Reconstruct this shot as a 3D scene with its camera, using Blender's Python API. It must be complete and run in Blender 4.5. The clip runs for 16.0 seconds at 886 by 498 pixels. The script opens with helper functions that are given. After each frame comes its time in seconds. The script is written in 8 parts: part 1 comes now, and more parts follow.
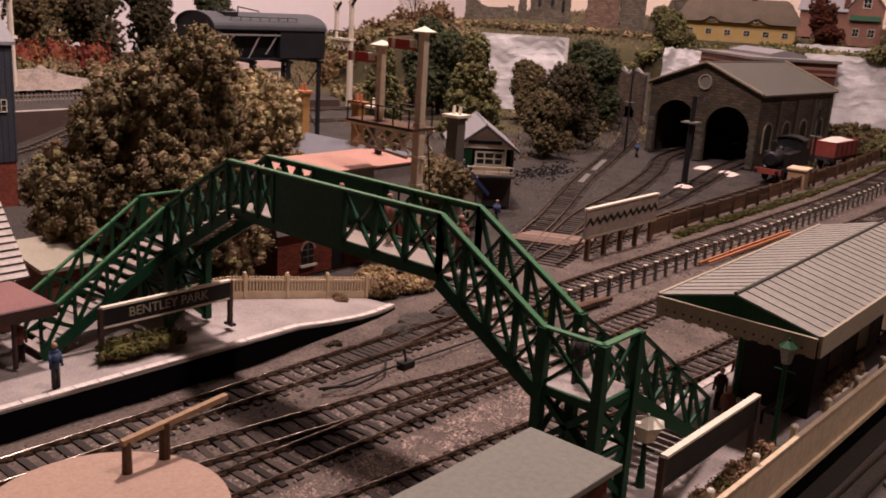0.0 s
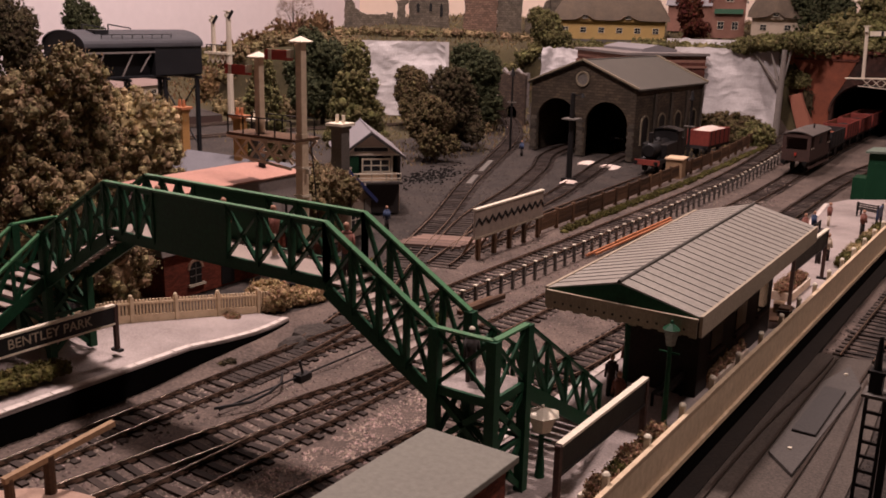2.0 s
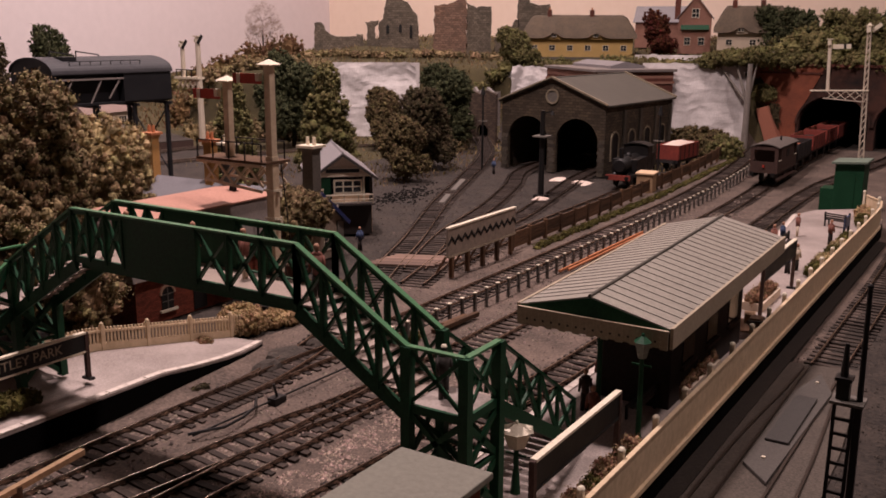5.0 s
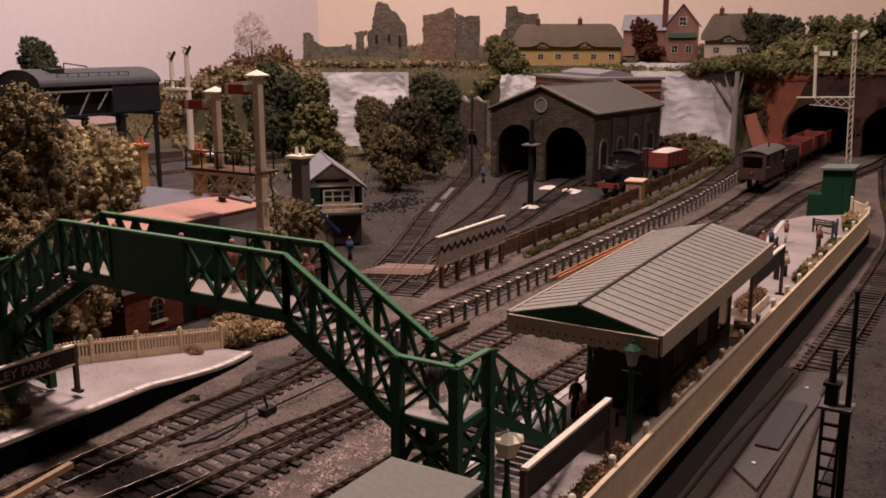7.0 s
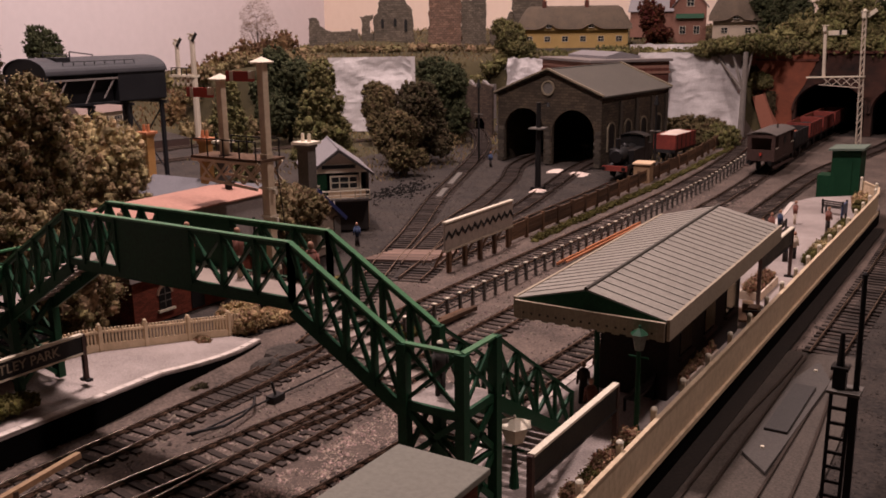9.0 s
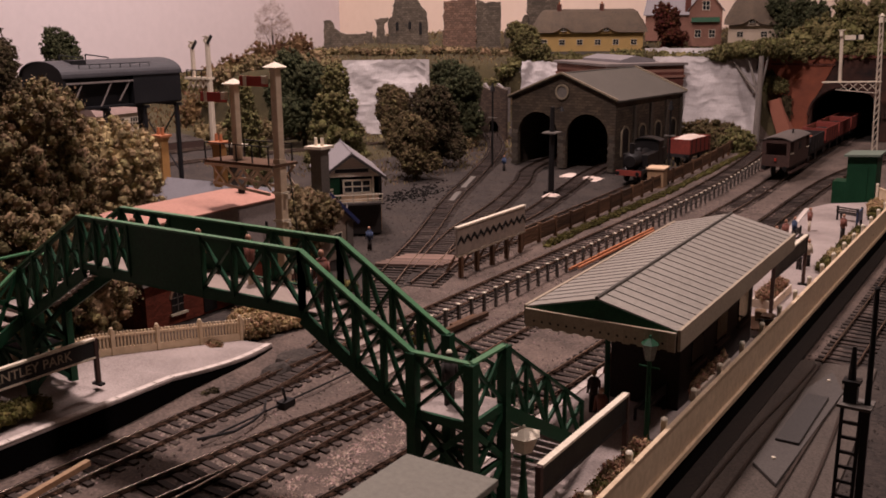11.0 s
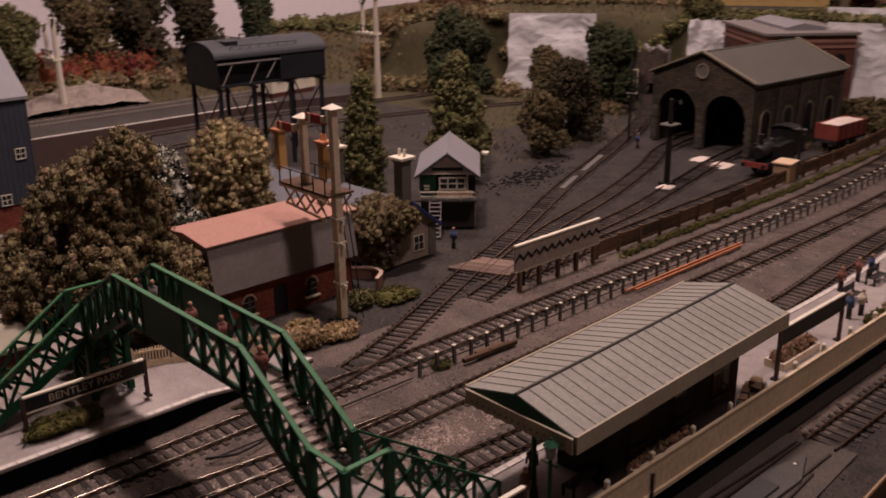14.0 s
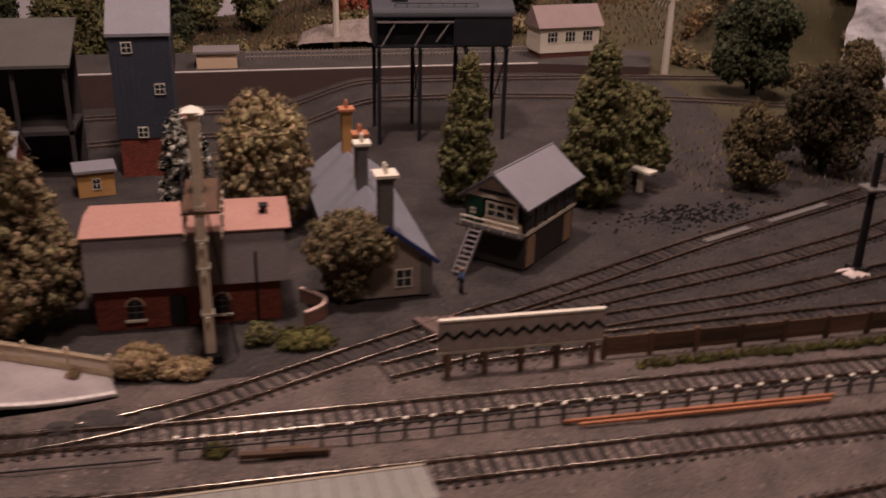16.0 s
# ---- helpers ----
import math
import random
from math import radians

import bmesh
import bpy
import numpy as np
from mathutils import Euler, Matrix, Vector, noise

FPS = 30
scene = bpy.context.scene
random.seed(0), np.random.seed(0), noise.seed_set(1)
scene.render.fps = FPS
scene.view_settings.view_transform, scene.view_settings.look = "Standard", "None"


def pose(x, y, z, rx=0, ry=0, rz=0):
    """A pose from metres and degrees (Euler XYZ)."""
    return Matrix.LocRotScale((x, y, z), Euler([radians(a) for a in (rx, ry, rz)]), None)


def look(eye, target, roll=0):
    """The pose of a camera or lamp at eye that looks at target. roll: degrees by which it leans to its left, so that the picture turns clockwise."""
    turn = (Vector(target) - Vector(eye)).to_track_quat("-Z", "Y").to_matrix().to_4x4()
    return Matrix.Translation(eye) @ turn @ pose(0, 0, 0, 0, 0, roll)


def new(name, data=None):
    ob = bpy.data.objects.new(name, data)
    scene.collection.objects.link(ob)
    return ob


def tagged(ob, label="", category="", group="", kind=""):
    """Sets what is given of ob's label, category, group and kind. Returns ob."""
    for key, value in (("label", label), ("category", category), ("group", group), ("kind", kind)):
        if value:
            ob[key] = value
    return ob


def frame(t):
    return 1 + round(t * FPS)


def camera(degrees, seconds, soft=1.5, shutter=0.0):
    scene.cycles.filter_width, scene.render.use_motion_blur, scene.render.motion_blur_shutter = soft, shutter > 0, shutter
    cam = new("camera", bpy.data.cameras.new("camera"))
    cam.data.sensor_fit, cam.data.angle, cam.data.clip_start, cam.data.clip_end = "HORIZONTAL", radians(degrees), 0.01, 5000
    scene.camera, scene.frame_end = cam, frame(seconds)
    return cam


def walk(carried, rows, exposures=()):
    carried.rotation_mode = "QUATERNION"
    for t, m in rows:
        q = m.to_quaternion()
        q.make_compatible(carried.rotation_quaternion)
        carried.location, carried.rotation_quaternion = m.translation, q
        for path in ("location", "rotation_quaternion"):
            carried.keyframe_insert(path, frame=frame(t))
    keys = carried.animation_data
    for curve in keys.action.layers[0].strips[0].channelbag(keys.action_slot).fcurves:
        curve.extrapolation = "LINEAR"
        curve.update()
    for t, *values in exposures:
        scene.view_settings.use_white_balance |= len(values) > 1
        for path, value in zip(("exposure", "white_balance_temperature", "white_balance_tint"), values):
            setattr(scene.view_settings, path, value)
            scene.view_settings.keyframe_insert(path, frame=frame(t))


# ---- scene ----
cam = camera(50.33, 16.0, soft=1.75, shutter=0.5)
PATH = [
    (0, (-0.00065, 0.03232, 0.17434), (-0.62451, 0.77033, -0.08283), 3.61),
    (0.5, (0.00014, 0.03232, 0.17398), (-0.60019, 0.79003, -0.08193), 2.99),
    (1, (0.00132, 0.03332, 0.17384), (-0.56579, 0.81749, -0.07808), 2.17),
    (1.5, (0.00263, 0.03340, 0.17404), (-0.54512, 0.83235, -0.07427), 1.71),
    (2, (0.00295, 0.03349, 0.17394), (-0.53581, 0.83942, -0.07145), 1.37),
    (2.5, (0.00346, 0.03361, 0.17379), (-0.53224, 0.84257, -0.06834), 1.23),
    (3, (0.00383, 0.03418, 0.17407), (-0.52681, 0.84648, -0.06802), 0.78),
    (3.5, (0.00432, 0.03387, 0.17403), (-0.51852, 0.85194, -0.06556), 0.71),
    (4, (0.00460, 0.03384, 0.17365), (-0.51762, 0.85386, -0.06055), 0.59),
    (6.5, (0.00619, 0.03364, 0.17408), (-0.50884, 0.86301, -0.04247), -0.01),
    (7, (0.00602, 0.03386, 0.17393), (-0.50739, 0.86450, -0.04159), -0.03),
    (7.5, (0.00630, 0.03405, 0.17404), (-0.50725, 0.86438, -0.04234), -0.26),
    (8, (0.00626, 0.03527, 0.17415), (-0.50858, 0.86384, -0.04588), -0.70),
    (8.5, (0.00617, 0.03488, 0.17458), (-0.51200, 0.85974, -0.05148), -0.38),
    (9, (0.00652, 0.03555, 0.17453), (-0.51309, 0.85789, -0.05732), -0.72),
    (10.7, (0.00700, 0.03640, 0.17520), (-0.52050, 0.85420, -0.05400), -0.62),
    (11.5, (0.01126, 0.04031, 0.19113), (-0.52935, 0.84721, -0.04691), -0.51),
    (12, (0.03859, 0.04753, 0.21979), (-0.50725, 0.84137, -0.04833), -0.99),
    (12.5, (0.05677, 0.05591, 0.23817), (-0.50023, 0.82798, -0.06785), -1.62),
    (13, (0.08036, 0.07134, 0.24701), (-0.46258, 0.84970, -0.06823), -1.33),
    (13.5, (0.09763, 0.06547, 0.27036), (-0.54008, 0.76933, -0.04254), -1.08),
    (14, (0.11387, 0.09429, 0.26792), (-0.57962, 0.73712, -0.05741), -0.70),
    (14.5, (0.13680, 0.18444, 0.27475), (-0.64985, 0.69636, -0.07040), -1.43),
    (15, (0.13705, 0.26643, 0.27016), (-0.70129, 0.67152, -0.09465), -1.34),
    (15.5, (0.13279, 0.38369, 0.27666), (-0.75155, 0.63924, -0.11403), -1.51),
    (16, (0.12921, 0.49058, 0.29059), (-0.76773, 0.68968, -0.10419), 1.34),
]
walk(cam, [(t, look(eye, target, roll)) for t, eye, target, roll in PATH], exposures=[(0.0, 0.22), (2.0, 0.12), (4.0, 0.05), (8.0, -0.03), (12.0, -0.16), (13.5, -0.38), (15.0, -0.48), (15.6, -0.48), (16.0, -0.44)])

# ---- light: a warm pendant lamp low over the station, and two added unseen fills: one washing the back walls, a weaker one on the near side ----
world = bpy.data.worlds.new("room_air")
scene.world = world
world.use_nodes = True
world.node_tree.nodes["Background"].inputs[0].default_value = (0.9, 0.72, 0.62, 1)
world.node_tree.nodes["Background"].inputs[1].default_value = 0.012


def ceiling_lamp(x, y, z, tx, ty, sx, sy, watts, colour):
    d = bpy.data.lights.new("ceiling_lamp", "AREA")
    d.shape, d.size, d.size_y, d.energy, d.color = "RECTANGLE", sx, sy, watts, colour
    o = new("ceiling_lamp", d)
    o.matrix_world = look((x, y, z), (tx, ty, 0))
    return o


pendant = ceiling_lamp(-0.45, 0.49, 1.05, -0.45, 0.4901, 0.07, 0.07, 13.0, (1.0, 0.785, 0.768))
# Added fill, no lamp seen: brightens the fence face and sidings.
ceiling_lamp(0.62, 0.62, 2.02, -0.2, 0.65, 0.12, 0.12, 19.0, (1.0, 0.785, 0.768))
# Added wash, no lamp seen: brightens the hill and back walls.
wash = ceiling_lamp(-0.95, 1.25, 1.70, 0, 0, 0.4, 0.4, 18.0, (1.0, 0.785, 0.765))
wash.data.spread = radians(120)
wash.matrix_world = look((-0.95, 1.25, 1.70), (-1.45, 1.40, 0.3))
scene.view_settings.exposure = 0.0

# ---- building helpers ----


class Shape:
    """Collects the faces of one mesh."""

    def __init__(self):
        self.v, self.f = [], []

    def add(self, verts, faces):
        n = len(self.v)
        self.v += [tuple(p) for p in verts]
        self.f += [tuple(i + n for i in f) for f in faces]
        return self

    def box(self, x0, x1, y0, y1, z0, z1):
        return self.add([(x0, y0, z0), (x1, y0, z0), (x1, y1, z0), (x0, y1, z0), (x0, y0, z1), (x1, y0, z1), (x1, y1, z1), (x0, y1, z1)],
                        [(3, 2, 1, 0), (4, 5, 6, 7), (0, 1, 5, 4), (1, 2, 6, 5), (2, 3, 7, 6), (3, 0, 4, 7)])

    def beam(self, p, q, w, h=None, up=(0, 0, 1)):
        p, q = Vector(p), Vector(q)
        d = (q - p).normalized()
        s = d.cross(Vector(up))
        if s.length < 1e-4:
            s = d.cross(Vector((1, 0, 0)))
        s.normalize()
        u = s.cross(d)
        s, u = s * w / 2, u * (h or w) / 2
        c = [p - s - u, p + s - u, p + s + u, p - s + u, q - s - u, q + s - u, q + s + u, q - s + u]
        return self.add(c, [(0, 1, 2, 3), (7, 6, 5, 4), (0, 4, 5, 1), (1, 5, 6, 2), (2, 6, 7, 3), (3, 7, 4, 0)])

    def cyl(self, p, q, r, r2=None, n=10):
        p, q = Vector(p), Vector(q)
        r2 = r if r2 is None else r2
        d = (q - p).normalized()
        s = d.cross(Vector((0, 0, 1)))
        if s.length < 1e-4:
            s = Vector((1, 0, 0))
        s.normalize()
        u = d.cross(s)
        ring = [(math.cos(a), math.sin(a)) for a in (2 * math.pi * k / n for k in range(n))]
        verts = [p + (s * c + u * e) * r for c, e in ring] + [q + (s * c + u * e) * r2 for c, e in ring]
        faces = [(k, (k + 1) % n, n + (k + 1) % n, n + k) for k in range(n)]
        return self.add(verts, faces + [tuple(range(n))[::-1], tuple(range(n, 2 * n))])

    def prism(self, outline, axis, a, b):
        """An outline in the two other axes (in the order x, y, z), pulled along an axis from a to b."""
        n = len(outline)
        at = {"x": lambda p, c: (c, p[0], p[1]), "y": lambda p, c: (p[0], c, p[1]), "z": lambda p, c: (p[0], p[1], c)}[axis]
        verts = [at(p, a) for p in outline] + [at(p, b) for p in outline]
        faces = [(k, (k + 1) % n, n + (k + 1) % n, n + k) for k in range(n)]
        return self.add(verts, faces + [tuple(range(n))[::-1], tuple(range(n, 2 * n))])

    def ball(self, x, y, z, rx, ry=None, rz=None, n=8, m=5):
        ry, rz = ry or rx, rz or rx
        verts = [(x, y, z - rz)]
        for j in range(1, m):
            a = -math.pi / 2 + math.pi * j / m
            verts += [(x + rx * math.cos(a) * math.cos(2 * math.pi * k / n), y + ry * math.cos(a) * math.sin(2 * math.pi * k / n), z + rz * math.sin(a)) for k in range(n)]
        verts.append((x, y, z + rz))
        last = len(verts) - 1
        faces = [(0, 1 + (k + 1) % n, 1 + k) for k in range(n)]
        for j in range(m - 2):
            o = 1 + j * n
            faces += [(o + k, o + (k + 1) % n, o + n + (k + 1) % n, o + n + k) for k in range(n)]
        o = 1 + (m - 2) * n
        faces += [(o + k, o + (k + 1) % n, last) for k in range(n)]
        return self.add(verts, faces)

    def tube(self, pts, r, n=6):
        for a, b in zip(pts, pts[1:]):
            self.cyl(a, b, r, n=n)
        return self

    def mesh(self, name, material, smooth=False):
        me = bpy.data.meshes.new(name)
        me.from_pydata(self.v, [], self.f)
        bm = bmesh.new()
        bm.from_mesh(me)
        bmesh.ops.recalc_face_normals(bm, faces=bm.faces)
        bm.to_mesh(me)
        bm.free()
        me.materials.append(material)
        if smooth:
            me.shade_smooth()
        return me


def part(name, shape, material, parent, label="", bevel=0.0, smooth=False):
    ob = new(name, shape if isinstance(shape, bpy.types.Mesh) else shape.mesh(name, material, smooth))
    ob.parent = parent
    if bevel:
        m = ob.modifiers.new("edge", "BEVEL")
        m.width, m.segments, m.limit_method = bevel, 2, "ANGLE"
    return tagged(ob, label)


def thing(name, label, category, m=None, group="", kind=""):
    ob = new(name)
    ob.empty_display_size = 0.02
    ob.matrix_basis = m if m is not None else Matrix()
    return tagged(ob, label, category, group, kind)


def solo(name, shape, material, label, category, m=None, group="", kind="", bevel=0.0, smooth=False):
    ob = new(name, shape.mesh(name, material, smooth))
    if m is not None:
        ob.matrix_basis = m
    if bevel:
        k = ob.modifiers.new("edge", "BEVEL")
        k.width, k.segments, k.limit_method = bevel, 2, "ANGLE"
    return tagged(ob, label, category, group, kind)


# ---- materials ----


def mat(name, a, b=None, rough=0.75, metal=0.0, grain=900.0, stain=60.0, bump=0.25, wear=0.35, spec=0.3, per=""):
    """A paint or stone of colours a and b mixed by a fine grain, with broad stains over it. per: 'island' or 'object' varies the pieces."""
    b = b or tuple(c * 0.62 for c in a)
    m = bpy.data.materials.new(name)
    m.use_nodes = True
    nt = m.node_tree
    bsdf = nt.nodes["Principled BSDF"]
    bsdf.inputs["Roughness"].default_value, bsdf.inputs["Metallic"].default_value = rough, metal
    bsdf.inputs["Specular IOR Level"].default_value = spec
    co = nt.nodes.new("ShaderNodeTexCoord")

    def noise_of(scale, detail, rough_n):
        n = nt.nodes.new("ShaderNodeTexNoise")
        n.inputs["Scale"].default_value, n.inputs["Detail"].default_value, n.inputs["Roughness"].default_value = scale, detail, rough_n
        nt.links.new(co.outputs["Object"], n.inputs["Vector"])
        return n

    fine, broad = noise_of(grain, 3, 0.6), noise_of(stain, 5, 0.65)
    ramp = nt.nodes.new("ShaderNodeValToRGB")
    ramp.color_ramp.elements[0].position, ramp.color_ramp.elements[1].position = 0.35, 0.68
    ramp.color_ramp.elements[0].color, ramp.color_ramp.elements[1].color = (*b, 1), (*a, 1)
    add = nt.nodes.new("ShaderNodeMix")
    add.data_type = "FLOAT"
    add.inputs[0].default_value = wear
    nt.links.new(fine.outputs["Fac"], add.inputs[2])
    nt.links.new(broad.outputs["Fac"], add.inputs[3])
    nt.links.new(add.outputs[0], ramp.inputs[0])
    last = ramp.outputs[0]
    if per:
        if per == "island":
            src = nt.nodes.new("ShaderNodeNewGeometry").outputs["Random Per Island"]
        else:
            src = nt.nodes.new("ShaderNodeObjectInfo").outputs["Random"]
        hsv = nt.nodes.new("ShaderNodeHueSaturation")
        span = nt.nodes.new("ShaderNodeMapRange")
        span.inputs[3].default_value, span.inputs[4].default_value = 0.55, 1.45
        nt.links.new(src, span.inputs[0])
        nt.links.new(span.outputs[0], hsv.inputs["Value"])
        nt.links.new(last, hsv.inputs["Color"])
        if per == "island":
            chance = nt.nodes.new("ShaderNodeTexWhiteNoise")
            chance.noise_dimensions = "1D"
            nt.links.new(src, chance.inputs["W"])
            hue = nt.nodes.new("ShaderNodeMapRange")
            hue.inputs[3].default_value, hue.inputs[4].default_value = 0.468, 0.528
            nt.links.new(chance.outputs["Value"], hue.inputs[0])
            nt.links.new(hue.outputs[0], hsv.inputs["Hue"])
        last = hsv.outputs[0]
    nt.links.new(last, bsdf.inputs["Base Color"])
    rr = nt.nodes.new("ShaderNodeMapRange")
    rr.inputs[3].default_value, rr.inputs[4].default_value = max(0.05, rough - 0.15), min(1.0, rough + 0.15)
    nt.links.new(broad.outputs["Fac"], rr.inputs[0])
    nt.links.new(rr.outputs[0], bsdf.inputs["Roughness"])
    if bump:
        bn = nt.nodes.new("ShaderNodeBump")
        bn.inputs["Strength"].default_value, bn.inputs["Distance"].default_value = bump, 0.0006
        nt.links.new(fine.outputs["Fac"], bn.inputs["Height"])
        nt.links.new(bn.outputs[0], bsdf.inputs["Normal"])
    return m


def glass(name, tint):
    m = bpy.data.materials.new(name)
    m.use_nodes = True
    p = m.node_tree.nodes["Principled BSDF"]
    p.inputs["Base Color"].default_value, p.inputs["Roughness"].default_value = (*tint, 1), 0.08
    p.inputs["Transmission Weight"].default_value = 0.6
    return m


def masonry(name, a, b, mortar, length, height, rough=0.9, depth=0.0004):
    """Coursed brick or stone: pieces of two colours in courses, with recessed joints and broad soot."""
    m = mat(name, a, b, rough, grain=900, stain=45, bump=0.3, wear=0.5)
    nt = m.node_tree
    bsdf = nt.nodes["Principled BSDF"]
    sep, add, com = nt.nodes.new("ShaderNodeSeparateXYZ"), nt.nodes.new("ShaderNodeMath"), nt.nodes.new("ShaderNodeCombineXYZ")
    co = nt.nodes.new("ShaderNodeTexCoord")
    nt.links.new(co.outputs["Object"], sep.inputs[0])
    nt.links.new(sep.outputs[0], add.inputs[0])
    nt.links.new(sep.outputs[1], add.inputs[1])
    nt.links.new(add.outputs[0], com.inputs[0])
    nt.links.new(sep.outputs[2], com.inputs[1])
    br = nt.nodes.new("ShaderNodeTexBrick")
    nt.links.new(com.outputs[0], br.inputs["Vector"])
    br.inputs["Scale"].default_value = 1.0
    br.inputs["Brick Width"].default_value, br.inputs["Row Height"].default_value = length, height
    br.inputs["Mortar Size"].default_value = height * 0.09
    br.inputs["Color1"].default_value, br.inputs["Color2"].default_value, br.inputs["Mortar"].default_value = (1.25, 1.25, 1.25, 1), (0.7, 0.7, 0.7, 1), (*mortar, 1)
    mul = nt.nodes.new("ShaderNodeMix")
    mul.data_type, mul.blend_type = "RGBA", "MULTIPLY"
    mul.inputs[0].default_value = 1.0
    src = bsdf.inputs["Base Color"].links[0].from_socket
    nt.links.new(src, mul.inputs[6])
    nt.links.new(br.outputs["Color"], mul.inputs[7])
    nt.links.new(mul.outputs[2], bsdf.inputs["Base Color"])
    bn = nt.nodes.new("ShaderNodeBump")
    bn.invert = True
    bn.inputs["Strength"].default_value, bn.inputs["Distance"].default_value = 0.6, depth
    nt.links.new(br.outputs["Fac"], bn.inputs["Height"])
    old = bsdf.inputs["Normal"].links[0].from_node
    nt.links.new(bn.outputs[0], old.inputs["Normal"])
    return m


M_ash = mat("ash", (0.082, 0.065, 0.054), (0.021, 0.017, 0.0145), 0.95, grain=700, stain=22, bump=0.9, wear=0.45)
M_stone_chips = mat("ballast", (0.26, 0.2, 0.165), (0.09, 0.07, 0.06), 0.95, grain=900, bump=0.7, per="island")
M_rail = mat("rail_steel", (0.46, 0.37, 0.31), (0.15, 0.105, 0.08), 0.22, 1.0, grain=400, stain=120, bump=0.1)
M_rail_old = mat("dull_rail", (0.16, 0.115, 0.09), (0.07, 0.05, 0.04), 0.6, 0.5, grain=400, stain=120, bump=0.1)
M_sleeper = mat("sleeper_wood", (0.06, 0.042, 0.034), (0.02, 0.015, 0.012), 0.85, grain=1200, per="object")
M_concrete = mat("platform_concrete", (0.42, 0.355, 0.325), (0.19, 0.155, 0.14), 0.9, grain=1100, stain=26, bump=0.4, wear=0.55)
M_white_edge = mat("white_edging", (0.68, 0.6, 0.54), (0.45, 0.38, 0.33), 0.8, grain=500)
# Shade put into colour: unlit platform walls and the cutting archway.
M_void = mat("shade_black", (0.005, 0.0045, 0.0045), (0.003, 0.003, 0.003), 0.95, spec=0.03)
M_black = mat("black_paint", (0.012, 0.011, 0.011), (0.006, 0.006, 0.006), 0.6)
M_cream = mat("cream_paint", (0.69, 0.535, 0.365), (0.5, 0.375, 0.24), 0.55, grain=300, stain=45, bump=0.15)
M_post_cream = mat("pale_cream_paint", (0.70, 0.575, 0.42), (0.54, 0.42, 0.29), 0.45, grain=300, stain=45, bump=0.15)
M_ivory = mat("ivory_paint", (0.78, 0.70, 0.56), (0.6, 0.52, 0.4), 0.5, bump=0.1)
M_green = mat("dark_green_paint", (0.012, 0.062, 0.028), (0.006, 0.036, 0.016), 0.55, bump=0.1, spec=0.18)
# Lighter copy of the bridge green: light from above put into the handrail colour.
M_lit_green = mat("lit_green_paint", (0.07, 0.19, 0.085), (0.045, 0.13, 0.06), 0.45, bump=0.1)
M_roof_grey = mat("canopy_sheet", (0.30, 0.272, 0.232), (0.205, 0.184, 0.157), 0.6, grain=500, stain=25, bump=0.15)
M_batten = mat("roof_batten", (0.10, 0.088, 0.074), None, 0.8)
M_valance = mat("valance_paint", (0.42, 0.345, 0.25), (0.29, 0.235, 0.17), 0.75)
M_brick = masonry("red_brick", (0.24, 0.055, 0.03), (0.12, 0.03, 0.018), (0.6, 0.7, 0.75), 0.003, 0.0011)
M_brick_dark = masonry("sooty_brick", (0.17, 0.055, 0.036), (0.075, 0.027, 0.02), (0.7, 0.8, 0.8), 0.003, 0.0011)
M_orange = mat("orange_sheet", (0.43, 0.225, 0.17), (0.32, 0.16, 0.12), 0.75, grain=500, stain=30, bump=0.1)
M_slope = mat("grey_mansard", (0.225, 0.19, 0.172), (0.145, 0.12, 0.11), 0.8, grain=800, stain=40)
M_grey_card = mat("grey_slope", (0.22, 0.185, 0.17), (0.16, 0.135, 0.125), 0.8, grain=800, stain=40)
M_slate = mat("slate", (0.25, 0.23, 0.235), (0.18, 0.165, 0.17), 0.65, grain=900, stain=60, bump=0.3)
M_slate_blue = mat("blue_slate", (0.2, 0.19, 0.205), (0.135, 0.13, 0.14), 0.7, grain=900, stain=50)
M_shed_stone = mat("shed_stone", (0.10, 0.082, 0.062), (0.045, 0.037, 0.03), 0.95, grain=800, stain=60, per="object")
M_shed_wall = masonry("shed_wall", (0.095, 0.068, 0.043), (0.03, 0.023, 0.017), (0.45, 0.45, 0.45), 0.0075, 0.0036, depth=0.0008)
M_shed_roof = mat("shed_roof", (0.115, 0.102, 0.085), (0.07, 0.062, 0.052), 0.85, grain=900, stain=30)
M_rock = mat("white_rock", (0.62, 0.575, 0.56), (0.44, 0.40, 0.39), 0.9, grain=380, stain=30, bump=0.12, wear=0.6)
M_ruin = masonry("ruin_stone", (0.2, 0.16, 0.118), (0.075, 0.062, 0.048), (0.55, 0.55, 0.55), 0.007, 0.0042, depth=0.001)
M_ruin_red = masonry("ruin_red_stone", (0.26, 0.15, 0.10), (0.13, 0.09, 0.07), (0.55, 0.55, 0.55), 0.007, 0.0042, depth=0.001)
M_thatch = mat("thatch", (0.125, 0.092, 0.062), (0.055, 0.042, 0.031), 0.95, grain=700, stain=60, bump=0.7)
M_yellow = mat("yellow_wash", (0.62, 0.42, 0.17), (0.46, 0.3, 0.11), 0.8)
M_wash = mat("white_wash", (0.66, 0.55, 0.44), (0.5, 0.4, 0.3), 0.85)
M_pinkbrick = mat("pale_brick", (0.32, 0.165, 0.12), (0.2, 0.1, 0.075), 0.9)
M_wood = mat("brown_wood", (0.14, 0.075, 0.04), (0.07, 0.038, 0.022), 0.85, per="object")
M_tan = mat("tan_wood", (0.38, 0.245, 0.14), (0.24, 0.15, 0.085), 0.8)
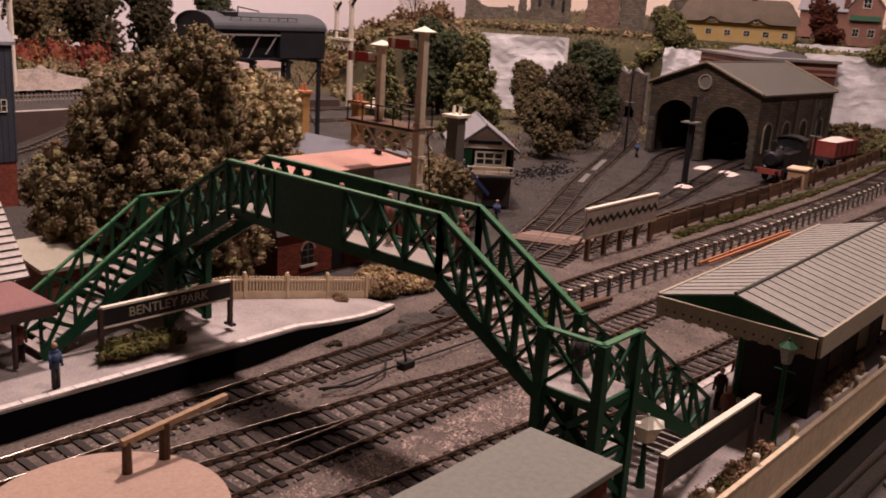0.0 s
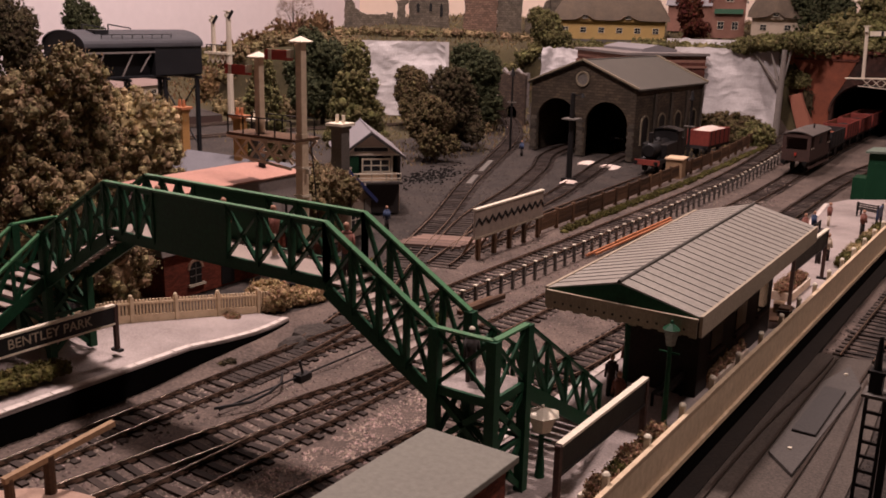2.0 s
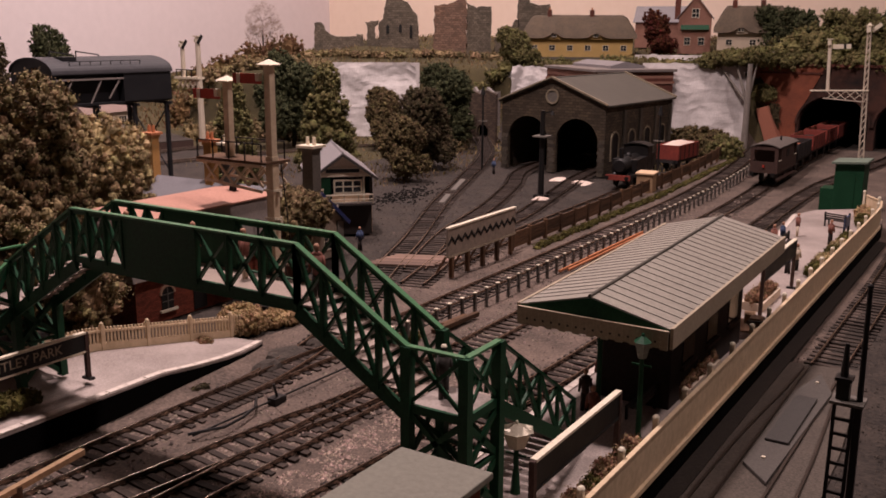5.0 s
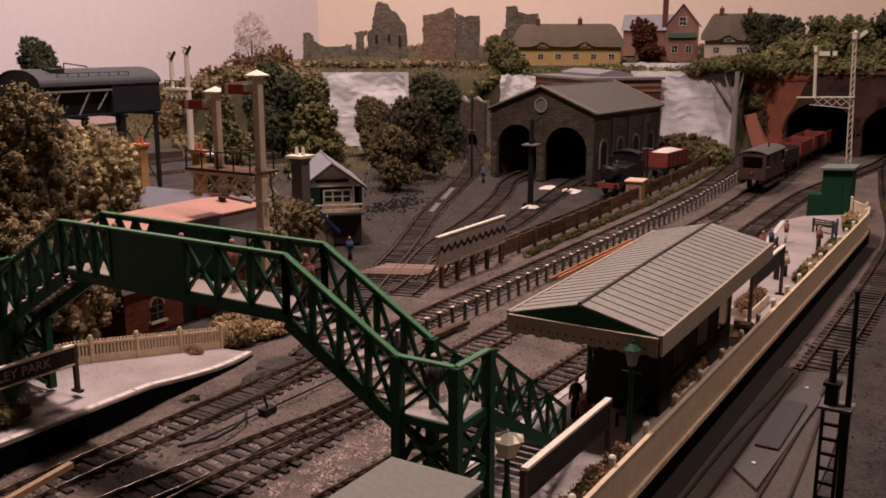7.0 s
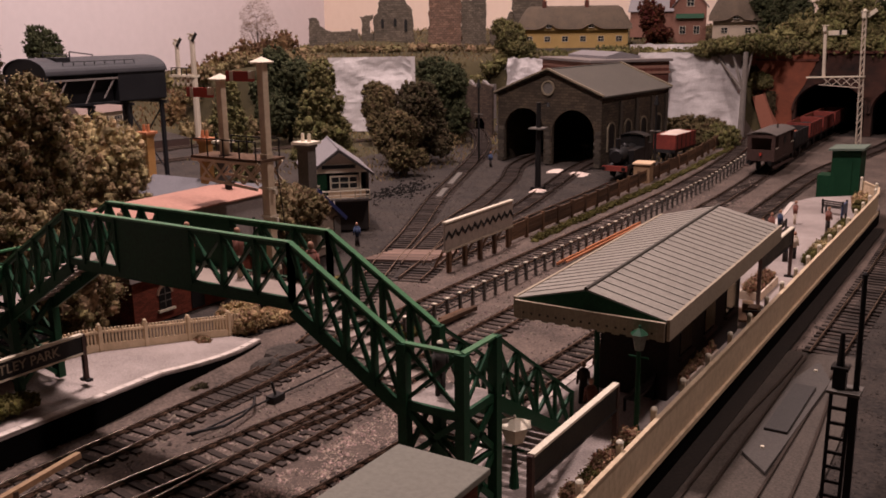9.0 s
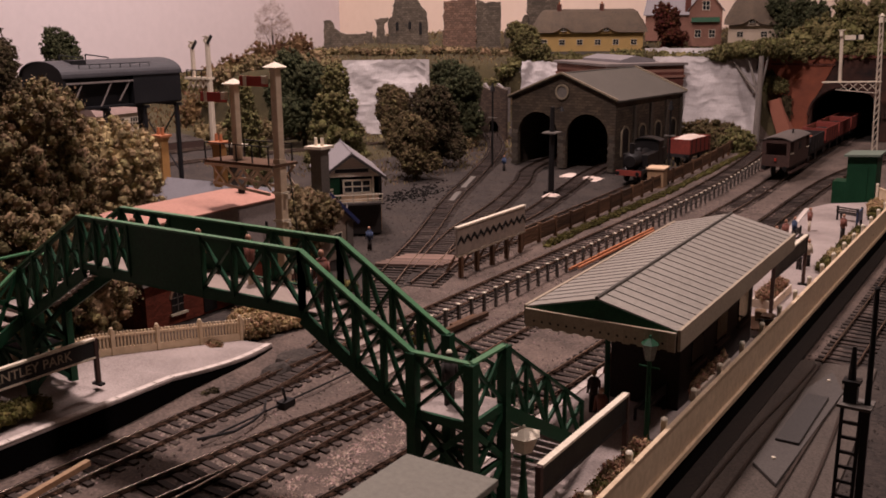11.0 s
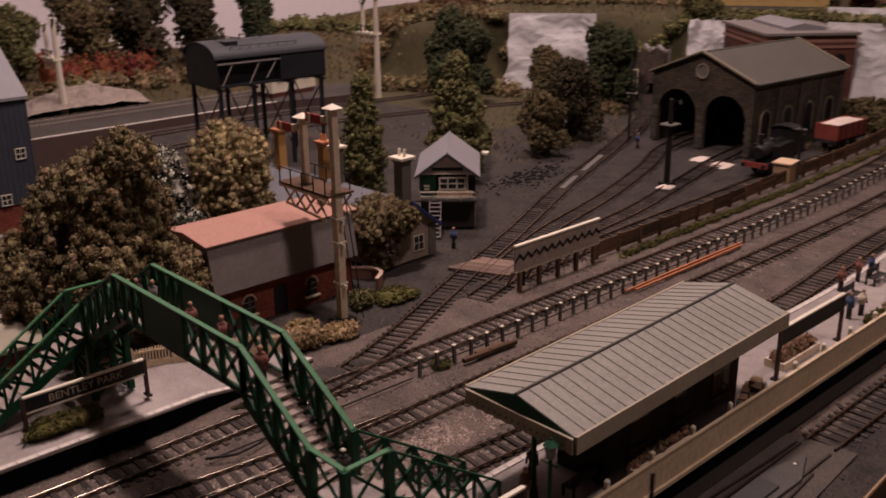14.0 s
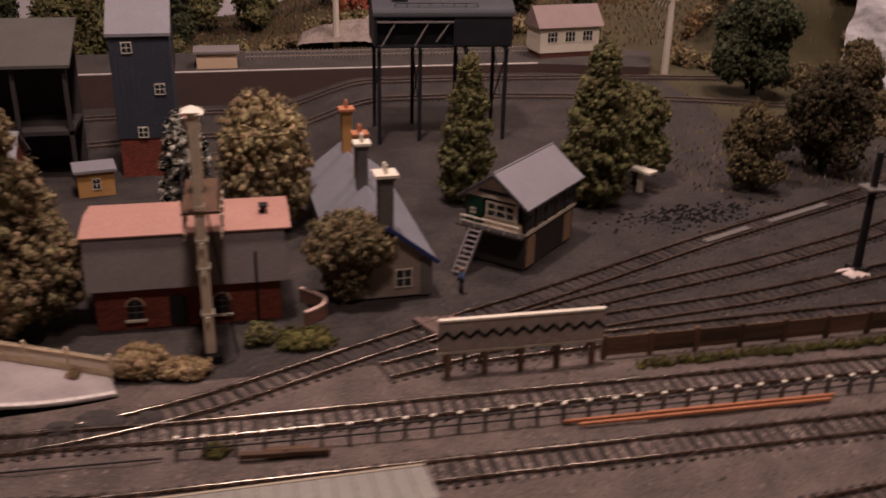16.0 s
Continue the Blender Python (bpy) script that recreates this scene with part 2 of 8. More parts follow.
M_navy = mat("navy_paint", (0.046, 0.048, 0.060), (0.026, 0.027, 0.034), 0.6, grain=400, stain=50)
M_tank = mat("tank_iron", (0.024, 0.024, 0.027), (0.013, 0.013, 0.015), 0.5, 0.2, bump=0.15)
M_tank_roof = mat("tank_roof", (0.05, 0.048, 0.053), (0.03, 0.029, 0.032), 0.6)
M_iron = mat("black_iron", (0.02, 0.018, 0.018), (0.01, 0.009, 0.009), 0.5, 0.3, bump=0.1)
M_red = mat("signal_red", (0.42, 0.045, 0.03), (0.3, 0.03, 0.02), 0.5)
M_oxide = mat("red_oxide", (0.27, 0.05, 0.035), (0.14, 0.028, 0.022), 0.7, grain=500, stain=70)
M_waggrey = mat("wagon_black", (0.035, 0.03, 0.03), (0.016, 0.014, 0.014), 0.75, grain=500, stain=70)
M_vanbrown = mat("van_brown", (0.075, 0.04, 0.032), (0.04, 0.022, 0.018), 0.7)
M_coal = mat("coal", (0.03, 0.028, 0.028), (0.008, 0.008, 0.008), 0.5, grain=600, bump=0.6)
M_salmon = mat("salmon_load", (0.42, 0.19, 0.13), (0.28, 0.12, 0.085), 0.8)
M_sheet = mat("cream_load", (0.7, 0.5, 0.33), (0.58, 0.4, 0.25), 0.85)
M_window = glass("window_glass", (0.06, 0.07, 0.08))
M_skin = mat("painted_figure_tan", (0.5, 0.26, 0.17), None, 0.6)
M_fig_red = mat("painted_figure_red", (0.26, 0.085, 0.06), (0.13, 0.06, 0.045), 0.6)
M_fig_blue = mat("painted_figure_blue", (0.05, 0.075, 0.15), (0.025, 0.035, 0.07), 0.6)
M_bark = mat("bark", (0.075, 0.05, 0.033), (0.035, 0.024, 0.017), 0.95, grain=700, bump=0.6)
M_wall_l = mat("wall_paint_mauve", (0.66, 0.585, 0.59), (0.62, 0.55, 0.555), 0.9, grain=60, stain=3, bump=0.05)
M_wall_r = mat("wall_paint_peach", (0.84, 0.68, 0.56), (0.80, 0.64, 0.52), 0.9, grain=60, stain=3, bump=0.05)
M_terracotta = mat("terracotta", (0.5, 0.2, 0.09), (0.36, 0.13, 0.06), 0.7)
M_grey_stone = mat("grey_stone", (0.17, 0.15, 0.13), (0.1, 0.088, 0.078), 0.9)
M_ochre = mat("ochre_brick", (0.5, 0.27, 0.09), (0.36, 0.18, 0.06), 0.8)


def leafy(name, a, b):
    return mat(name, a, b, 0.9, grain=500, stain=70, bump=0.3, per="island", spec=0.15)


F_olive = leafy("olive_foliage", (0.30, 0.222, 0.115), (0.055, 0.043, 0.022))
F_dark = leafy("dark_foliage", (0.085, 0.09, 0.043), (0.022, 0.026, 0.013))
F_green = leafy("mid_green_foliage", (0.235, 0.205, 0.085), (0.04, 0.04, 0.017))
F_tan = leafy("tan_foliage", (0.45, 0.34, 0.175), (0.10, 0.077, 0.039))
F_brown = leafy("russet_foliage", (0.182, 0.111, 0.052), (0.0845, 0.052, 0.026))
F_red = leafy("red_foliage", (0.26, 0.075, 0.038), (0.09, 0.034, 0.02))
F_maroon = leafy("maroon_foliage", (0.10, 0.03, 0.016), (0.05, 0.017, 0.01))
F_straw = leafy("straw_foliage", (0.432, 0.306, 0.162), (0.238, 0.161, 0.084))
F_lime = leafy("lime_grass", (0.105, 0.09, 0.0263), (0.0525, 0.0465, 0.015))
F_flower = leafy("white_blossom", (0.6, 0.56, 0.45), (0.5, 0.46, 0.36))
F_flower.node_tree.nodes["Map Range"].inputs[3].default_value = -0.9
F_pinkbush = leafy("pink_heather", (0.42, 0.22, 0.15), (0.1, 0.095, 0.04))
F_brownmoss = leafy("dark_moss_foliage", (0.085, 0.066, 0.034), (0.025, 0.02, 0.011))
F_moss = leafy("brown_moss_foliage", (0.18, 0.135, 0.066), (0.04, 0.031, 0.015))

# ---- the setting: baseboard with its scenery, the room's walls and ceiling ----


def smooth_step(a, b, x):
    t = min(1.0, max(0.0, (x - a) / (b - a)))
    return t * t * (3 - 2 * t)


def grade(y):
    """The running lines climb a little towards the tunnel."""
    return 0.012 * smooth_step(0.95, 1.4, y)


def dip(x, y):
    """The far goods yard lies lower than the station."""
    return -0.032 * smooth_step(-0.67, -0.78, x) * smooth_step(0.66, 0.52, y)


def ground_z(x, y):
    z = dip(x, y) - 0.0016 + 0.0011 * noise.noise((x * 60, y * 60, 0)) + 0.0006 * noise.noise((x * 190, y * 190, 3))
    z += grade(y) * smooth_step(-0.42, -0.33, x)
    edge = 1.455 + 0.02 * math.sin(x * 17) + 0.015 * noise.noise((x * 14, 2, 0)) - 0.25 * smooth_step(-0.85, -1.2, x)
    if x < -0.35:
        up = smooth_step(edge, edge + 0.05, y)
        hill = 0.112 + 0.05 * smooth_step(edge, edge + 0.5, y) + 0.012 * noise.noise((x * 6, y * 6, 1))
        hill *= 1 - 0.50 * smooth_step(-1.12, -1.36, x)
        z += up * hill
        bank = smooth_step(-1.22, -1.45, x) * smooth_step(0.3, 0.7, y) * 0.034
        z += bank * (1 - up) * (1 + 0.4 * noise.noise((x * 8, y * 8, 5)))
    return z


nx, ny, X0, X1, Y0, Y1 = 190, 230, -1.75, 0.62, -0.6, 2.2
land = Shape()
for j in range(ny + 1):
    for i in range(nx + 1):
        gx, gy = X0 + (X1 - X0) * i / nx, Y0 + (Y1 - Y0) * j / ny
        land.v.append((gx, gy, ground_z(gx, gy)))
for j in range(ny):
    for i in range(nx):
        a = j * (nx + 1) + i
        land.f.append((a, a + 1, a + nx + 2, a + nx + 1))

M_ground = mat("layout_ground", (0.064, 0.049, 0.040), (0.013, 0.0108, 0.0098), 0.97, grain=420, stain=26, bump=1.0, wear=0.5)
M_grass = mat("static_grass", (0.085, 0.066, 0.028), (0.03, 0.025, 0.012), 0.97, grain=800, stain=18, bump=1.0, wear=0.5)
ground = solo("ground", land, M_ground, "dark ash and ballast ground with olive grass banks", "ground", kind="structure", smooth=True)
ground.data.materials.append(M_grass)
ground.data.materials.append(mat("ballast_ground", (0.18, 0.132, 0.107), (0.04, 0.03, 0.025), 0.97, grain=600, stain=30, bump=1.0, wear=0.5))
for p in ground.data.polygons:
    c = p.center
    wob = 0.03 * noise.noise((c.x * 12, c.y * 12, 7))
    if c.z > 0.02 or c.x + wob < -1.27 or (c.y + wob > 1.05 and c.x < -0.78 and c.y > 0.2):
        p.material_index = 1
    elif c.x > -0.36 - max(0.0, c.y - 0.45) * 0.04 and c.x + wob * 0.3 < -0.082 and c.y < 1.5:
        p.material_index = 2

room = Shape().box(-1.80, -1.755, -2.2, 2.25, -1.0, 2.1)
solo("wall_west", room, M_wall_l, "mauve-grey painted wall behind the layout", "wall", kind="structure")
solo("wall_north", Shape().box(-1.755, 2.0, 2.205, 2.25, -1.0, 2.1), M_wall_r, "peach painted wall behind the layout", "wall", kind="structure")
M_dim = mat("wall_paint_brown", (0.16, 0.12, 0.10), (0.13, 0.10, 0.08), 0.9, grain=60, stain=3, bump=0.05)
solo("wall_east", Shape().box(2.0, 2.05, -2.2, 2.25, -1.0, 2.1), M_dim, "plain painted wall closing the room", "wall", kind="structure")
solo("wall_south", Shape().box(-1.755, 2.0, -2.25, -2.2, -1.0, 2.1), M_dim, "plain painted wall closing the room", "wall", kind="structure")
solo("ceiling", Shape().box(-1.8, 2.05, -2.25, 2.25, 2.1, 2.15), mat("ceiling_paint", (0.18, 0.15, 0.13), (0.15, 0.125, 0.11), 0.95, grain=60, stain=3, bump=0), "plain dim ceiling of the room", "ceiling", kind="structure")
solo("floor", Shape().box(-1.8, 2.05, -2.25, 2.25, -1.05, -1.0), mat("floor_carpet", (0.12, 0.09, 0.07), None, 0.95, bump=0.2), "dark carpeted floor of the room", "floor", kind="structure")
solo("baseboard", Shape().box(-1.75, 0.62, -0.6, 2.2, -0.11, -0.06), M_tan, "timber baseboard under the model railway", "baseboard", kind="structure", bevel=0.002)

# ---- tracks ----


def along(pts, step):
    """Even points with headings along a smooth line through pts (x, y)."""
    dense = []
    p = [pts[0]] + list(pts) + [pts[-1]]
    for k in range(1, len(p) - 2):
        a, b, c, d = (Vector(q) for q in p[k - 1:k + 3])
        for s in range(24):
            t = s / 24
            dense.append(0.5 * ((2 * b) + (c - a) * t + (2 * a - 5 * b + 4 * c - d) * t * t + (3 * b - a - 3 * c + d) * t ** 3))
    dense.append(Vector(p[-1]))
    out, need, prev = [], 0.0, dense[0]
    for q in dense[1:]:
        seg = (q - prev).length
        while seg > 1e-9 and need <= seg:
            at = prev + (q - prev) * (need / seg)
            out.append((at, (q - prev).normalized()))
            need += step
        need -= seg
        prev = q
    return out


GAUGE = 0.0165
sleeper_mesh = Shape().box(-0.0130, 0.0130, -0.0015, 0.0015, -0.0018, -0.0007).mesh("sleeper", M_sleeper)


def track(pts, label, sleepers=True, lift=None, group="running lines"):
    tr = thing("railway_track", label, "railway track", group=group)
    height = lift or (lambda x, y: grade(y))
    line = along(pts, 0.006)
    for side in (-1, 1):
        rail = Shape()
        prof = [(-0.0009, -0.0008), (0.0009, -0.0008), (0.0004, 0.0002), (0.0006, 0.0007), (0.0006, 0.0010), (0.00045, 0.0013), (0.0002, 0.00145), (-0.0002, 0.00145), (-0.00045, 0.0013), (-0.0006, 0.0010), (-0.0006, 0.0007), (-0.0004, 0.0002)]
        n = len(prof)
        for at, d in line:
            nrm = Vector((-d.y, d.x))
            base = at + nrm * side * GAUGE / 2
            for o, h in prof:
                rail.v.append((base.x + nrm.x * o, base.y + nrm.y * o, height(base.x, base.y) + h))
        for k in range(len(line) - 1):
            for e in range(n):
                rail.f.append((k * n + e, k * n + (e + 1) % n, (k + 1) * n + (e + 1) % n, (k + 1) * n + e))
        part("rail", rail, M_rail_old if group == "far tracks" else M_rail, tr, smooth=True)
    if sleepers:
        for at, d in along(pts, 0.0074):
            o = new("sleeper", sleeper_mesh)
            o.parent = tr
            o.matrix_basis = pose(at.x, at.y, height(at.x, at.y) + random.uniform(-0.0002, 0.0001), 0, 0, math.degrees(math.atan2(-d.x, d.y)) + random.uniform(-1.5, 1.5))
    return tr


MAIN_A = [(-0.253, -0.12), (-0.253, 0.2), (-0.253, 0.33), (-0.2535, 0.45), (-0.254, 0.65), (-0.254, 0.8), (-0.254, 1.2), (-0.253, 1.75)]
track(MAIN_A, "weathered main line with dark timber sleepers")
track([(-0.345, -0.12), (-0.308, 0.06), (-0.2865, 0.18), (-0.2715, 0.285), (-0.2655, 0.33), (-0.2592, 0.365), (-0.2545, 0.415)], "diverging line of a turnout with dark sleepers")
track([(-0.3145, -0.12), (-0.3145, 0.2), (-0.3145, 0.38), (-0.312, 0.45), (-0.3122, 0.6), (-0.312, 1.0), (-0.318, 1.25), (-0.345, 1.45)], "second running line beside the stanchion row")
track([(-0.3145, 0.335), (-0.3168, 0.375), (-0.3255, 0.42), (-0.3385, 0.46), (-0.352, 0.492), (-0.379, 0.55), (-0.41, 0.62), (-0.444, 0.70), (-0.517, 0.857), (-0.575, 0.998), (-0.66, 1.2), (-0.78, 1.38)], "yard line curving past the signal box", group="yard tracks")
track([(-0.378, 0.60), (-0.425, 0.72), (-0.462, 0.86), (-0.505, 0.99), (-0.545, 1.10), (-0.548, 1.28)], "yard line into the engine shed", group="yard tracks")
track([(-0.356, 0.565), (-0.392, 0.70), (-0.412, 0.84), (-0.44, 0.97), (-0.464, 1.10), (-0.466, 1.28)], "yard line into the engine shed", group="yard tracks")
track([(-0.365, 0.62), (-0.374, 0.76), (-0.380, 0.92), (-0.383, 1.1), (-0.372, 1.34)], "siding beside the brown timber fence", group="yard tracks", lift=lambda x, y: 0.0)
track([(-0.232, 0.1), (-0.213, 0.23), (-0.2068, 0.28), (-0.2035, 0.32), (-0.198, 0.38), (-0.191, 0.46), (-0.189, 0.55), (-0.189, 0.72), (-0.204, 0.92), (-0.20, 1.15), (-0.16, 1.4), (-0.150, 1.75)], "platform line with dark sleepers")
track([(-0.0755, 0.545), (-0.0755, 0.8), (-0.083, 0.98), (-0.118, 1.2), (-0.148, 1.45), (-0.15, 1.72)], "siding behind the cream fence", group="sidings")
track([(0.0, 0.15), (-0.004, 0.42), (-0.012, 0.56), (-0.03, 0.70), (-0.062, 0.88), (-0.085, 1.0)], "siding with standing wagons", group="sidings")
track([(-0.93, 0.15), (-0.985, 0.5), (-1.0, 0.8), (-0.93, 1.1), (-0.8, 1.36)], "distant branch line on dark ballast", group="far tracks", lift=lambda x, y: dip(x, y))
track([(-1.05, 0.1), (-1.09, 0.5), (-1.09, 0.9), (-1.04, 1.25)], "distant branch line at the far platform", group="far tracks", lift=lambda x, y: dip(x, y))

# loose ballast: small chips strewn beside and between the rails
rng = np.random.default_rng(4)


def strewn(name, count, where, size, material, label, flat=0.6):
    s = Shape()
    for k in range(count):
        x, y = where()
        z = ground_z(x, y)
        r = size * rng.uniform(0.5, 1.4)
        a = rng.uniform(0, 6.28)
        pts = [(x + r * math.cos(a + q * 1.57) * rng.uniform(0.6, 1.2), y + r * math.sin(a + q * 1.57) * rng.uniform(0.6, 1.2), z - r * 0.2) for q in range(4)]
        top = (x + rng.uniform(-0.3, 0.3) * r, y + rng.uniform(-0.3, 0.3) * r, z + r * flat)
        s.add(pts + [top], [(0, 1, 4), (1, 2, 4), (2, 3, 4), (3, 0, 4)])
    return solo(name, s, material, label, "ballast", kind="stuff")


strewn("ballast_chips", 9000, lambda: (rng.normal(-0.27, 0.045), rng.uniform(0.12, 1.0)), 0.0011, M_stone_chips, "loose brown ballast chips strewn round the rails")
M_pale_chips = mat("pale_ballast", (0.40, 0.315, 0.262), (0.17, 0.13, 0.108), 0.95, grain=900, bump=0.7, per="island")
bed = [p for pts in (MAIN_A, [(-0.2715, 0.285), (-0.2592, 0.365)], [(-0.3145, 0.2), (-0.3145, 0.38), (-0.312, 0.45), (-0.312, 1.0)], [(-0.213, 0.23), (-0.2035, 0.32), (-0.191, 0.46), (-0.189, 0.72)]) for p, d in along(pts, 0.004) if 0.15 < p.y < 1.1]


def in_bed():
    p = bed[rng.integers(len(bed))]
    return p.x + rng.uniform(-0.012, 0.012), p.y + rng.uniform(-0.003, 0.003)


strewn("track_ballast", 14000, in_bed, 0.0010, M_pale_chips, "pale brown ballast packed between the sleepers", 0.45)
strewn("gravel_strip", 5000, lambda: (rng.uniform(-0.2375, -0.212), rng.uniform(0.2, 0.46)), 0.0009, mat("pink_gravel", (0.5, 0.38, 0.32), (0.2, 0.145, 0.12), 0.95, grain=900, bump=0.6, per="island"), "pale pinkish gravel strip between the lines", 0.5)
strewn("cinder_chips", 6000, lambda: (rng.normal(-0.45, 0.09), rng.uniform(0.6, 1.3)), 0.0011, M_ash, "loose black cinders strewn over the yard")
yard_bed = [p for pts in ([(-0.41, 0.62), (-0.444, 0.70), (-0.517, 0.857), (-0.575, 0.998), (-0.66, 1.2)], [(-0.378, 0.60), (-0.425, 0.72), (-0.462, 0.86), (-0.505, 0.99), (-0.545, 1.10)], [(-0.356, 0.565), (-0.392, 0.70), (-0.412, 0.84), (-0.44, 0.97), (-0.464, 1.10)], [(-0.365, 0.62), (-0.374, 0.76), (-0.380, 0.92), (-0.383, 1.1)]) for p, d in along(pts, 0.004)]


def in_yard():
    p = yard_bed[rng.integers(len(yard_bed))]
    return p.x + rng.normal() * 0.010, p.y + rng.uniform(-0.003, 0.003)


strewn("yard_ballast", 9000, in_yard, 0.0010, mat("yard_crumbs", (0.14, 0.108, 0.09), (0.045, 0.035, 0.03), 0.95, grain=900, bump=0.7, per="island"), "brown ballast crumbs along the yard lines", 0.45)
strewn("coal_lumps", 420, lambda: (lambda v: (-0.574 + v * 0.16 + rng.normal() * 0.012, 0.868 - v + rng.normal() * 0.012))(rng.normal() * 0.035), 0.0028, mat("clinker", (0.014, 0.012, 0.011), (0.006, 0.005, 0.005), 0.95, spec=0.05), "scattered lumps of coal and clinker in the yard", 0.45)
strewn("siding_chips", 2500, lambda: (rng.uniform(-0.09, 0.1), rng.uniform(0.2, 1.2)), 0.0010, M_ash, "loose dark cinders strewn round the sidings")

# ---- platforms ----
PZ = 0.012


def level(x, y):
    """Height of a platform's top: the far platform ramps down to the ground at its tip."""
    return PZ - (PZ - 0.0008) * min(1.0, max(0.0, (y - 0.325) / 0.088)) if x < -0.3 else PZ


def platform(outline, name, label, white_edge):
    """A raised platform: concrete top on walls coloured black as unlit, white edging slabs along a stretch of its
    outline.
    """
    p = thing(name, label, "platform", kind="structure")
    wall, top = Shape().prism(outline, "z", -0.004, PZ - 0.0012), Shape().prism(outline, "z", PZ - 0.0012, PZ)
    for sh in (wall, top):
        sh.v = [(x, y, z + (level(x, y) - PZ if z > 0 else 0)) for x, y, z in sh.v]
    part("wall", wall, M_void, p, "platform wall coloured black for its unlit side")
    part("surface", top, M_concrete, p)
    slab = Shape().box(-0.0018, 0.0018, -0.0052, 0.0052, 0, 0.0006).mesh("edging_slab", M_white_edge)
    for at, d in along(white_edge, 0.0108):
        o = new("edging_slab", slab)
        o.parent = p
        o.matrix_basis = pose(at.x, at.y, level(at.x, at.y) + random.uniform(0, 0.0001), math.degrees(math.atan2(level(at.x, at.y + 0.005) - level(at.x, at.y - 0.005), 0.01)), 0, math.degrees(math.atan2(-d.x, d.y)))
    return p


platform([(-0.338, -0.3), (-0.338, 0.2), (-0.338, 0.325), (-0.3388, 0.35), (-0.3412, 0.37), (-0.3452, 0.387), (-0.3498, 0.400), (-0.3545, 0.4115), (-0.388, 0.402), (-0.396, 0.37), (-0.401, 0.345), (-0.405, 0.325), (-0.56, 0.28), (-0.56, -0.3)],
         "platform_1", "grey concrete station platform with white edging slabs", [(-0.3402, -0.1), (-0.3402, 0.2), (-0.3402, 0.325), (-0.3410, 0.35), (-0.3434, 0.37), (-0.3474, 0.386), (-0.3518, 0.399), (-0.3545, 0.406)])
platform([(-0.168, 0.12), (-0.103, 0.12), (-0.103, 0.93), (-0.112, 0.965), (-0.135, 0.985), (-0.165, 0.96), (-0.178, 0.92), (-0.168, 0.80), (-0.166, 0.7)],
         "platform_2", "grey concrete island platform with white edging slabs", [(-0.1655, 0.13), (-0.1655, 0.5), (-0.164, 0.7), (-0.1655, 0.8), (-0.1755, 0.92)])

edge_line = [(-0.338, 0.285), (-0.338, 0.325), (-0.3388, 0.35), (-0.3412, 0.37), (-0.3455, 0.387), (-0.352, 0.401), (-0.3605, 0.411), (-0.372, 0.418)]
bank = Shape()
rows = along(edge_line, 0.004)
for p, d in rows:
    nrm = Vector((d.y, -d.x))
    crest = (level(p.x, p.y) - 0.0012) * smooth_step(0.28, 0.40, p.y) * 0.8
    for k in range(9):
        q = p + nrm * (0.0135 * k / 8 + 0.0002)
        lump = 0.0011 * noise.noise((q.x * 210, q.y * 210, 1)) + 0.0008 * noise.noise((q.x * 520, q.y * 520, 2))
        bank.v.append((q.x, q.y, crest * (1 - k / 8) ** 1.3 - 0.0014 + lump * min(1, crest * 400) * (k > 0)))
for j in range(len(rows) - 1):
    for k in range(8):
        a = j * 9 + k
        bank.f.append((a, a + 1, a + 10, a + 9))
solo("ballast_shoulder", bank, bpy.data.materials["ballast_ground"], "lumpy brown ballast heaped against the platform ramp", "ballast", kind="stuff", smooth=True)

# ---- footbridge ----
DECK, TOP = 0.081, 0.1015
LAND, LTOP = 0.0525, 0.073
YN, YF = 0.277, 0.2985
XA, XB, XC = -0.209, -0.162, -0.1395
CX, CY = -0.27, (YN + YF) / 2
bridge = thing("footbridge", "dark green lattice footbridge with stairs at both ends", "footbridge")
part("deck", Shape().box(2 * CX - XA, XA, YN, YF, DECK - 0.0015, DECK), mat("bridge_floor", (0.34, 0.27, 0.23), (0.24, 0.19, 0.16), 0.9), bridge, "worn pale footway")


def lattice(a, b, h0, h1, bays, y, parent=None, handrail=True):
    """One truss side from a to b (x, z of the foot chord), in the plane y: chords, verticals and crossed braces."""
    (xa, za), (xb, zb) = a, b
    at = lambda t, h: (xa + (xb - xa) * t, y, za + (zb - za) * t + h)
    part("bottom_chord", Shape().beam(at(0, h0), at(1, h0), 0.0016, 0.0028), M_green, bridge)
    part("top_chord", Shape().beam(at(0, h1 - 0.001), at(1, h1 - 0.001), 0.0012, 0.0022), M_green, bridge)
    part("handrail", Shape().beam(at(0, h1), at(1, h1), 0.0024, 0.0008), M_lit_green, bridge, "green handrail, coloured lighter as lit from above")
    for k in range(bays + 1):
        t = k / bays
        part("upright", Shape().beam(at(t, h0), at(t, h1), 0.0014, 0.0026, up=(0, 1, 0)), M_green, bridge)
        if k < bays:
            u = (k + 1) / bays
            part("brace", Shape().beam(at(t, h0 + 0.001), at(u, h1 - 0.001), 0.0009, 0.0019, up=(0, 1, 0)).beam(at(t, h1 - 0.001), at(u, h0 + 0.001), 0.0008, 0.0019, up=(0, 1, 0)), M_green, bridge)


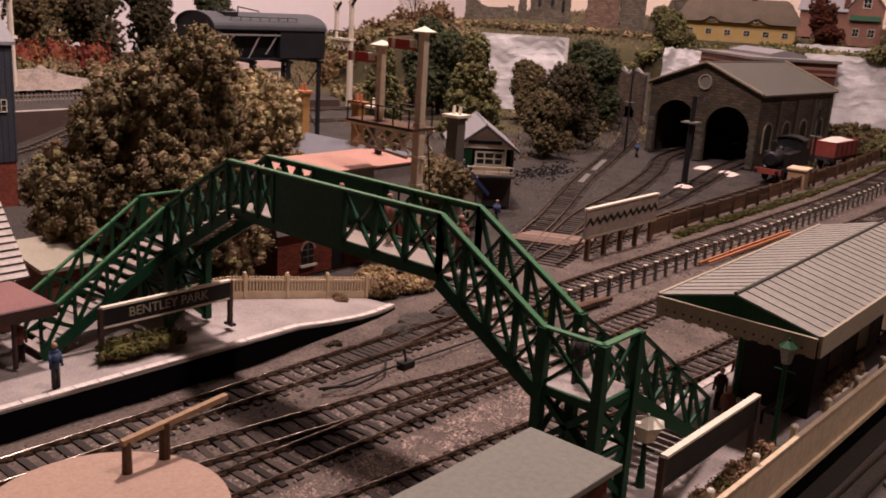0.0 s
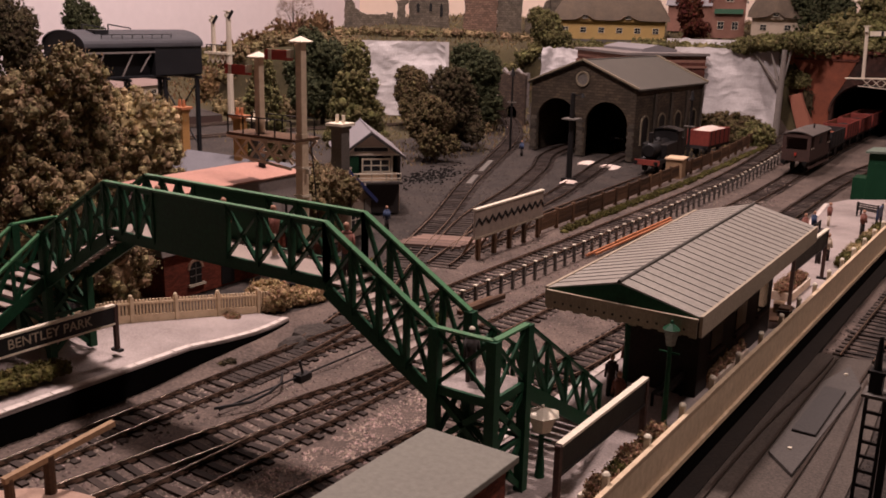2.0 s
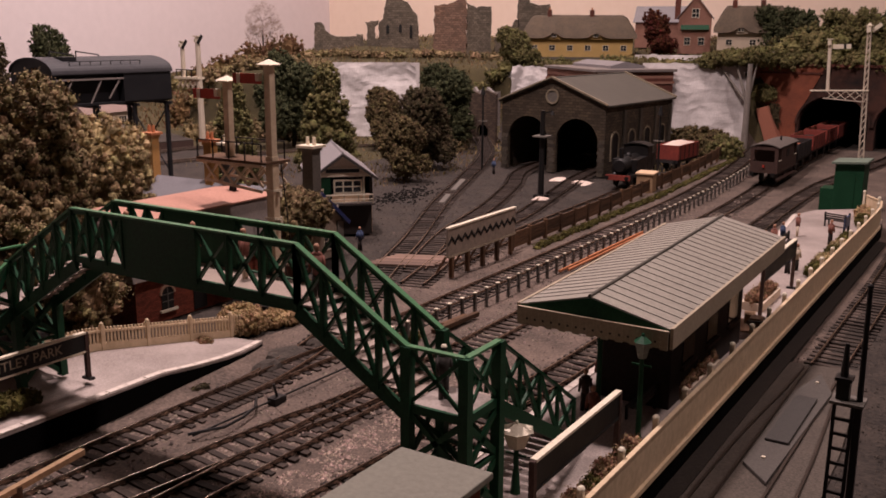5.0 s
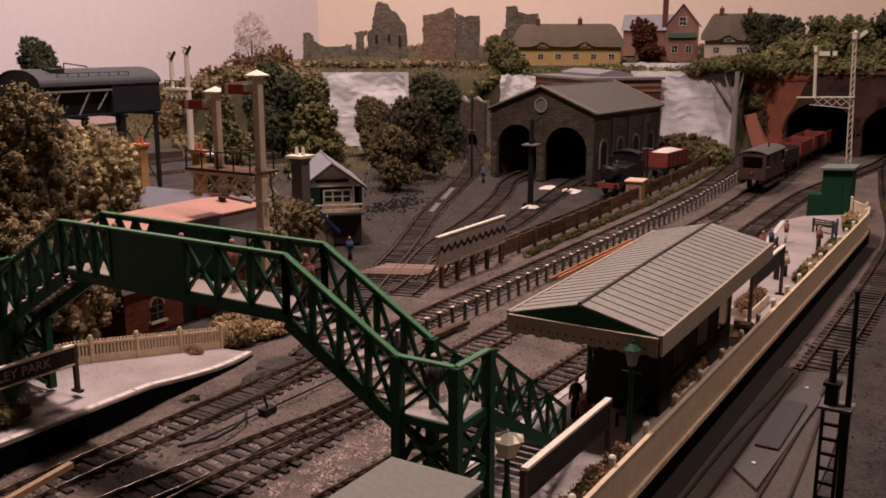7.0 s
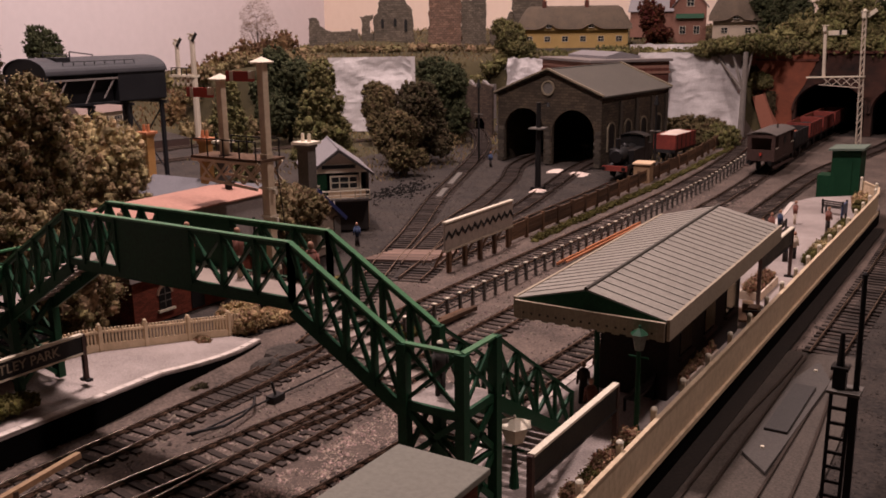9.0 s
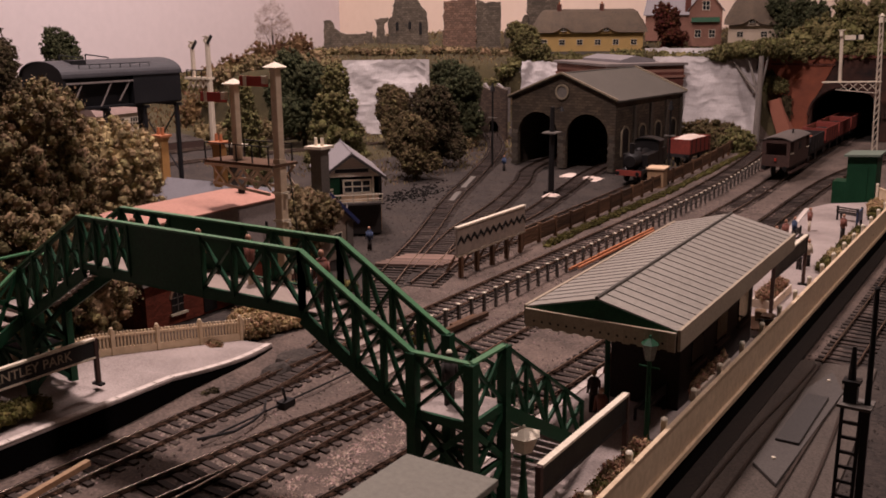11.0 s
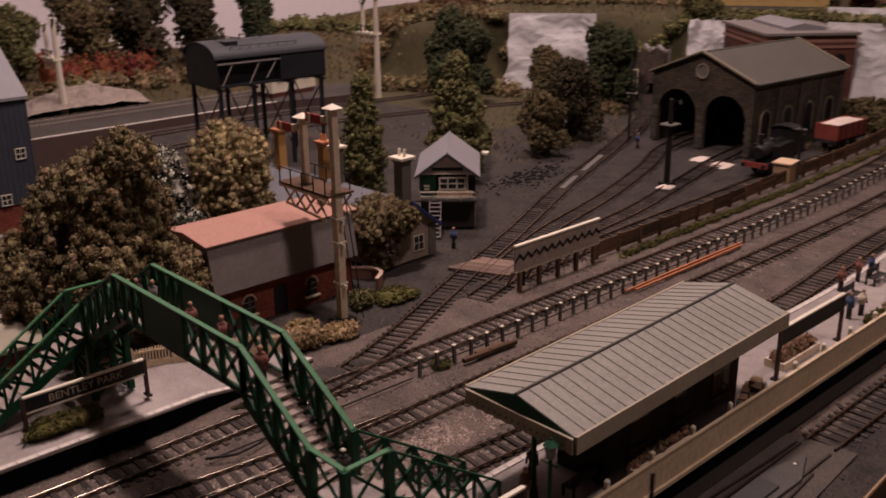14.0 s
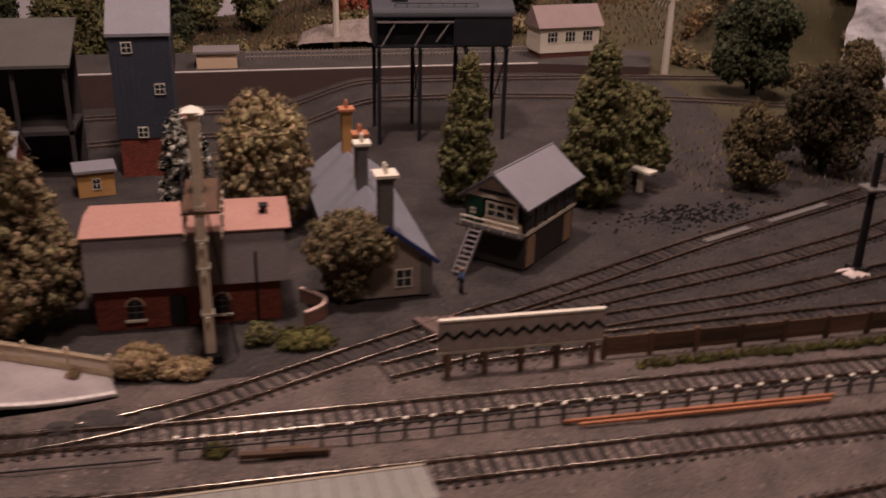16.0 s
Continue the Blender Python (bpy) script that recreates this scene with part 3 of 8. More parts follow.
for y in (YN, YF):
    for (x0, x1) in ((2 * CX - XA, -0.300), (-0.2585, XA)):
        lattice((x0, DECK), (x1, DECK), -0.001, TOP - DECK, 3, y)
    part("side_panel", Shape().box(-0.300, -0.2585, y - 0.0008, y + 0.0008, DECK - 0.003, TOP), M_green, bridge, "solid dark green panel", bevel=0.0003)
    part("handrail", Shape().beam((-0.300, y, TOP), (-0.2585, y, TOP), 0.0026, 0.0008), M_lit_green, bridge, "green handrail, coloured lighter as lit from above")
part("lower_girder", Shape().beam((2 * CX - XA, CY, DECK - 0.004), (XA, CY, DECK - 0.004), 0.016, 0.003), M_green, bridge)

step_mesh = Shape().box(-0.0021, 0.0021, -0.0095, 0.0095, -0.0006, 0.0002).mesh("step", mat("step_paint", (0.36, 0.29, 0.25), (0.26, 0.2, 0.17), 0.85))
turn = {1: Matrix(), -1: Matrix.Translation((CX, CY, 0)) @ pose(0, 0, 0, 0, 0, 180) @ Matrix.Translation((-CX, -CY, 0))}


def flip(side, obs):
    for o in obs:
        o.matrix_basis = turn[side] @ o.matrix_basis


for side in (1, -1):
    before = set(bridge.children)
    # upper flight
    for y in (YN, YF):
        lattice((XA, DECK), (XB, LAND), -0.004, TOP - DECK, 4, y)
        part("stringer", Shape().beam((XA, y, DECK - 0.004), (XB, y, LAND - 0.004), 0.0014, 0.005), M_green, bridge)
    n = 11
    for k in range(n):
        o = new("step", step_mesh)
        o.parent = bridge
        t = (k + 0.7) / (n + 0.2)
        o.matrix_basis = pose(XA + (XB - XA) * t, CY, DECK + (LAND - DECK) * t)
    # landing with its lattice tower
    part("landing", Shape().box(XB, XC, YN, YF, LAND - 0.0015, LAND), M_concrete, bridge, "worn pale landing")
    rim = [((XB, YN), (XC, YN)), ((XC, YN), (XC, YF))]
    for (x0, y0), (x1, y1) in rim:
        part("handrail", Shape().beam((x0, y0, LTOP), (x1, y1, LTOP), 0.0024, 0.0008), M_lit_green, bridge, "green handrail, coloured lighter as lit from above")
        part("bottom_chord", Shape().beam((x0, y0, LAND - 0.001), (x1, y1, LAND - 0.001), 0.0014, 0.003), M_green, bridge)
        br = Shape().beam((x0, y0, LAND), (x1, y1, LTOP), 0.0008, 0.0013).beam((x0, y0, LTOP), (x1, y1, LAND), 0.0008, 0.0013)
        part("brace", br, M_green, bridge)
    for x in (XB, XC):
        for y in (YN, YF):
            part("leg", Shape().beam((x, y, PZ), (x, y, LTOP), 0.0036, 0.0036), M_green, bridge)
    for (x0, y0), (x1, y1) in rim + [((XB, YF), (XC, YF)), ((XB, YN), (XB, YF))]:
        for za, zb in ((PZ + 0.001, 0.032), (0.032, LAND - 0.002)):
            part("tower_brace", Shape().beam((x0, y0, za), (x1, y1, zb), 0.0012, 0.0021).beam((x0, y0, zb), (x1, y1, za), 0.0012, 0.0021), M_green, bridge)
        part("tower_tie", Shape().beam((x0, y0, 0.032), (x1, y1, 0.032), 0.0009, 0.0014), M_green, bridge)
    # lower flight, turned along the platform
    ye, ze = 0.362, PZ + 0.001
    for x in (XB, XC):
        a, b = Vector((x, YF, LAND)), Vector((x, ye, ze))
        hh = Vector((0, 0, LTOP - LAND))
        part("stringer", Shape().beam(a - Vector((0, 0, 0.003)), b - Vector((0, 0, 0.001)), 0.0014, 0.005), M_green, bridge)
        part("handrail", Shape().beam(a + hh, b + hh * 0.85, 0.0020, 0.0009), M_lit_green if side < 0 else M_green, bridge)
        for k in range(5):
            t, u = k / 4, (k + 1) / 4
            p = a.lerp(b, t)
            part("upright", Shape().beam(p, p + hh * (1 - 0.15 * t), 0.0013, 0.0013), M_green, bridge)
            if k < 4:
                q = a.lerp(b, u)
                part("brace", Shape().beam(p, q + hh * (1 - 0.15 * u), 0.0010, 0.0018).beam(p + hh * (1 - 0.15 * t), q, 0.0010, 0.0018), M_green, bridge)
    for k in range(13):
        o = new("step", step_mesh)
        o.parent = bridge
        t = (k + 0.6) / 13
        o.matrix_basis = pose((XB + XC) / 2, YF + (ye - YF) * t, LAND + (ze - LAND) * t, 0, 0, 90)
    flip(side, set(bridge.children) - before)

# ---- island platform canopy ----
canopy = thing("platform_canopy", "grey ribbed gabled platform canopy on dark green columns", "canopy")
CXL, CXR, CXM, CY0, CY1, CE, CRZ = -0.170, -0.1050, -0.1385, 0.373, 0.553, 0.0632, 0.0712
for xe, sgn in ((CXL, -1), (CXR, 1)):
    part("roof_slope", Shape().add([(CXM, CY0, CRZ), (CXM, CY1, CRZ), (xe, CY1, CE), (xe, CY0, CE), (CXM, CY0, CRZ - 0.0014), (CXM, CY1, CRZ - 0.0014), (xe, CY1, CE - 0.0014), (xe, CY0, CE - 0.0014)],
                                   [(0, 1, 2, 3), (7, 6, 5, 4), (0, 4, 5, 1), (2, 6, 7, 3), (1, 5, 6, 2), (3, 7, 4, 0)]), M_roof_grey, canopy)
    bat = Shape().beam((0, 0, 0.0002), (xe - CXM, 0, CE - CRZ + 0.0002), 0.00042, 0.00016).mesh("batten", M_batten)
    for k in range(1, 25):
        o = new("batten", bat)
        o.parent = canopy
        o.matrix_basis = pose(CXM, CY0 + (CY1 - CY0) * k / 25, CRZ)
    part("fascia", Shape().box(min(xe, xe + sgn * 0.0012), max(xe, xe + sgn * 0.0012), CY0, CY1, CE - 0.0082, CE + 0.0004), M_valance, canopy, "weathered eaves board")
part("ridge_roll", Shape().cyl((CXM, CY0 - 0.0004, CRZ + 0.0002), (CXM, CY1, CRZ + 0.0002), 0.0008), M_batten, canopy)
for y in (CY0, CY1):
    part("gable", Shape().prism([(CXL, CE - 0.0006), (CXR, CE - 0.0006), (CXM, CRZ - 0.0008)], "y", y - 0.0002 if y == CY0 else y - 0.0012, y + 0.0012 if y == CY0 else y + 0.0002), M_green, canopy, "dark green gable board")
    for k in range(21):
        x = CXL + 0.00307 * k
        part("valance_board", Shape().box(x, x + 0.0030, y - 0.0011, y - 0.0002, CE - 0.0086 + (0.0006 if k % 2 else 0), CE - 0.0006), M_valance, canopy)
    for k in range(16):
        x = CXL + 0.004 + 0.0037 * k
        part("valance_hole", Shape().box(x - 0.0004, x + 0.0004, y - 0.0013, y - 0.0011, CE - 0.0060, CE - 0.0052), M_black, canopy)
    part("valance_rail", Shape().box(CXL, CXR, y - 0.0016, y - 0.0011, CE - 0.0016, CE - 0.0006), M_valance, canopy)
for k in range(5):
    y = CY0 + 0.012 + k * 0.0375
    col = part("column", Shape().cyl((CXM, y, PZ - 0.008), (CXM, y, CRZ - 0.003), 0.0012).cyl((CXM, y, PZ), (CXM, y, PZ + 0.006), 0.0022, 0.0014), M_green, canopy)
    part("bracket", Shape().beam((CXM, y, 0.052), (CXL + 0.006, y, CE - 0.002), 0.001, 0.0018).beam((CXM, y, 0.052), (CXR - 0.006, y, CE - 0.002), 0.001, 0.0018), M_green, canopy)
    part("cross_beam", Shape().beam((CXL, y, CE - 0.0022), (CXR, y, CE - 0.0022), 0.0012, 0.0022), M_iron, canopy)

canopy.matrix_basis = pose(0, CY0, 0, 1.2) @ Matrix.Translation((0, -CY0, 0))
# Near-black hut added to fill the dark space under the canopy.
wait = thing("added_dark_hut", "near-black hut added for the darkness under the canopy", "waiting room")
part("wall", Shape().box(-0.150, -0.118, 0.415, 0.528, PZ, 0.0555), mat("hut_shade_brown", (0.03, 0.02, 0.016), (0.014, 0.01, 0.009), 0.8), wait, bevel=0.0004)
for k in range(3):
    part("window", Shape().box(-0.1184, -0.1176, 0.430 + 0.036 * k, 0.446 + 0.036 * k, 0.028, 0.046), M_window, wait, "dark window")
    part("window_sill", Shape().box(-0.118, -0.1162, 0.428 + 0.036 * k, 0.448 + 0.036 * k, 0.0262, 0.0278), M_vanbrown, wait)

# ---- cream fence behind the island platform ----
fence = thing("cream_fence", "cream painted boarded fence with knobbed posts along the platform", "fence", group="fences")
fline = [(-0.1032, 0.12), (-0.1032, 0.6), (-0.1035, 0.9), (-0.107, 0.945), (-0.120, 0.972), (-0.134, 0.983)]
fpts = along(fline, 0.0345)
for (p, d), (q, e) in zip(fpts, fpts[1:]):
    n_b = 7
    for k in range(n_b):
        a, b = p.lerp(q, k / n_b), p.lerp(q, (k + 1) / n_b - 0.0012)
        t = random.uniform(0.0268, 0.0271)
        part("board", Shape().beam((a.x, a.y, (PZ + t) / 2 - 0.002), (b.x, b.y, (PZ + t) / 2 - 0.002), 0.0009, t - PZ + 0.004), M_cream, fence)
    part("top_rail", Shape().beam((p.x, p.y, 0.0276), (q.x, q.y, 0.0276), 0.0018, 0.0011), M_cream, fence)
    part("foot_rail", Shape().beam((p.x + 0.001, p.y, 0.0105), (q.x + 0.001, q.y, 0.0105), 0.0014, 0.0022), M_cream, fence)
for p, d in fpts:
    part("post", Shape().beam((p.x - 0.0020, p.y, PZ - 0.003), (p.x - 0.0020, p.y, 0.0300), 0.0020, 0.0020).ball(p.x - 0.0020, p.y, 0.0306, 0.0015), M_ivory, fence, "pale knobbed post")

# ---- cream picket fence round the end of the other platform ----
picket = thing("picket_fence", "cream picket fence curving round the platform end", "fence", group="fences")
kline = [(-0.403, 0.285), (-0.396, 0.325), (-0.387, 0.36), (-0.379, 0.39), (-0.372, 0.414)]


def fence_z(y):
    return level(-0.4, y)


pale = Shape().box(-0.0004, 0.0004, -0.00052, 0.00052, 0.001, 0.0125).mesh("pale", M_cream)
for p, d in along(kline, 0.0019):
    o = new("pale", pale)
    o.parent = picket
    o.matrix_basis = pose(p.x, p.y, fence_z(p.y), 0, 0, math.degrees(math.atan2(-d.x, d.y)))
kp = along(kline, 0.0125)
for (p, d), (q, e) in zip(kp, kp[1:]):
    part("rail", Shape().beam((p.x, p.y, fence_z(p.y) + 0.0105), (q.x, q.y, fence_z(q.y) + 0.0105), 0.0016, 0.0012).beam((p.x, p.y, fence_z(p.y) + 0.0012), (q.x, q.y, fence_z(q.y) + 0.0012), 0.0016, 0.0058), M_cream, picket)
for p, d in kp[::2]:
    part("post", Shape().box(p.x - 0.0011, p.x + 0.0011, p.y - 0.0011, p.y + 0.0011, fence_z(p.y) - 0.008, fence_z(p.y) + 0.0135).ball(p.x, p.y, fence_z(p.y) + 0.0142, 0.0011), M_cream, picket)

# ---- trees and shrubs ----


def leaves(blobs, count, size, seed, core=0.66):
    """A crown: clumps of small leaf flakes over lumpy blobs (x, y, z, rx, ry, rz), with a rough core inside."""
    r = np.random.default_rng(seed)
    s = Shape()
    weight = np.array([b[3] * b[4] + b[4] * b[5] for b in blobs])
    weight = weight / weight.sum()
    for b, w in zip(blobs, weight):
        c, rad = np.array(b[:3]), np.array(b[3:6])
        if core:
            k0 = len(s.v)
            s.ball(*c, *(rad * core), n=18, m=12)
            for i in range(k0, len(s.v)):
                p = Vector(s.v[i])
                f = 0.95 + 0.5 * noise.noise(p * 130 + Vector((seed, 0, 0))) + 0.25 * noise.noise(p * 420)
                s.v[i] = tuple(Vector(c) + (p - Vector(c)) * f)
    knob = Shape().ball(0, 0, 0, 1.0, n=7, m=5)
    kv, kf = np.array(knob.v), knob.f
    pts, out = [], []
    for b, w in zip(blobs, weight):
        c, rad = np.array(b[:3]), np.array(b[3:6])
        rc = min(0.0031, max(0.0012, 0.115 * rad.mean()))
        total = int(count * w * 4.6) + 12
        area = 4 * math.pi * (rad.prod() ** (2 / 3))
        clumps = int(min(total / 12 + 4, 0.95 * area / (math.pi * rc * rc)))
        dirs = r.normal(size=(clumps, 3))
        dirs /= np.linalg.norm(dirs, axis=1)[:, None]
        heads = c + dirs * np.maximum(rad - rc * 0.8, rad * 0.5) * r.uniform(0.74, 1.1, (clumps, 1))
        size_c = rc * r.uniform(0.4, 1.55, clumps)
        if core:
            for h, q in zip(heads, size_c):
                k0 = len(s.v)
                s.v += (h + kv * q * 0.8 * r.uniform(0.65, 1.2, (len(kv), 1))).tolist()
                s.f += [tuple(a + k0 for a in f) for f in kf]
        pick = r.integers(0, clumps, total)
        away = r.normal(size=(total, 3)) + dirs[pick] * 0.8
        away /= np.linalg.norm(away, axis=1)[:, None]
        p = heads[pick] + away * (size_c[pick] * np.where(r.random(total) < 0.25, r.uniform(1.1, 1.75, total), r.uniform(0.75, 1.2, total)))[:, None]
        if c[2] - rad[2] > -0.02:
            low = p[:, 2] < 0.001
            p[low, 2] = 0.001 + r.uniform(0, 0.002, low.sum())
        pts.append(p)
        out.append(away)
    p, d = np.concatenate(pts), np.concatenate(out)
    n = d + r.normal(size=p.shape) * 0.45
    u = np.cross(n, r.normal(size=p.shape))
    u /= np.linalg.norm(u, axis=1)[:, None]
    v = np.cross(n, u)
    v /= np.linalg.norm(v, axis=1)[:, None]
    z = size * 0.54 * r.uniform(0.45, 1.2, (len(p), 1))
    quads = np.stack([p - u * z, p - v * z * 0.7, p + u * z, p + v * z * 0.7], 1).reshape(-1, 3)
    k0 = len(s.v)
    s.v += quads.tolist()
    s.f += (np.arange(len(quads)).reshape(-1, 4) + k0).tolist()
    return s


def foliage_part(name, shape, material, parent):
    me = bpy.data.meshes.new(name)
    me.from_pydata(shape.v, [], shape.f)
    me.materials.append(material)
    o = new(name, me)
    o.parent = parent
    return o


def tree(x, y, height, blobs, material, label, count=2600, size=0.0017, seed=1, trunk=0.003, z=None, group="trees", core=0.66, wood_of=None):
    """A tapered trunk with limbs into each blob, and a crown; blob centres are relative to the foot."""
    z = ground_z(x, y) if z is None else z
    t = thing("tree", label, "tree", Matrix.Translation((x, y, z)), group=group)
    low = min(b[2] for b in blobs)
    wood = Shape().cyl((0, 0, -0.002), (0.001, 0.0, low), trunk, trunk * 0.7, 8)
    for b in blobs:
        wood.cyl((0, 0, low * 0.55), (b[0] * 0.8, b[1] * 0.8, b[2]), trunk * 0.55, trunk * 0.2, 6)
        for k in range(3):
            wood.cyl((b[0] * 0.8, b[1] * 0.8, b[2]), (b[0] + b[3] * math.cos(k * 2.1 + seed) * 0.8, b[1] + b[4] * math.sin(k * 2.1 + seed) * 0.8, b[2] + b[5] * 0.4), trunk * 0.25, trunk * 0.1, 5)
    part("trunk", wood, wood_of or M_bark, t)
    foliage_part("crown", leaves(blobs, count, size, seed, core), material, t)
    return t


def round_blobs(r, h, n=5, seed=0, base=0.012):
    q = random.Random(seed)
    out = [(0, 0, base + (h - base) * 0.45, r * 0.62, r * 0.62, (h - base) * 0.44)]
    for k in range(n):
        a = 6.28 * k / n + q.uniform(0, 0.8)
        zz = base + (h - base) * q.uniform(0.3, 0.72)
        zz = base + (h - base) * (0.22 + 0.6 * ((k * 0.618) % 1.0))
        d = r * (0.72 - 0.45 * (zz - base) / (h - base)) * q.uniform(0.8, 1.15)
        out.append((d * math.cos(a), d * math.sin(a), zz, r * q.uniform(0.32, 0.5), r * q.uniform(0.32, 0.5), (h - base) * q.uniform(0.15, 0.24)))
    return out


def cone_blobs(r, h, base=0.004, n=5):
    out = []
    for k in range(n):
        t = k / (n - 1)
        rr = r * (1.0 - 0.58 * t ** 1.9) * (0.85 if k == 0 else 1)
        out.append((0, 0, base + (h - base) * (0.12 + 0.78 * t), rr, rr, (h - base) * 0.16))
    return out


tree(-0.45, 0.325, 0.165, [(0.010, 0.014, 0.132, 0.020, 0.020, 0.022), (0.002, 0.0, 0.112, 0.027, 0.027, 0.03), (0.006, 0.022, 0.096, 0.022, 0.022, 0.026), (0, 0, 0.07, 0.042, 0.04, 0.045), (-0.03, -0.01, 0.095, 0.03, 0.028, 0.032), (0.028, -0.018, 0.06, 0.024, 0.024, 0.035), (-0.05, 0.012, 0.05, 0.034, 0.03, 0.038), (0.028, 0.018, 0.04, 0.022, 0.022, 0.028), (-0.015, -0.04, 0.05, 0.026, 0.024, 0.033), (-0.045, -0.03, 0.055, 0.03, 0.03, 0.035), (0.0, 0.034, 0.042, 0.032, 0.03, 0.034)],
     F_olive, "large bushy olive-brown tree beside the station house", 24000, 0.0017, 3, 0.005)
tree(-0.602, 0.505, 0.114, [(0, 0, 0.078, 0.0345, 0.0345, 0.033), (0, 0, 0.052, 0.037, 0.037, 0.038), (0, 0, 0.030, 0.036, 0.036, 0.028)], F_tan, "domed tan-leaved tree behind the station house", 20000, 0.0011, 5, 0.0035, core=0.76)
tree(-0.604, 0.445, 0.095, [(0, 0, 0.03, 0.022, 0.022, 0.028), (0, 0, 0.062, 0.019, 0.019, 0.026), (0, 0, 0.084, 0.013, 0.013, 0.016), (0.004, 0.022, 0.022, 0.018, 0.018, 0.022)], F_flower, "narrow white-blossomed tree behind the station house", 5000, 0.0016, 6)
tree(-0.636, 0.68, 0.128, cone_blobs(0.026, 0.126), F_green, "tall narrow green conifer near the signal box", 7000, 0.0017, 7)
tree(-0.615, 0.792, 0.139, cone_blobs(0.034, 0.137), F_green, "dark green conifer behind the signal box", 8000, 0.0018, 8)
tree(-0.660, 0.850, 0.105, round_blobs(0.034, 0.105, 5, 2), F_green, "rounded green tree beside the conifer", 5500, 0.0017, 9)
tree(-0.633, 0.957, 0.085, round_blobs(0.034, 0.085, 7, 3, 0.004), F_moss, "olive tree at the edge of the yard", 5200, 0.0019, 10, core=0.4)
tree(-0.668, 1.050, 0.11, round_blobs(0.05, 0.11, 9, 4, 0.006), F_brownmoss, "wide dark brown-green tree at the edge of the yard", 7000, 0.0019, 11, core=0.4)
tree(-0.462, 0.556, 0.064, [(0.004, -0.002, 0.02, 0.014, 0.017, 0.02), (0, 0, 0.046, 0.024, 0.026, 0.017), (0.008, 0.014, 0.042, 0.018, 0.018, 0.015), (0.006, -0.014, 0.04, 0.018, 0.018, 0.014)], F_olive, "small spreading tree against the cottage gable", 6500, 0.0016, 12, 0.0025)


def bush(x, y, rx, ry, h, material, label, seed, count=700, size=0.0014, z=None, name="bush", group="shrubs"):
    z = ground_z(x, y) if z is None else z
    q = random.Random(seed)
    blobs = [(0, 0, h * 0.4, rx * 0.8, ry * 0.8, h * 0.5)]
    for k in range(4):
        a = k * 1.57 + q.uniform(0, 1)
        blobs.append((rx * 0.5 * math.cos(a), ry * 0.5 * math.sin(a), h * 0.35, rx * 0.5, ry * 0.5, h * q.uniform(0.35, 0.55)))
    s = leaves(blobs, count, size, seed)
    me = bpy.data.meshes.new(name)
    me.from_pydata(s.v, [], s.f)
    me.materials.append(material)
    o = new(name, me)
    o.matrix_basis = Matrix.Translation((x, y, z))
    return tagged(o, label, "bush", group)


bush(-0.381, 0.422, 0.014, 0.019, 0.018, F_straw, "straw-coloured bush at the end of the picket fence", 21, 2600, 0.0012, z=0.0)
bush(-0.374, 0.447, 0.012, 0.018, 0.011, F_straw, "low straw-coloured bush beyond the platform end", 24, 2000, 0.0012)
bush(-0.407, 0.492, 0.011, 0.011, 0.016, F_green, "small dark green bush beside the garden wall", 22, 700)
bush(-0.402, 0.520, 0.018, 0.022, 0.008, F_lime, "patch of yellow-green grass beside the garden wall", 23, 1200, 0.0012)

# ---- signal box ----


def gable_house(t, w, l, h_e, h_r, wall, roof, over=0.002, z0=0.0, thick=0.0012, eave_drop=True):
    """Walls and a gabled roof, ridge along y, standing on the thing's own origin."""
    part("wall", Shape().prism([(-w / 2, z0), (w / 2, z0), (w / 2, h_e), (0, h_r - (h_r - h_e) * over * 2 / w * 0), (-w / 2, h_e)], "y", -l / 2, l / 2), wall, t, bevel=0.0002)
    k = (h_r - h_e) / (w / 2)
    for s in (-1, 1):
        xe = s * (w / 2 + over)
        ze = h_r - k * (w / 2 + over)
        a = Shape().add([(0, -l / 2 - over, h_r + thick), (0, l / 2 + over, h_r + thick), (xe, l / 2 + over, ze + thick), (xe, -l / 2 - over, ze + thick), (0, -l / 2 - over, h_r + 0.0001), (0, l / 2 + over, h_r + 0.0001), (xe, l / 2 + over, ze + 0.0001), (xe, -l / 2 - over, ze + 0.0001)],
                        [(0, 1, 2, 3), (7, 6, 5, 4), (0, 4, 5, 1), (2, 6, 7, 3), (1, 5, 6, 2), (3, 7, 4, 0)])
        part("roof_slope", a, roof, t)


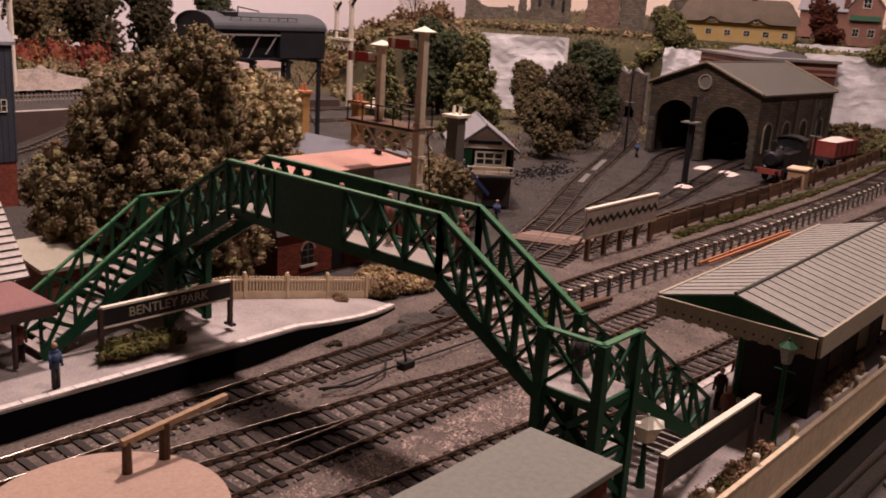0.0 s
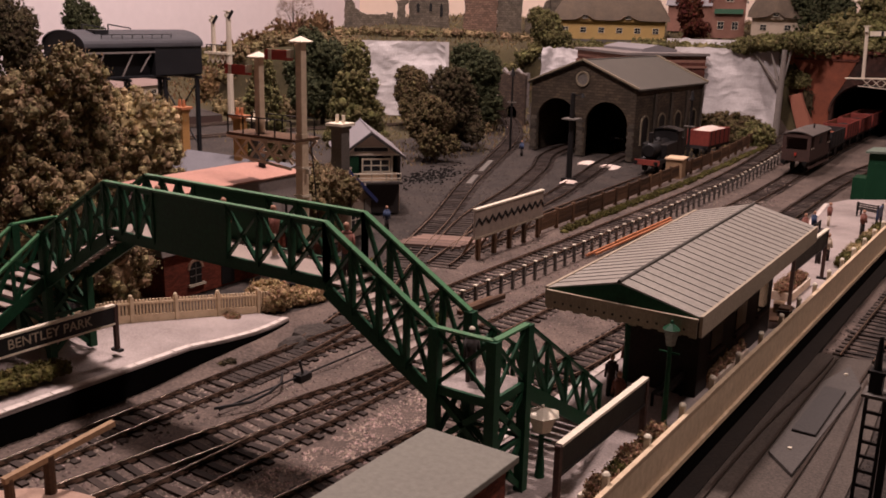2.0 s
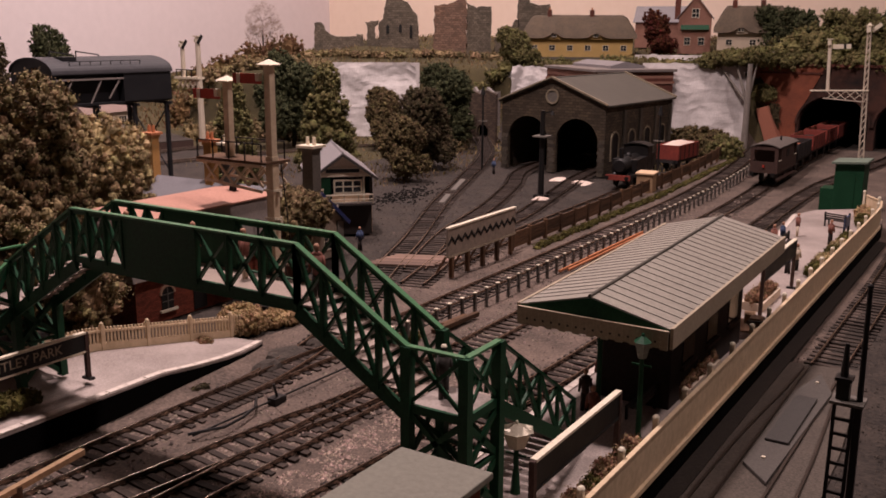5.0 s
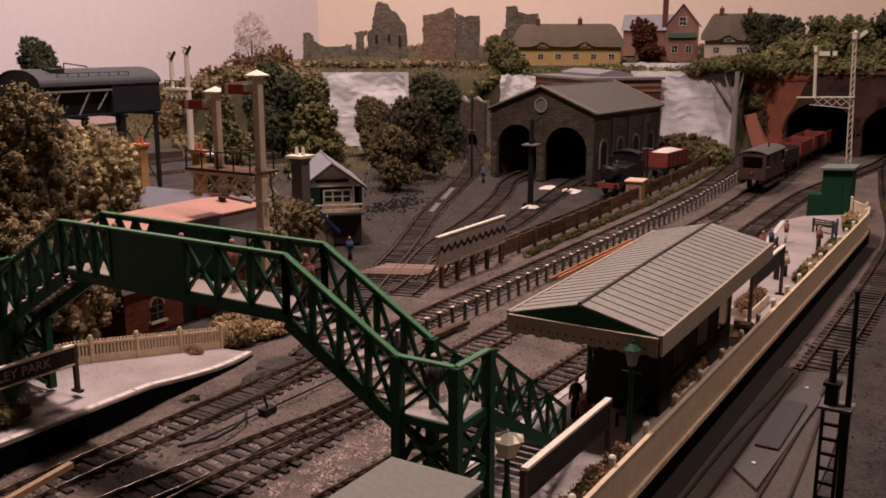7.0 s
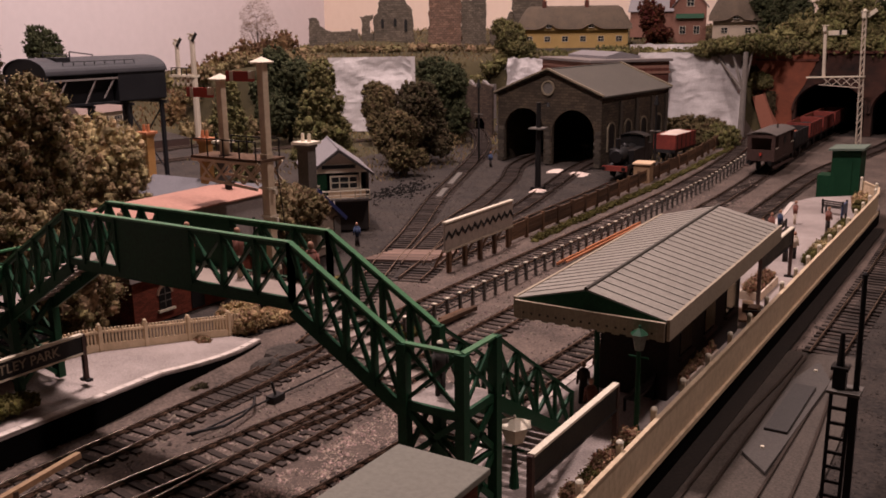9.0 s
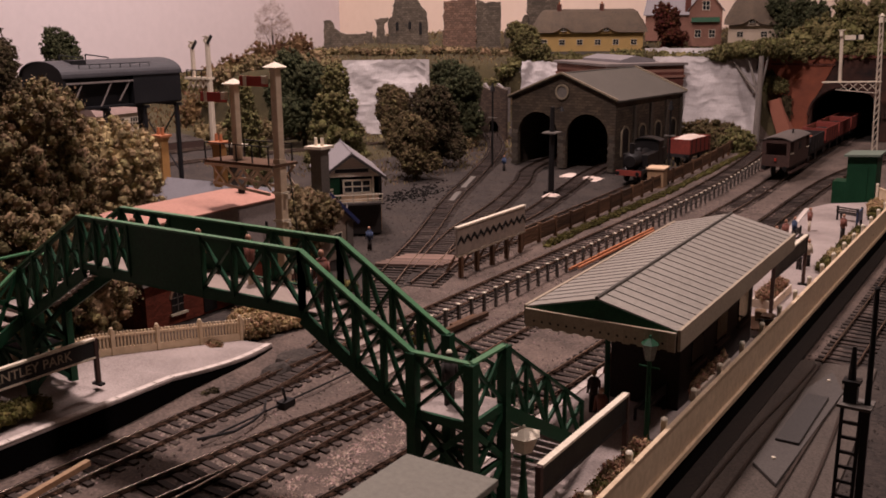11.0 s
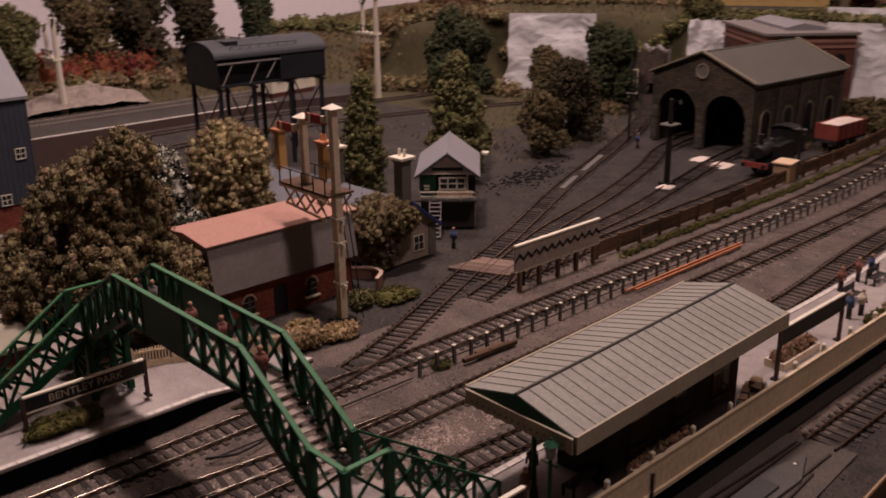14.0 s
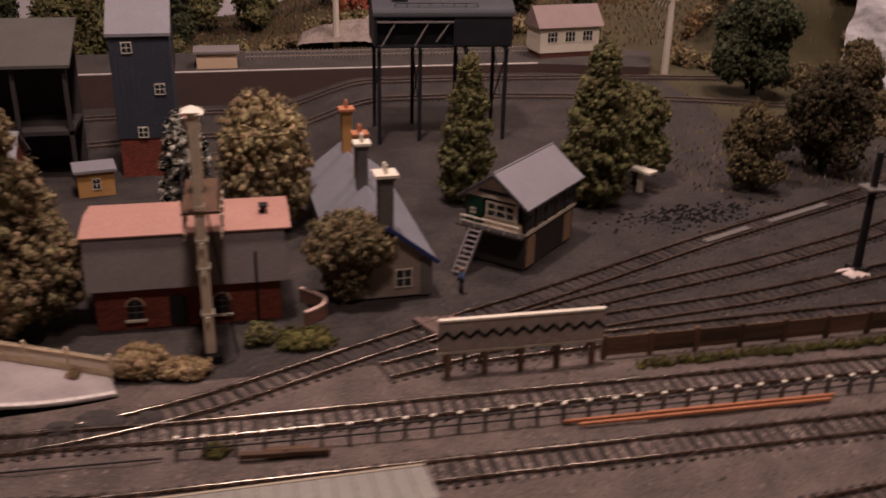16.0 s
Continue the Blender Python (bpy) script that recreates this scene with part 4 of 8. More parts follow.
def window(parent, x, y, z, w, h, face, frame=None, bars=(2, 2), depth=0.0006):
    """A glazed window with frame and bars. face: '-y', '+y', '+x', '-x'."""
    frame = frame or M_ivory
    rz = {"-y": 0, "+x": 90, "+y": 180, "-x": -90}[face]
    m = pose(x, y, z, 0, 0, rz)
    b = max(0.00045, w * 0.06)
    fr = Shape()
    for yy in (-depth, depth):
        for k in (0, b):
            fr.v += [(-w / 2 + k, yy, -h / 2 + k), (w / 2 - k, yy, -h / 2 + k), (w / 2 - k, yy, h / 2 - k), (-w / 2 + k, yy, h / 2 - k)]
    for k in range(4):
        e = (k + 1) % 4
        fr.f += [(k, e, 4 + e, 4 + k), (8 + k, 12 + k, 12 + e, 8 + e), (k, 8 + k, 8 + e, e), (4 + k, 4 + e, 12 + e, 12 + k)]
    wn = part("window", fr, frame, parent)
    wn.matrix_basis = m
    for k in range(1, bars[0]):
        xx = -w / 2 + w * k / bars[0]
        part("glazing_bar", Shape().box(xx - b * 0.35, xx + b * 0.35, -depth * 0.9, depth * 0.7, -h / 2 + b, h / 2 - b), frame, wn)
    for k in range(1, bars[1]):
        zz = -h / 2 + h * k / bars[1]
        part("glazing_bar", Shape().box(-w / 2 + b, w / 2 - b, -depth * 0.8, depth * 0.6, zz - b * 0.35, zz + b * 0.35), frame, wn)
    pn = part("pane", Shape().box(-w / 2 + b * 0.5, w / 2 - b * 0.5, -depth * 0.3, depth * 0.3, -h / 2 + b * 0.5, h / 2 - b * 0.5), M_window, wn)
    return wn


M_boxwhite = mat("box_window_paint", (0.4, 0.34, 0.28), (0.26, 0.22, 0.18), 0.6)
M_boxdark = mat("dark_boarding", (0.05, 0.04, 0.036), (0.028, 0.023, 0.021), 0.8)
box = thing("signal_box", "two-storey timber signal box with grey slate gable roof", "signal box", pose(-0.5285, 0.6985, 0, 0, 0, 45))
# local: ridge along y, front gable towards -y
SW, SL = 0.050, 0.082
part("lower_wall", Shape().box(-SW / 2, SW / 2, -SL / 2, SL / 2, 0, 0.027), M_boxdark, box, "dark timber base storey", bevel=0.0003)
part("floor_band", Shape().box(-SW / 2 - 0.0012, SW / 2 + 0.0012, -SL / 2 - 0.0012, SL / 2 + 0.0012, 0.027, 0.0295), M_ivory, box, "pale floor band")
part("interior", Shape().box(-SW / 2 + 0.006, SW / 2 - 0.006, -SL / 2 + 0.012, SL / 2 - 0.006, 0.0295, 0.042), M_black, box, "dark interior")
for sx in (-1, 1):
    for k in range(6):
        yy = -SL / 2 + 0.001 + (SL - 0.002) * k / 5
        part("mullion", Shape().box(sx * SW / 2 - 0.0010, sx * SW / 2 + 0.0010, yy - 0.001, yy + 0.001, 0.0295, 0.052), M_boxdark, box)
    for k in range(5):
        window(box, sx * SW / 2, -SL / 2 + SL * (k + 0.5) / 5, 0.041, SL / 5 - 0.002, 0.02, "+x" if sx > 0 else "-x", M_boxdark, (2, 2))
front = part("door", Shape().box(-0.0235, -0.0105, -SL / 2 - 0.0012, -SL / 2 + 0.0006, 0.0295, 0.0505), M_green, box, "dark green door")
for z in (0.0365, 0.0395):
    part("notice", Shape().box(-0.0215, -0.0165, -SL / 2 - 0.0016, -SL / 2 - 0.0012, z, z + 0.0018), M_ivory, front, "white notice")
window(box, 0.0045, -SL / 2 - 0.0006, 0.0425, 0.025, 0.0125, "-y", M_ivory, (3, 2))
part("front_panel", Shape().box(-0.0095, 0.0235, -SL / 2 - 0.0008, -SL / 2 + 0.0008, 0.0295, 0.0360), M_sheet, box, "cream boarded panel")
part("front_post", Shape().box(0.0175, 0.0190, -SL / 2 - 0.0018, -SL / 2 - 0.0006, 0.0295, 0.052), M_ivory, box, "white post")
for sy in (1,):
    window(box, -0.0125, sy * SL / 2, 0.041, 0.021, 0.02, "-y" if sy < 0 else "+y", M_boxwhite, (3, 2))
    window(box, 0.0125, sy * SL / 2, 0.041, 0.021, 0.02, "-y" if sy < 0 else "+y", M_boxwhite, (2, 2))
for sy in (-1, 1):
    for sx in (-1, 1):
        part("corner_post", Shape().box(*sorted((sx * SW / 2, sx * (SW / 2 - 0.002))), sy * SL / 2 - 0.001, sy * SL / 2 + 0.001, 0.0295, 0.053), M_boxdark, box)
    part("gable", Shape().prism([(-SW / 2, 0.052), (SW / 2, 0.052), (SW / 2, 0.0535), (0, 0.0705), (-SW / 2, 0.0535)], "y", sy * SL / 2 - 0.001, sy * SL / 2 + 0.001), M_wash, box, "cream boarded gable")
    part("gable_rail", Shape().box(-SW / 2, SW / 2, sy * SL / 2 - 0.0018, sy * SL / 2 + 0.0018, 0.0512, 0.0532), M_ivory, box)
part("name_board", Shape().box(-0.0145, 0.0145, -SL / 2 - 0.0018, -SL / 2 - 0.0008, 0.0548, 0.0582), M_black, box, "dark name board")
part("name_board_rim", Shape().box(-0.0145, 0.0145, -SL / 2 - 0.0022, -SL / 2 - 0.0008, 0.0582, 0.0590), M_ivory, box)
part("balcony", Shape().box(-SW / 2 - 0.004, SW / 2 + 0.002, -SL / 2 - 0.009, -SL / 2 - 0.0012, 0.0272, 0.0286), M_boxdark, box)
part("balcony_rail", Shape().beam((-SW / 2, -SL / 2 - 0.0088, 0.0365), (SW / 2, -SL / 2 - 0.0088, 0.0365), 0.0009).beam((-SW / 2, -SL / 2 - 0.0088, 0.0325), (SW / 2, -SL / 2 - 0.0088, 0.0325), 0.0007), M_ivory, box, "white balcony rail")
for k in range(5):
    xx = -SW / 2 + SW * k / 4
    part("baluster", Shape().beam((xx, -SL / 2 - 0.0088, 0.0286), (xx, -SL / 2 - 0.0088, 0.0365), 0.0007), M_valance, box)
k45 = (0.072 - 0.0535) / (SW / 2)
for s in (-1, 1):
    xe, ze = s * (SW / 2 + 0.005), 0.072 - k45 * (SW / 2 + 0.005)
    part("roof_slope", Shape().add([(0, -SL / 2 - 0.006, 0.0726), (0, SL / 2 + 0.006, 0.0726), (xe, SL / 2 + 0.006, ze + 0.0006), (xe, -SL / 2 - 0.006, ze + 0.0006), (0, -SL / 2 - 0.006, 0.0712), (0, SL / 2 + 0.006, 0.0712), (xe, SL / 2 + 0.006, ze - 0.0008), (xe, -SL / 2 - 0.006, ze - 0.0008)],
                                   [(0, 1, 2, 3), (7, 6, 5, 4), (0, 4, 5, 1), (2, 6, 7, 3), (1, 5, 6, 2), (3, 7, 4, 0)]), M_slate, box)
    part("barge_board", Shape().beam((0, -SL / 2 - 0.0062, 0.0705), (xe, -SL / 2 - 0.0062, ze - 0.001), 0.0012, 0.002), M_boxdark, box)
part("ridge", Shape().cyl((0, -SL / 2 - 0.006, 0.0727), (0, SL / 2 + 0.006, 0.0727), 0.0007), M_slate, box)
stair = part("staircase", Shape().beam((-0.016, -SL / 2 - 0.009, 0.028), (-0.016, -SL / 2 - 0.032, 0.0), 0.001, 0.003).beam((-0.006, -SL / 2 - 0.009, 0.028), (-0.006, -SL / 2 - 0.032, 0.0), 0.001, 0.003), M_grey_card, box)
tread = Shape().box(-0.005, 0.005, -0.0012, 0.0012, -0.0003, 0.0003).mesh("tread", M_grey_card)
for k in range(9):
    o = part("tread", tread, M_grey_card, stair)
    o.matrix_basis = pose(-0.011, -SL / 2 - 0.010 - 0.022 * k / 8, 0.0265 - 0.0255 * k / 8)
part("side_door", Shape().box(SW / 2, SW / 2 + 0.0009, -SL / 2 + 0.004, -SL / 2 + 0.016, 0.001, 0.024), M_tan, box, "tan boarded door")
part("side_door", Shape().box(SW / 2, SW / 2 + 0.0009, SL / 2 - 0.016, SL / 2 - 0.004, 0.001, 0.024), M_tan, box, "tan boarded door")

# ---- brick station house with a steep grey front slope and an orange top ----
house = thing("station_house", "red brick house with grey mansard slope and orange roof top", "house")
HX, HB, HY0, HY1 = -0.437, -0.496, 0.392, 0.508
part("brick_wall", Shape().box(HB, HX, HY0, HY1, -0.001, 0.0285), M_brick, house, "red brick walls")
for (xa, xb, xc, xd) in ((HX + 0.004, HX - 0.002, HB + 0.002, HB - 0.004),):
    part("front_slope", Shape().prism([(xa, 0.028), (xb, 0.0625), (xc, 0.0625), (xd, 0.028)], "y", HY0 - 0.004, HY1 + 0.004), M_slope, house, "steep grey slope", bevel=0.0003)
part("roof_top", Shape().prism([(HX - 0.0005, 0.0622), (HX - 0.0005, 0.0634), (-0.468, 0.0668), (-0.470, 0.0668), (HB, 0.0634), (HB, 0.0622)], "y", HY0 - 0.0055, HY1 + 0.0085), M_orange, house, "salmon orange roof top", bevel=0.0003)
part("roof_vent", Shape().box(-0.463, -0.459, 0.4985, 0.5015, 0.0645, 0.0705).box(-0.465, -0.457, 0.497, 0.503, 0.0700, 0.0712), M_iron, house)
M_arch = mat("arch_stone", (0.42, 0.26, 0.18), None, 0.8)
for y in (0.416, 0.470):
    ring = [(y + 0.0062 * math.cos(a), 0.0155 + 0.0062 * math.sin(a)) for a in (math.pi * k / 10 for k in range(11))]
    inner = [(y + 0.0048 * math.cos(a), 0.0155 + 0.0048 * math.sin(a)) for a in (math.pi * k / 10 for k in range(10, -1, -1))]
    part("window_arch", Shape().prism(ring + inner, "x", HX - 0.0002, HX + 0.0010), M_arch, house, "pale brick window arch")
    pane = part("window", Shape().prism([(y - 0.0048, 0.006), (y + 0.0048, 0.006), (y + 0.0048, 0.0155)] + [(y + 0.0048 * math.cos(a), 0.0155 + 0.0048 * math.sin(a)) for a in (math.pi * k / 10 for k in range(1, 10))] + [(y - 0.0048, 0.0155)], "x", HX - 0.0002, HX + 0.0003), M_black, house, "dark arched window")
    part("glazing_bar", Shape().beam((HX + 0.0005, y, 0.006), (HX + 0.0005, y, 0.0198), 0.0005).beam((HX + 0.0005, y - 0.0046, 0.011), (HX + 0.0005, y + 0.0046, 0.011), 0.0005).beam((HX + 0.0005, y - 0.0046, 0.0155), (HX + 0.0005, y + 0.0046, 0.0155), 0.0005), M_grey_stone, pane)
    part("window_sill", Shape().box(HX, HX + 0.0022, y - 0.0066, y + 0.0066, 0.0047, 0.006), M_ivory, house, "white sill")
part("door", Shape().box(HX, HX + 0.0006, 0.437, 0.448, 0.0, 0.021), M_black, house, "dark doorway")
part("downpipe", Shape().cyl((HX + 0.0045, 0.493, 0.002), (HX + 0.0045, 0.493, 0.05), 0.0009), M_iron, house)

# ---- grey slate cottage with tall chimneys behind it ----
cot = thing("slate_cottage", "stone cottage with blue-grey slate roof and tall chimneys", "house", pose(-0.552, 0.577, 0, 0, 0, 92.2))
gable_house(cot, 0.062, 0.196, 0.029, 0.053, mat("cottage_stone", (0.34, 0.27, 0.21), (0.22, 0.17, 0.13), 0.9, grain=500, stain=60), M_slate_blue, 0.004)
part("barge_board", Shape().beam((0, -0.1022, 0.0535), (0.036, -0.1022, 0.0253), 0.001, 0.003), mat("blue_paint", (0.03, 0.045, 0.16), None, 0.6), cot, "dark blue barge board")
part("quoin_wall", Shape().box(0.024, 0.0322, -0.0990, -0.092, 0, 0.028), M_grey_stone, cot)
window(cot, 0.012, -0.0984, 0.014, 0.012, 0.014, "-y")


def chimney(x, y, z0, z1, w, material, pot, label):
    c = part("chimney", Shape().box(x - w / 2, x + w / 2, y - w / 2, y + w / 2, z0, z1 - 0.008), material, cot, label, bevel=0.0002)
    part("cap", Shape().box(x - w * 0.8, x + w * 0.8, y - w * 0.8, y + w * 0.8, z1 - 0.008, z1 - 0.006), pot, c)
    part("neck", Shape().box(x - w * 0.6, x + w * 0.6, y - w * 0.6, y + w * 0.6, z1 - 0.0105, z1 - 0.008), material, c)
    for s in (-1, 1):
        part("chimney_pot", Shape().cyl((x, y + s * w * 0.3, z1 - 0.006), (x, y + s * w * 0.3, z1), 0.0015, 0.0012, 8), pot, c)


chimney(0.0, 0.075, 0.045, 0.096, 0.008, M_ochre, M_terracotta, "tall ochre brick chimney")
chimney(0.0, 0.009, 0.045, 0.094, 0.008, M_ochre, M_terracotta, "tall ochre brick chimney")
chimney(-0.002, -0.012, 0.045, 0.093, 0.008, M_grey_stone, M_ivory, "tall grey stone chimney with white cap")
chimney(0.0, -0.0935, 0.03, 0.096, 0.010, M_grey_stone, M_ivory, "tall grey stone chimney with white cap")

# ---- bracket signal beside the station house ----
PX, PY = -0.39, 0.463
sig = thing("bracket_signal", "cream bracket signal with two red semaphore arms", "signal", group="signals")
part("base", Shape().box(PX - 0.007, PX + 0.007, PY - 0.007, PY + 0.007, -0.002, 0.004), M_iron, sig)
part("post", Shape().prism([(PX - 0.0029, PY - 0.0029), (PX + 0.0029, PY - 0.0029), (PX + 0.0029, PY + 0.0029), (PX - 0.0029, PY + 0.0029)], "z", 0.004, 0.099), M_post_cream, sig, "cream square post", bevel=0.0004)
part("post", Shape().box(PX - 0.0024, PX + 0.0024, PY - 0.0024, PY + 0.0024, 0.099, 0.153), M_post_cream, sig, "cream square upper post", bevel=0.0003)
P2 = PX - 0.035
part("doll_post", Shape().box(P2 - 0.0022, P2 + 0.0022, PY - 0.0022, PY + 0.0022, 0.0965, 0.1425), M_post_cream, sig, bevel=0.0003)
for x, z in ((PX, 0.153), (P2, 0.1425)):
    part("cap", Shape().box(x - 0.0046, x + 0.0046, PY - 0.0046, PY + 0.0046, z, z + 0.0010).add([(x - 0.0054, PY - 0.0054, z + 0.001), (x + 0.0054, PY - 0.0054, z + 0.001), (x + 0.0054, PY + 0.0054, z + 0.001), (x - 0.0054, PY + 0.0054, z + 0.001), (x, PY, z + 0.0042)], [(3, 2, 1, 0), (0, 1, 4), (1, 2, 4), (2, 3, 4), (3, 0, 4)]), M_ivory, sig, "white pyramid cap")
    arm = part("semaphore_arm", Shape().box(x - 0.026, x - 0.003, PY - 0.0042, PY - 0.0034, z - 0.0105, z - 0.0045), M_red, sig, "red semaphore arm")
    part("stripe", Shape().box(x - 0.0225, x - 0.020, PY - 0.0046, PY - 0.0042, z - 0.0105, z - 0.0045), M_ivory, arm)
    part("lamp", Shape().box(x - 0.0058, x - 0.0028, PY - 0.006, PY - 0.003, z - 0.0088, z - 0.0048).box(x - 0.006, x - 0.0026, PY - 0.0062, PY - 0.0028, z - 0.0048, z - 0.0042), M_ivory, sig, "white signal lamp")
part("landing", Shape().box(P2 - 0.02, PX + 0.004, PY - 0.010, PY + 0.012, 0.0945, 0.0962), M_wood, sig, "weathered brown landing")
for y in (PY - 0.0095, PY + 0.0115):
    fr = Shape()
    for k in range(5):
        x = P2 - 0.019 + 0.0135 * k
        fr.beam((x, y, 0.096), (x, y, 0.107), 0.0007)
    fr.beam((P2 - 0.019, y, 0.107), (PX, y, 0.107), 0.0007)
    part("landing_rail", fr, M_iron, sig)
    part("bracket_beam", Shape().beam((P2 - 0.02, y, 0.0935), (PX, y, 0.0935), 0.001, 0.0016), M_post_cream, sig, "cream bracket beam")
    part("bracket_beam", Shape().beam((P2 - 0.012, y, 0.082), (PX, y, 0.078), 0.001, 0.0016), M_post_cream, sig, "cream bracket beam")
    for k in range(4):
        x0, x1 = P2 - 0.014 + 0.0125 * k, P2 - 0.0015 + 0.0125 * k
        part("bracket_brace", Shape().beam((x0, y, 0.0935), (x1, y, 0.081), 0.0009, 0.0014), M_post_cream, sig)
        part("bracket_brace", Shape().beam((x0, y + 0.0009, 0.081), (x1, y + 0.0009, 0.0935), 0.0009, 0.0014), M_post_cream, sig)
for z in (0.030, 0.060, 0.0775):
    part("fitting", Shape().box(PX - 0.0038, PX + 0.0038, PY - 0.0038, PY + 0.0038, z, z + 0.0012).box(PX + 0.004, PX + 0.0065, PY - 0.001, PY + 0.001, z - 0.003, z), M_ivory, sig)
part("ladder", Shape().beam((PX - 0.0035, PY + 0.016, 0), (PX - 0.0035, PY + 0.004, 0.096), 0.0006).beam((PX + 0.0035, PY + 0.016, 0), (PX + 0.0035, PY + 0.004, 0.096), 0.0006), M_iron, sig)

# ---- engine shed ----
shed = thing("engine_shed", "soot-dark stone engine shed with two arched doorways", "engine shed", pose(-0.510, 1.215, 0, 0, 0, -4))
EW, EL, EE, ER = 0.0745, 0.100, 0.087, 0.1165


def arch_outline(cx, r, spring, n=12):
    """From the right foot over the arch to the left foot."""
    return [(cx + r, 0.0)] + [(cx + r * math.cos(math.pi * k / n), spring + r * math.sin(math.pi * k / n)) for k in range(n + 1)] + [(cx - r, 0.0)]


for y0, y1 in ((-EL, -EL + 0.005), (EL - 0.005, EL)):
    outline = [(-EW, 0.0), (-EW, EE), (0, ER), (EW, EE), (EW, 0.0)]
    if y0 < 0:
        outline += arch_outline(0.0355, 0.0295, 0.040) + arch_outline(-0.0355, 0.0295, 0.040)
    part("end_wall", Shape().prism(outline, "y", y0, y1), M_shed_wall, shed)
for s in (-1, 1):
    part("side_wall", Shape().box(*sorted((s * EW, s * (EW - 0.005))), -EL + 0.005, EL - 0.005, 0, EE), M_shed_wall, shed)
    for k in range(4):
        y = -EL + 0.026 + k * 0.047
        part("buttress", Shape().box(*sorted((s * EW, s * (EW + 0.003))), y + 0.0205, y + 0.0265, 0, EE - 0.008), M_shed_stone, shed)
        part("window_arch", Shape().prism([(y + 0.011 * math.cos(a), 0.044 + 0.011 * math.sin(a)) for a in (math.pi * q / 10 for q in range(11))] + [(y - 0.011, 0.018), (y - 0.0085, 0.018)] + [(y + 0.0085 * math.cos(a), 0.044 + 0.0085 * math.sin(a)) for a in (math.pi * q / 10 for q in range(10, -1, -1))] + [(y + 0.0085, 0.018), (y + 0.011, 0.018)], "x", *sorted((s * EW, s * (EW + 0.0016)))), mat("arch_surround", (0.2, 0.16, 0.11), (0.12, 0.1, 0.07), 0.9) if k == 0 and s == -1 else bpy.data.materials["arch_surround"], shed, "paler arched window surround")
        part("window", Shape().box(*sorted((s * EW, s * (EW + 0.0006))), y - 0.0085, y + 0.0085, 0.018, 0.052), M_black, shed, "dark window")
    xe, k_ = s * (EW + 0.004), (ER - EE) / EW
    ze = ER - k_ * (EW + 0.004)
    part("roof_slope", Shape().add([(0, -EL - 0.003, ER + 0.002), (0, EL + 0.003, ER + 0.002), (xe, EL + 0.003, ze + 0.002), (xe, -EL - 0.003, ze + 0.002), (0, -EL - 0.003, ER), (0, EL + 0.003, ER), (xe, EL + 0.003, ze), (xe, -EL - 0.003, ze)], [(0, 1, 2, 3), (7, 6, 5, 4), (0, 4, 5, 1), (2, 6, 7, 3), (1, 5, 6, 2), (3, 7, 4, 0)]), M_shed_roof, shed)
    for y in (-EL - 0.0032, EL + 0.0032):
        part("coping", Shape().beam((0, y, ER + 0.003), (xe, y, ze + 0.003), 0.0035, 0.002), mat("coping_stone", (0.26, 0.21, 0.14), (0.17, 0.14, 0.1), 0.9) if s == -1 and y < 0 else bpy.data.materials["coping_stone"], shed, "pale coping")
part("ridge", Shape().cyl((0, -EL, ER + 0.002), (0, EL, ER + 0.002), 0.0012), M_shed_roof, shed)
ring = [(0.0095 * math.cos(a), 0.0955 + 0.0095 * math.sin(a)) for a in (2 * math.pi * k / 20 for k in range(20))]
disc = Shape()
for k in range(20):
    a, b = 2 * math.pi * k / 20, 2 * math.pi * (k + 1) / 20
    disc.beam((0.0085 * math.cos(a), -EL - 0.0008, 0.0955 + 0.0085 * math.sin(a)), (0.0085 * math.cos(b), -EL - 0.0008, 0.0955 + 0.0085 * math.sin(b)), 0.002, 0.002)
roundel = part("round_window", disc, bpy.data.materials["coping_stone"], shed, "round stone window surround")
part("pane", Shape().cyl((0, -EL - 0.0006, 0.0955), (0, -EL + 0.0002, 0.0955), 0.0078, n=18), M_grey_stone, roundel)
# stone courses of the door piers, proud of the wall
block = Shape().box(-0.0040, 0.0040, -0.0009, 0.0, 0.0002, 0.0042).mesh("stone", M_shed_stone)
for x in (-0.0698, 0.0, 0.0698):
    for k in range(10):
        o = new("stone", block)
        o.parent = shed
        o.matrix_basis = pose(x + (0.001 if k % 2 else -0.001), -EL, 0.0045 * k)

# ---- small rolling stock ----


def wheels(t, ys, gauge=0.0082, r=0.0062):
    w = Shape().cyl((-0.0012, 0, 0), (0.0012, 0, 0), r, n=16).cyl((-0.0016, 0, 0), (-0.0012, 0, 0), r * 1.12, n=16).mesh("wheel", M_iron)
    for y in ys:
        for s in (-1, 1):
            o = part("wheel", w, M_iron, t)
            o.matrix_basis = pose(s * gauge, y, r + 0.0012, 0, 0, 0 if s > 0 else 180)


def buffers(t, half, z=0.0135):
    b = Shape().cyl((0, 0, 0), (0, 0.004, 0), 0.0009, n=8).cyl((0, 0.004, 0), (0, 0.0047, 0), 0.0024, n=10).mesh("buffer", M_iron)
    for e in (-1, 1):
        for s in (-1, 1):
            o = part("buffer", b, M_iron, t)
            o.matrix_basis = pose(s * 0.0115, e * half, z, 0, 0, 0 if e > 0 else 180)


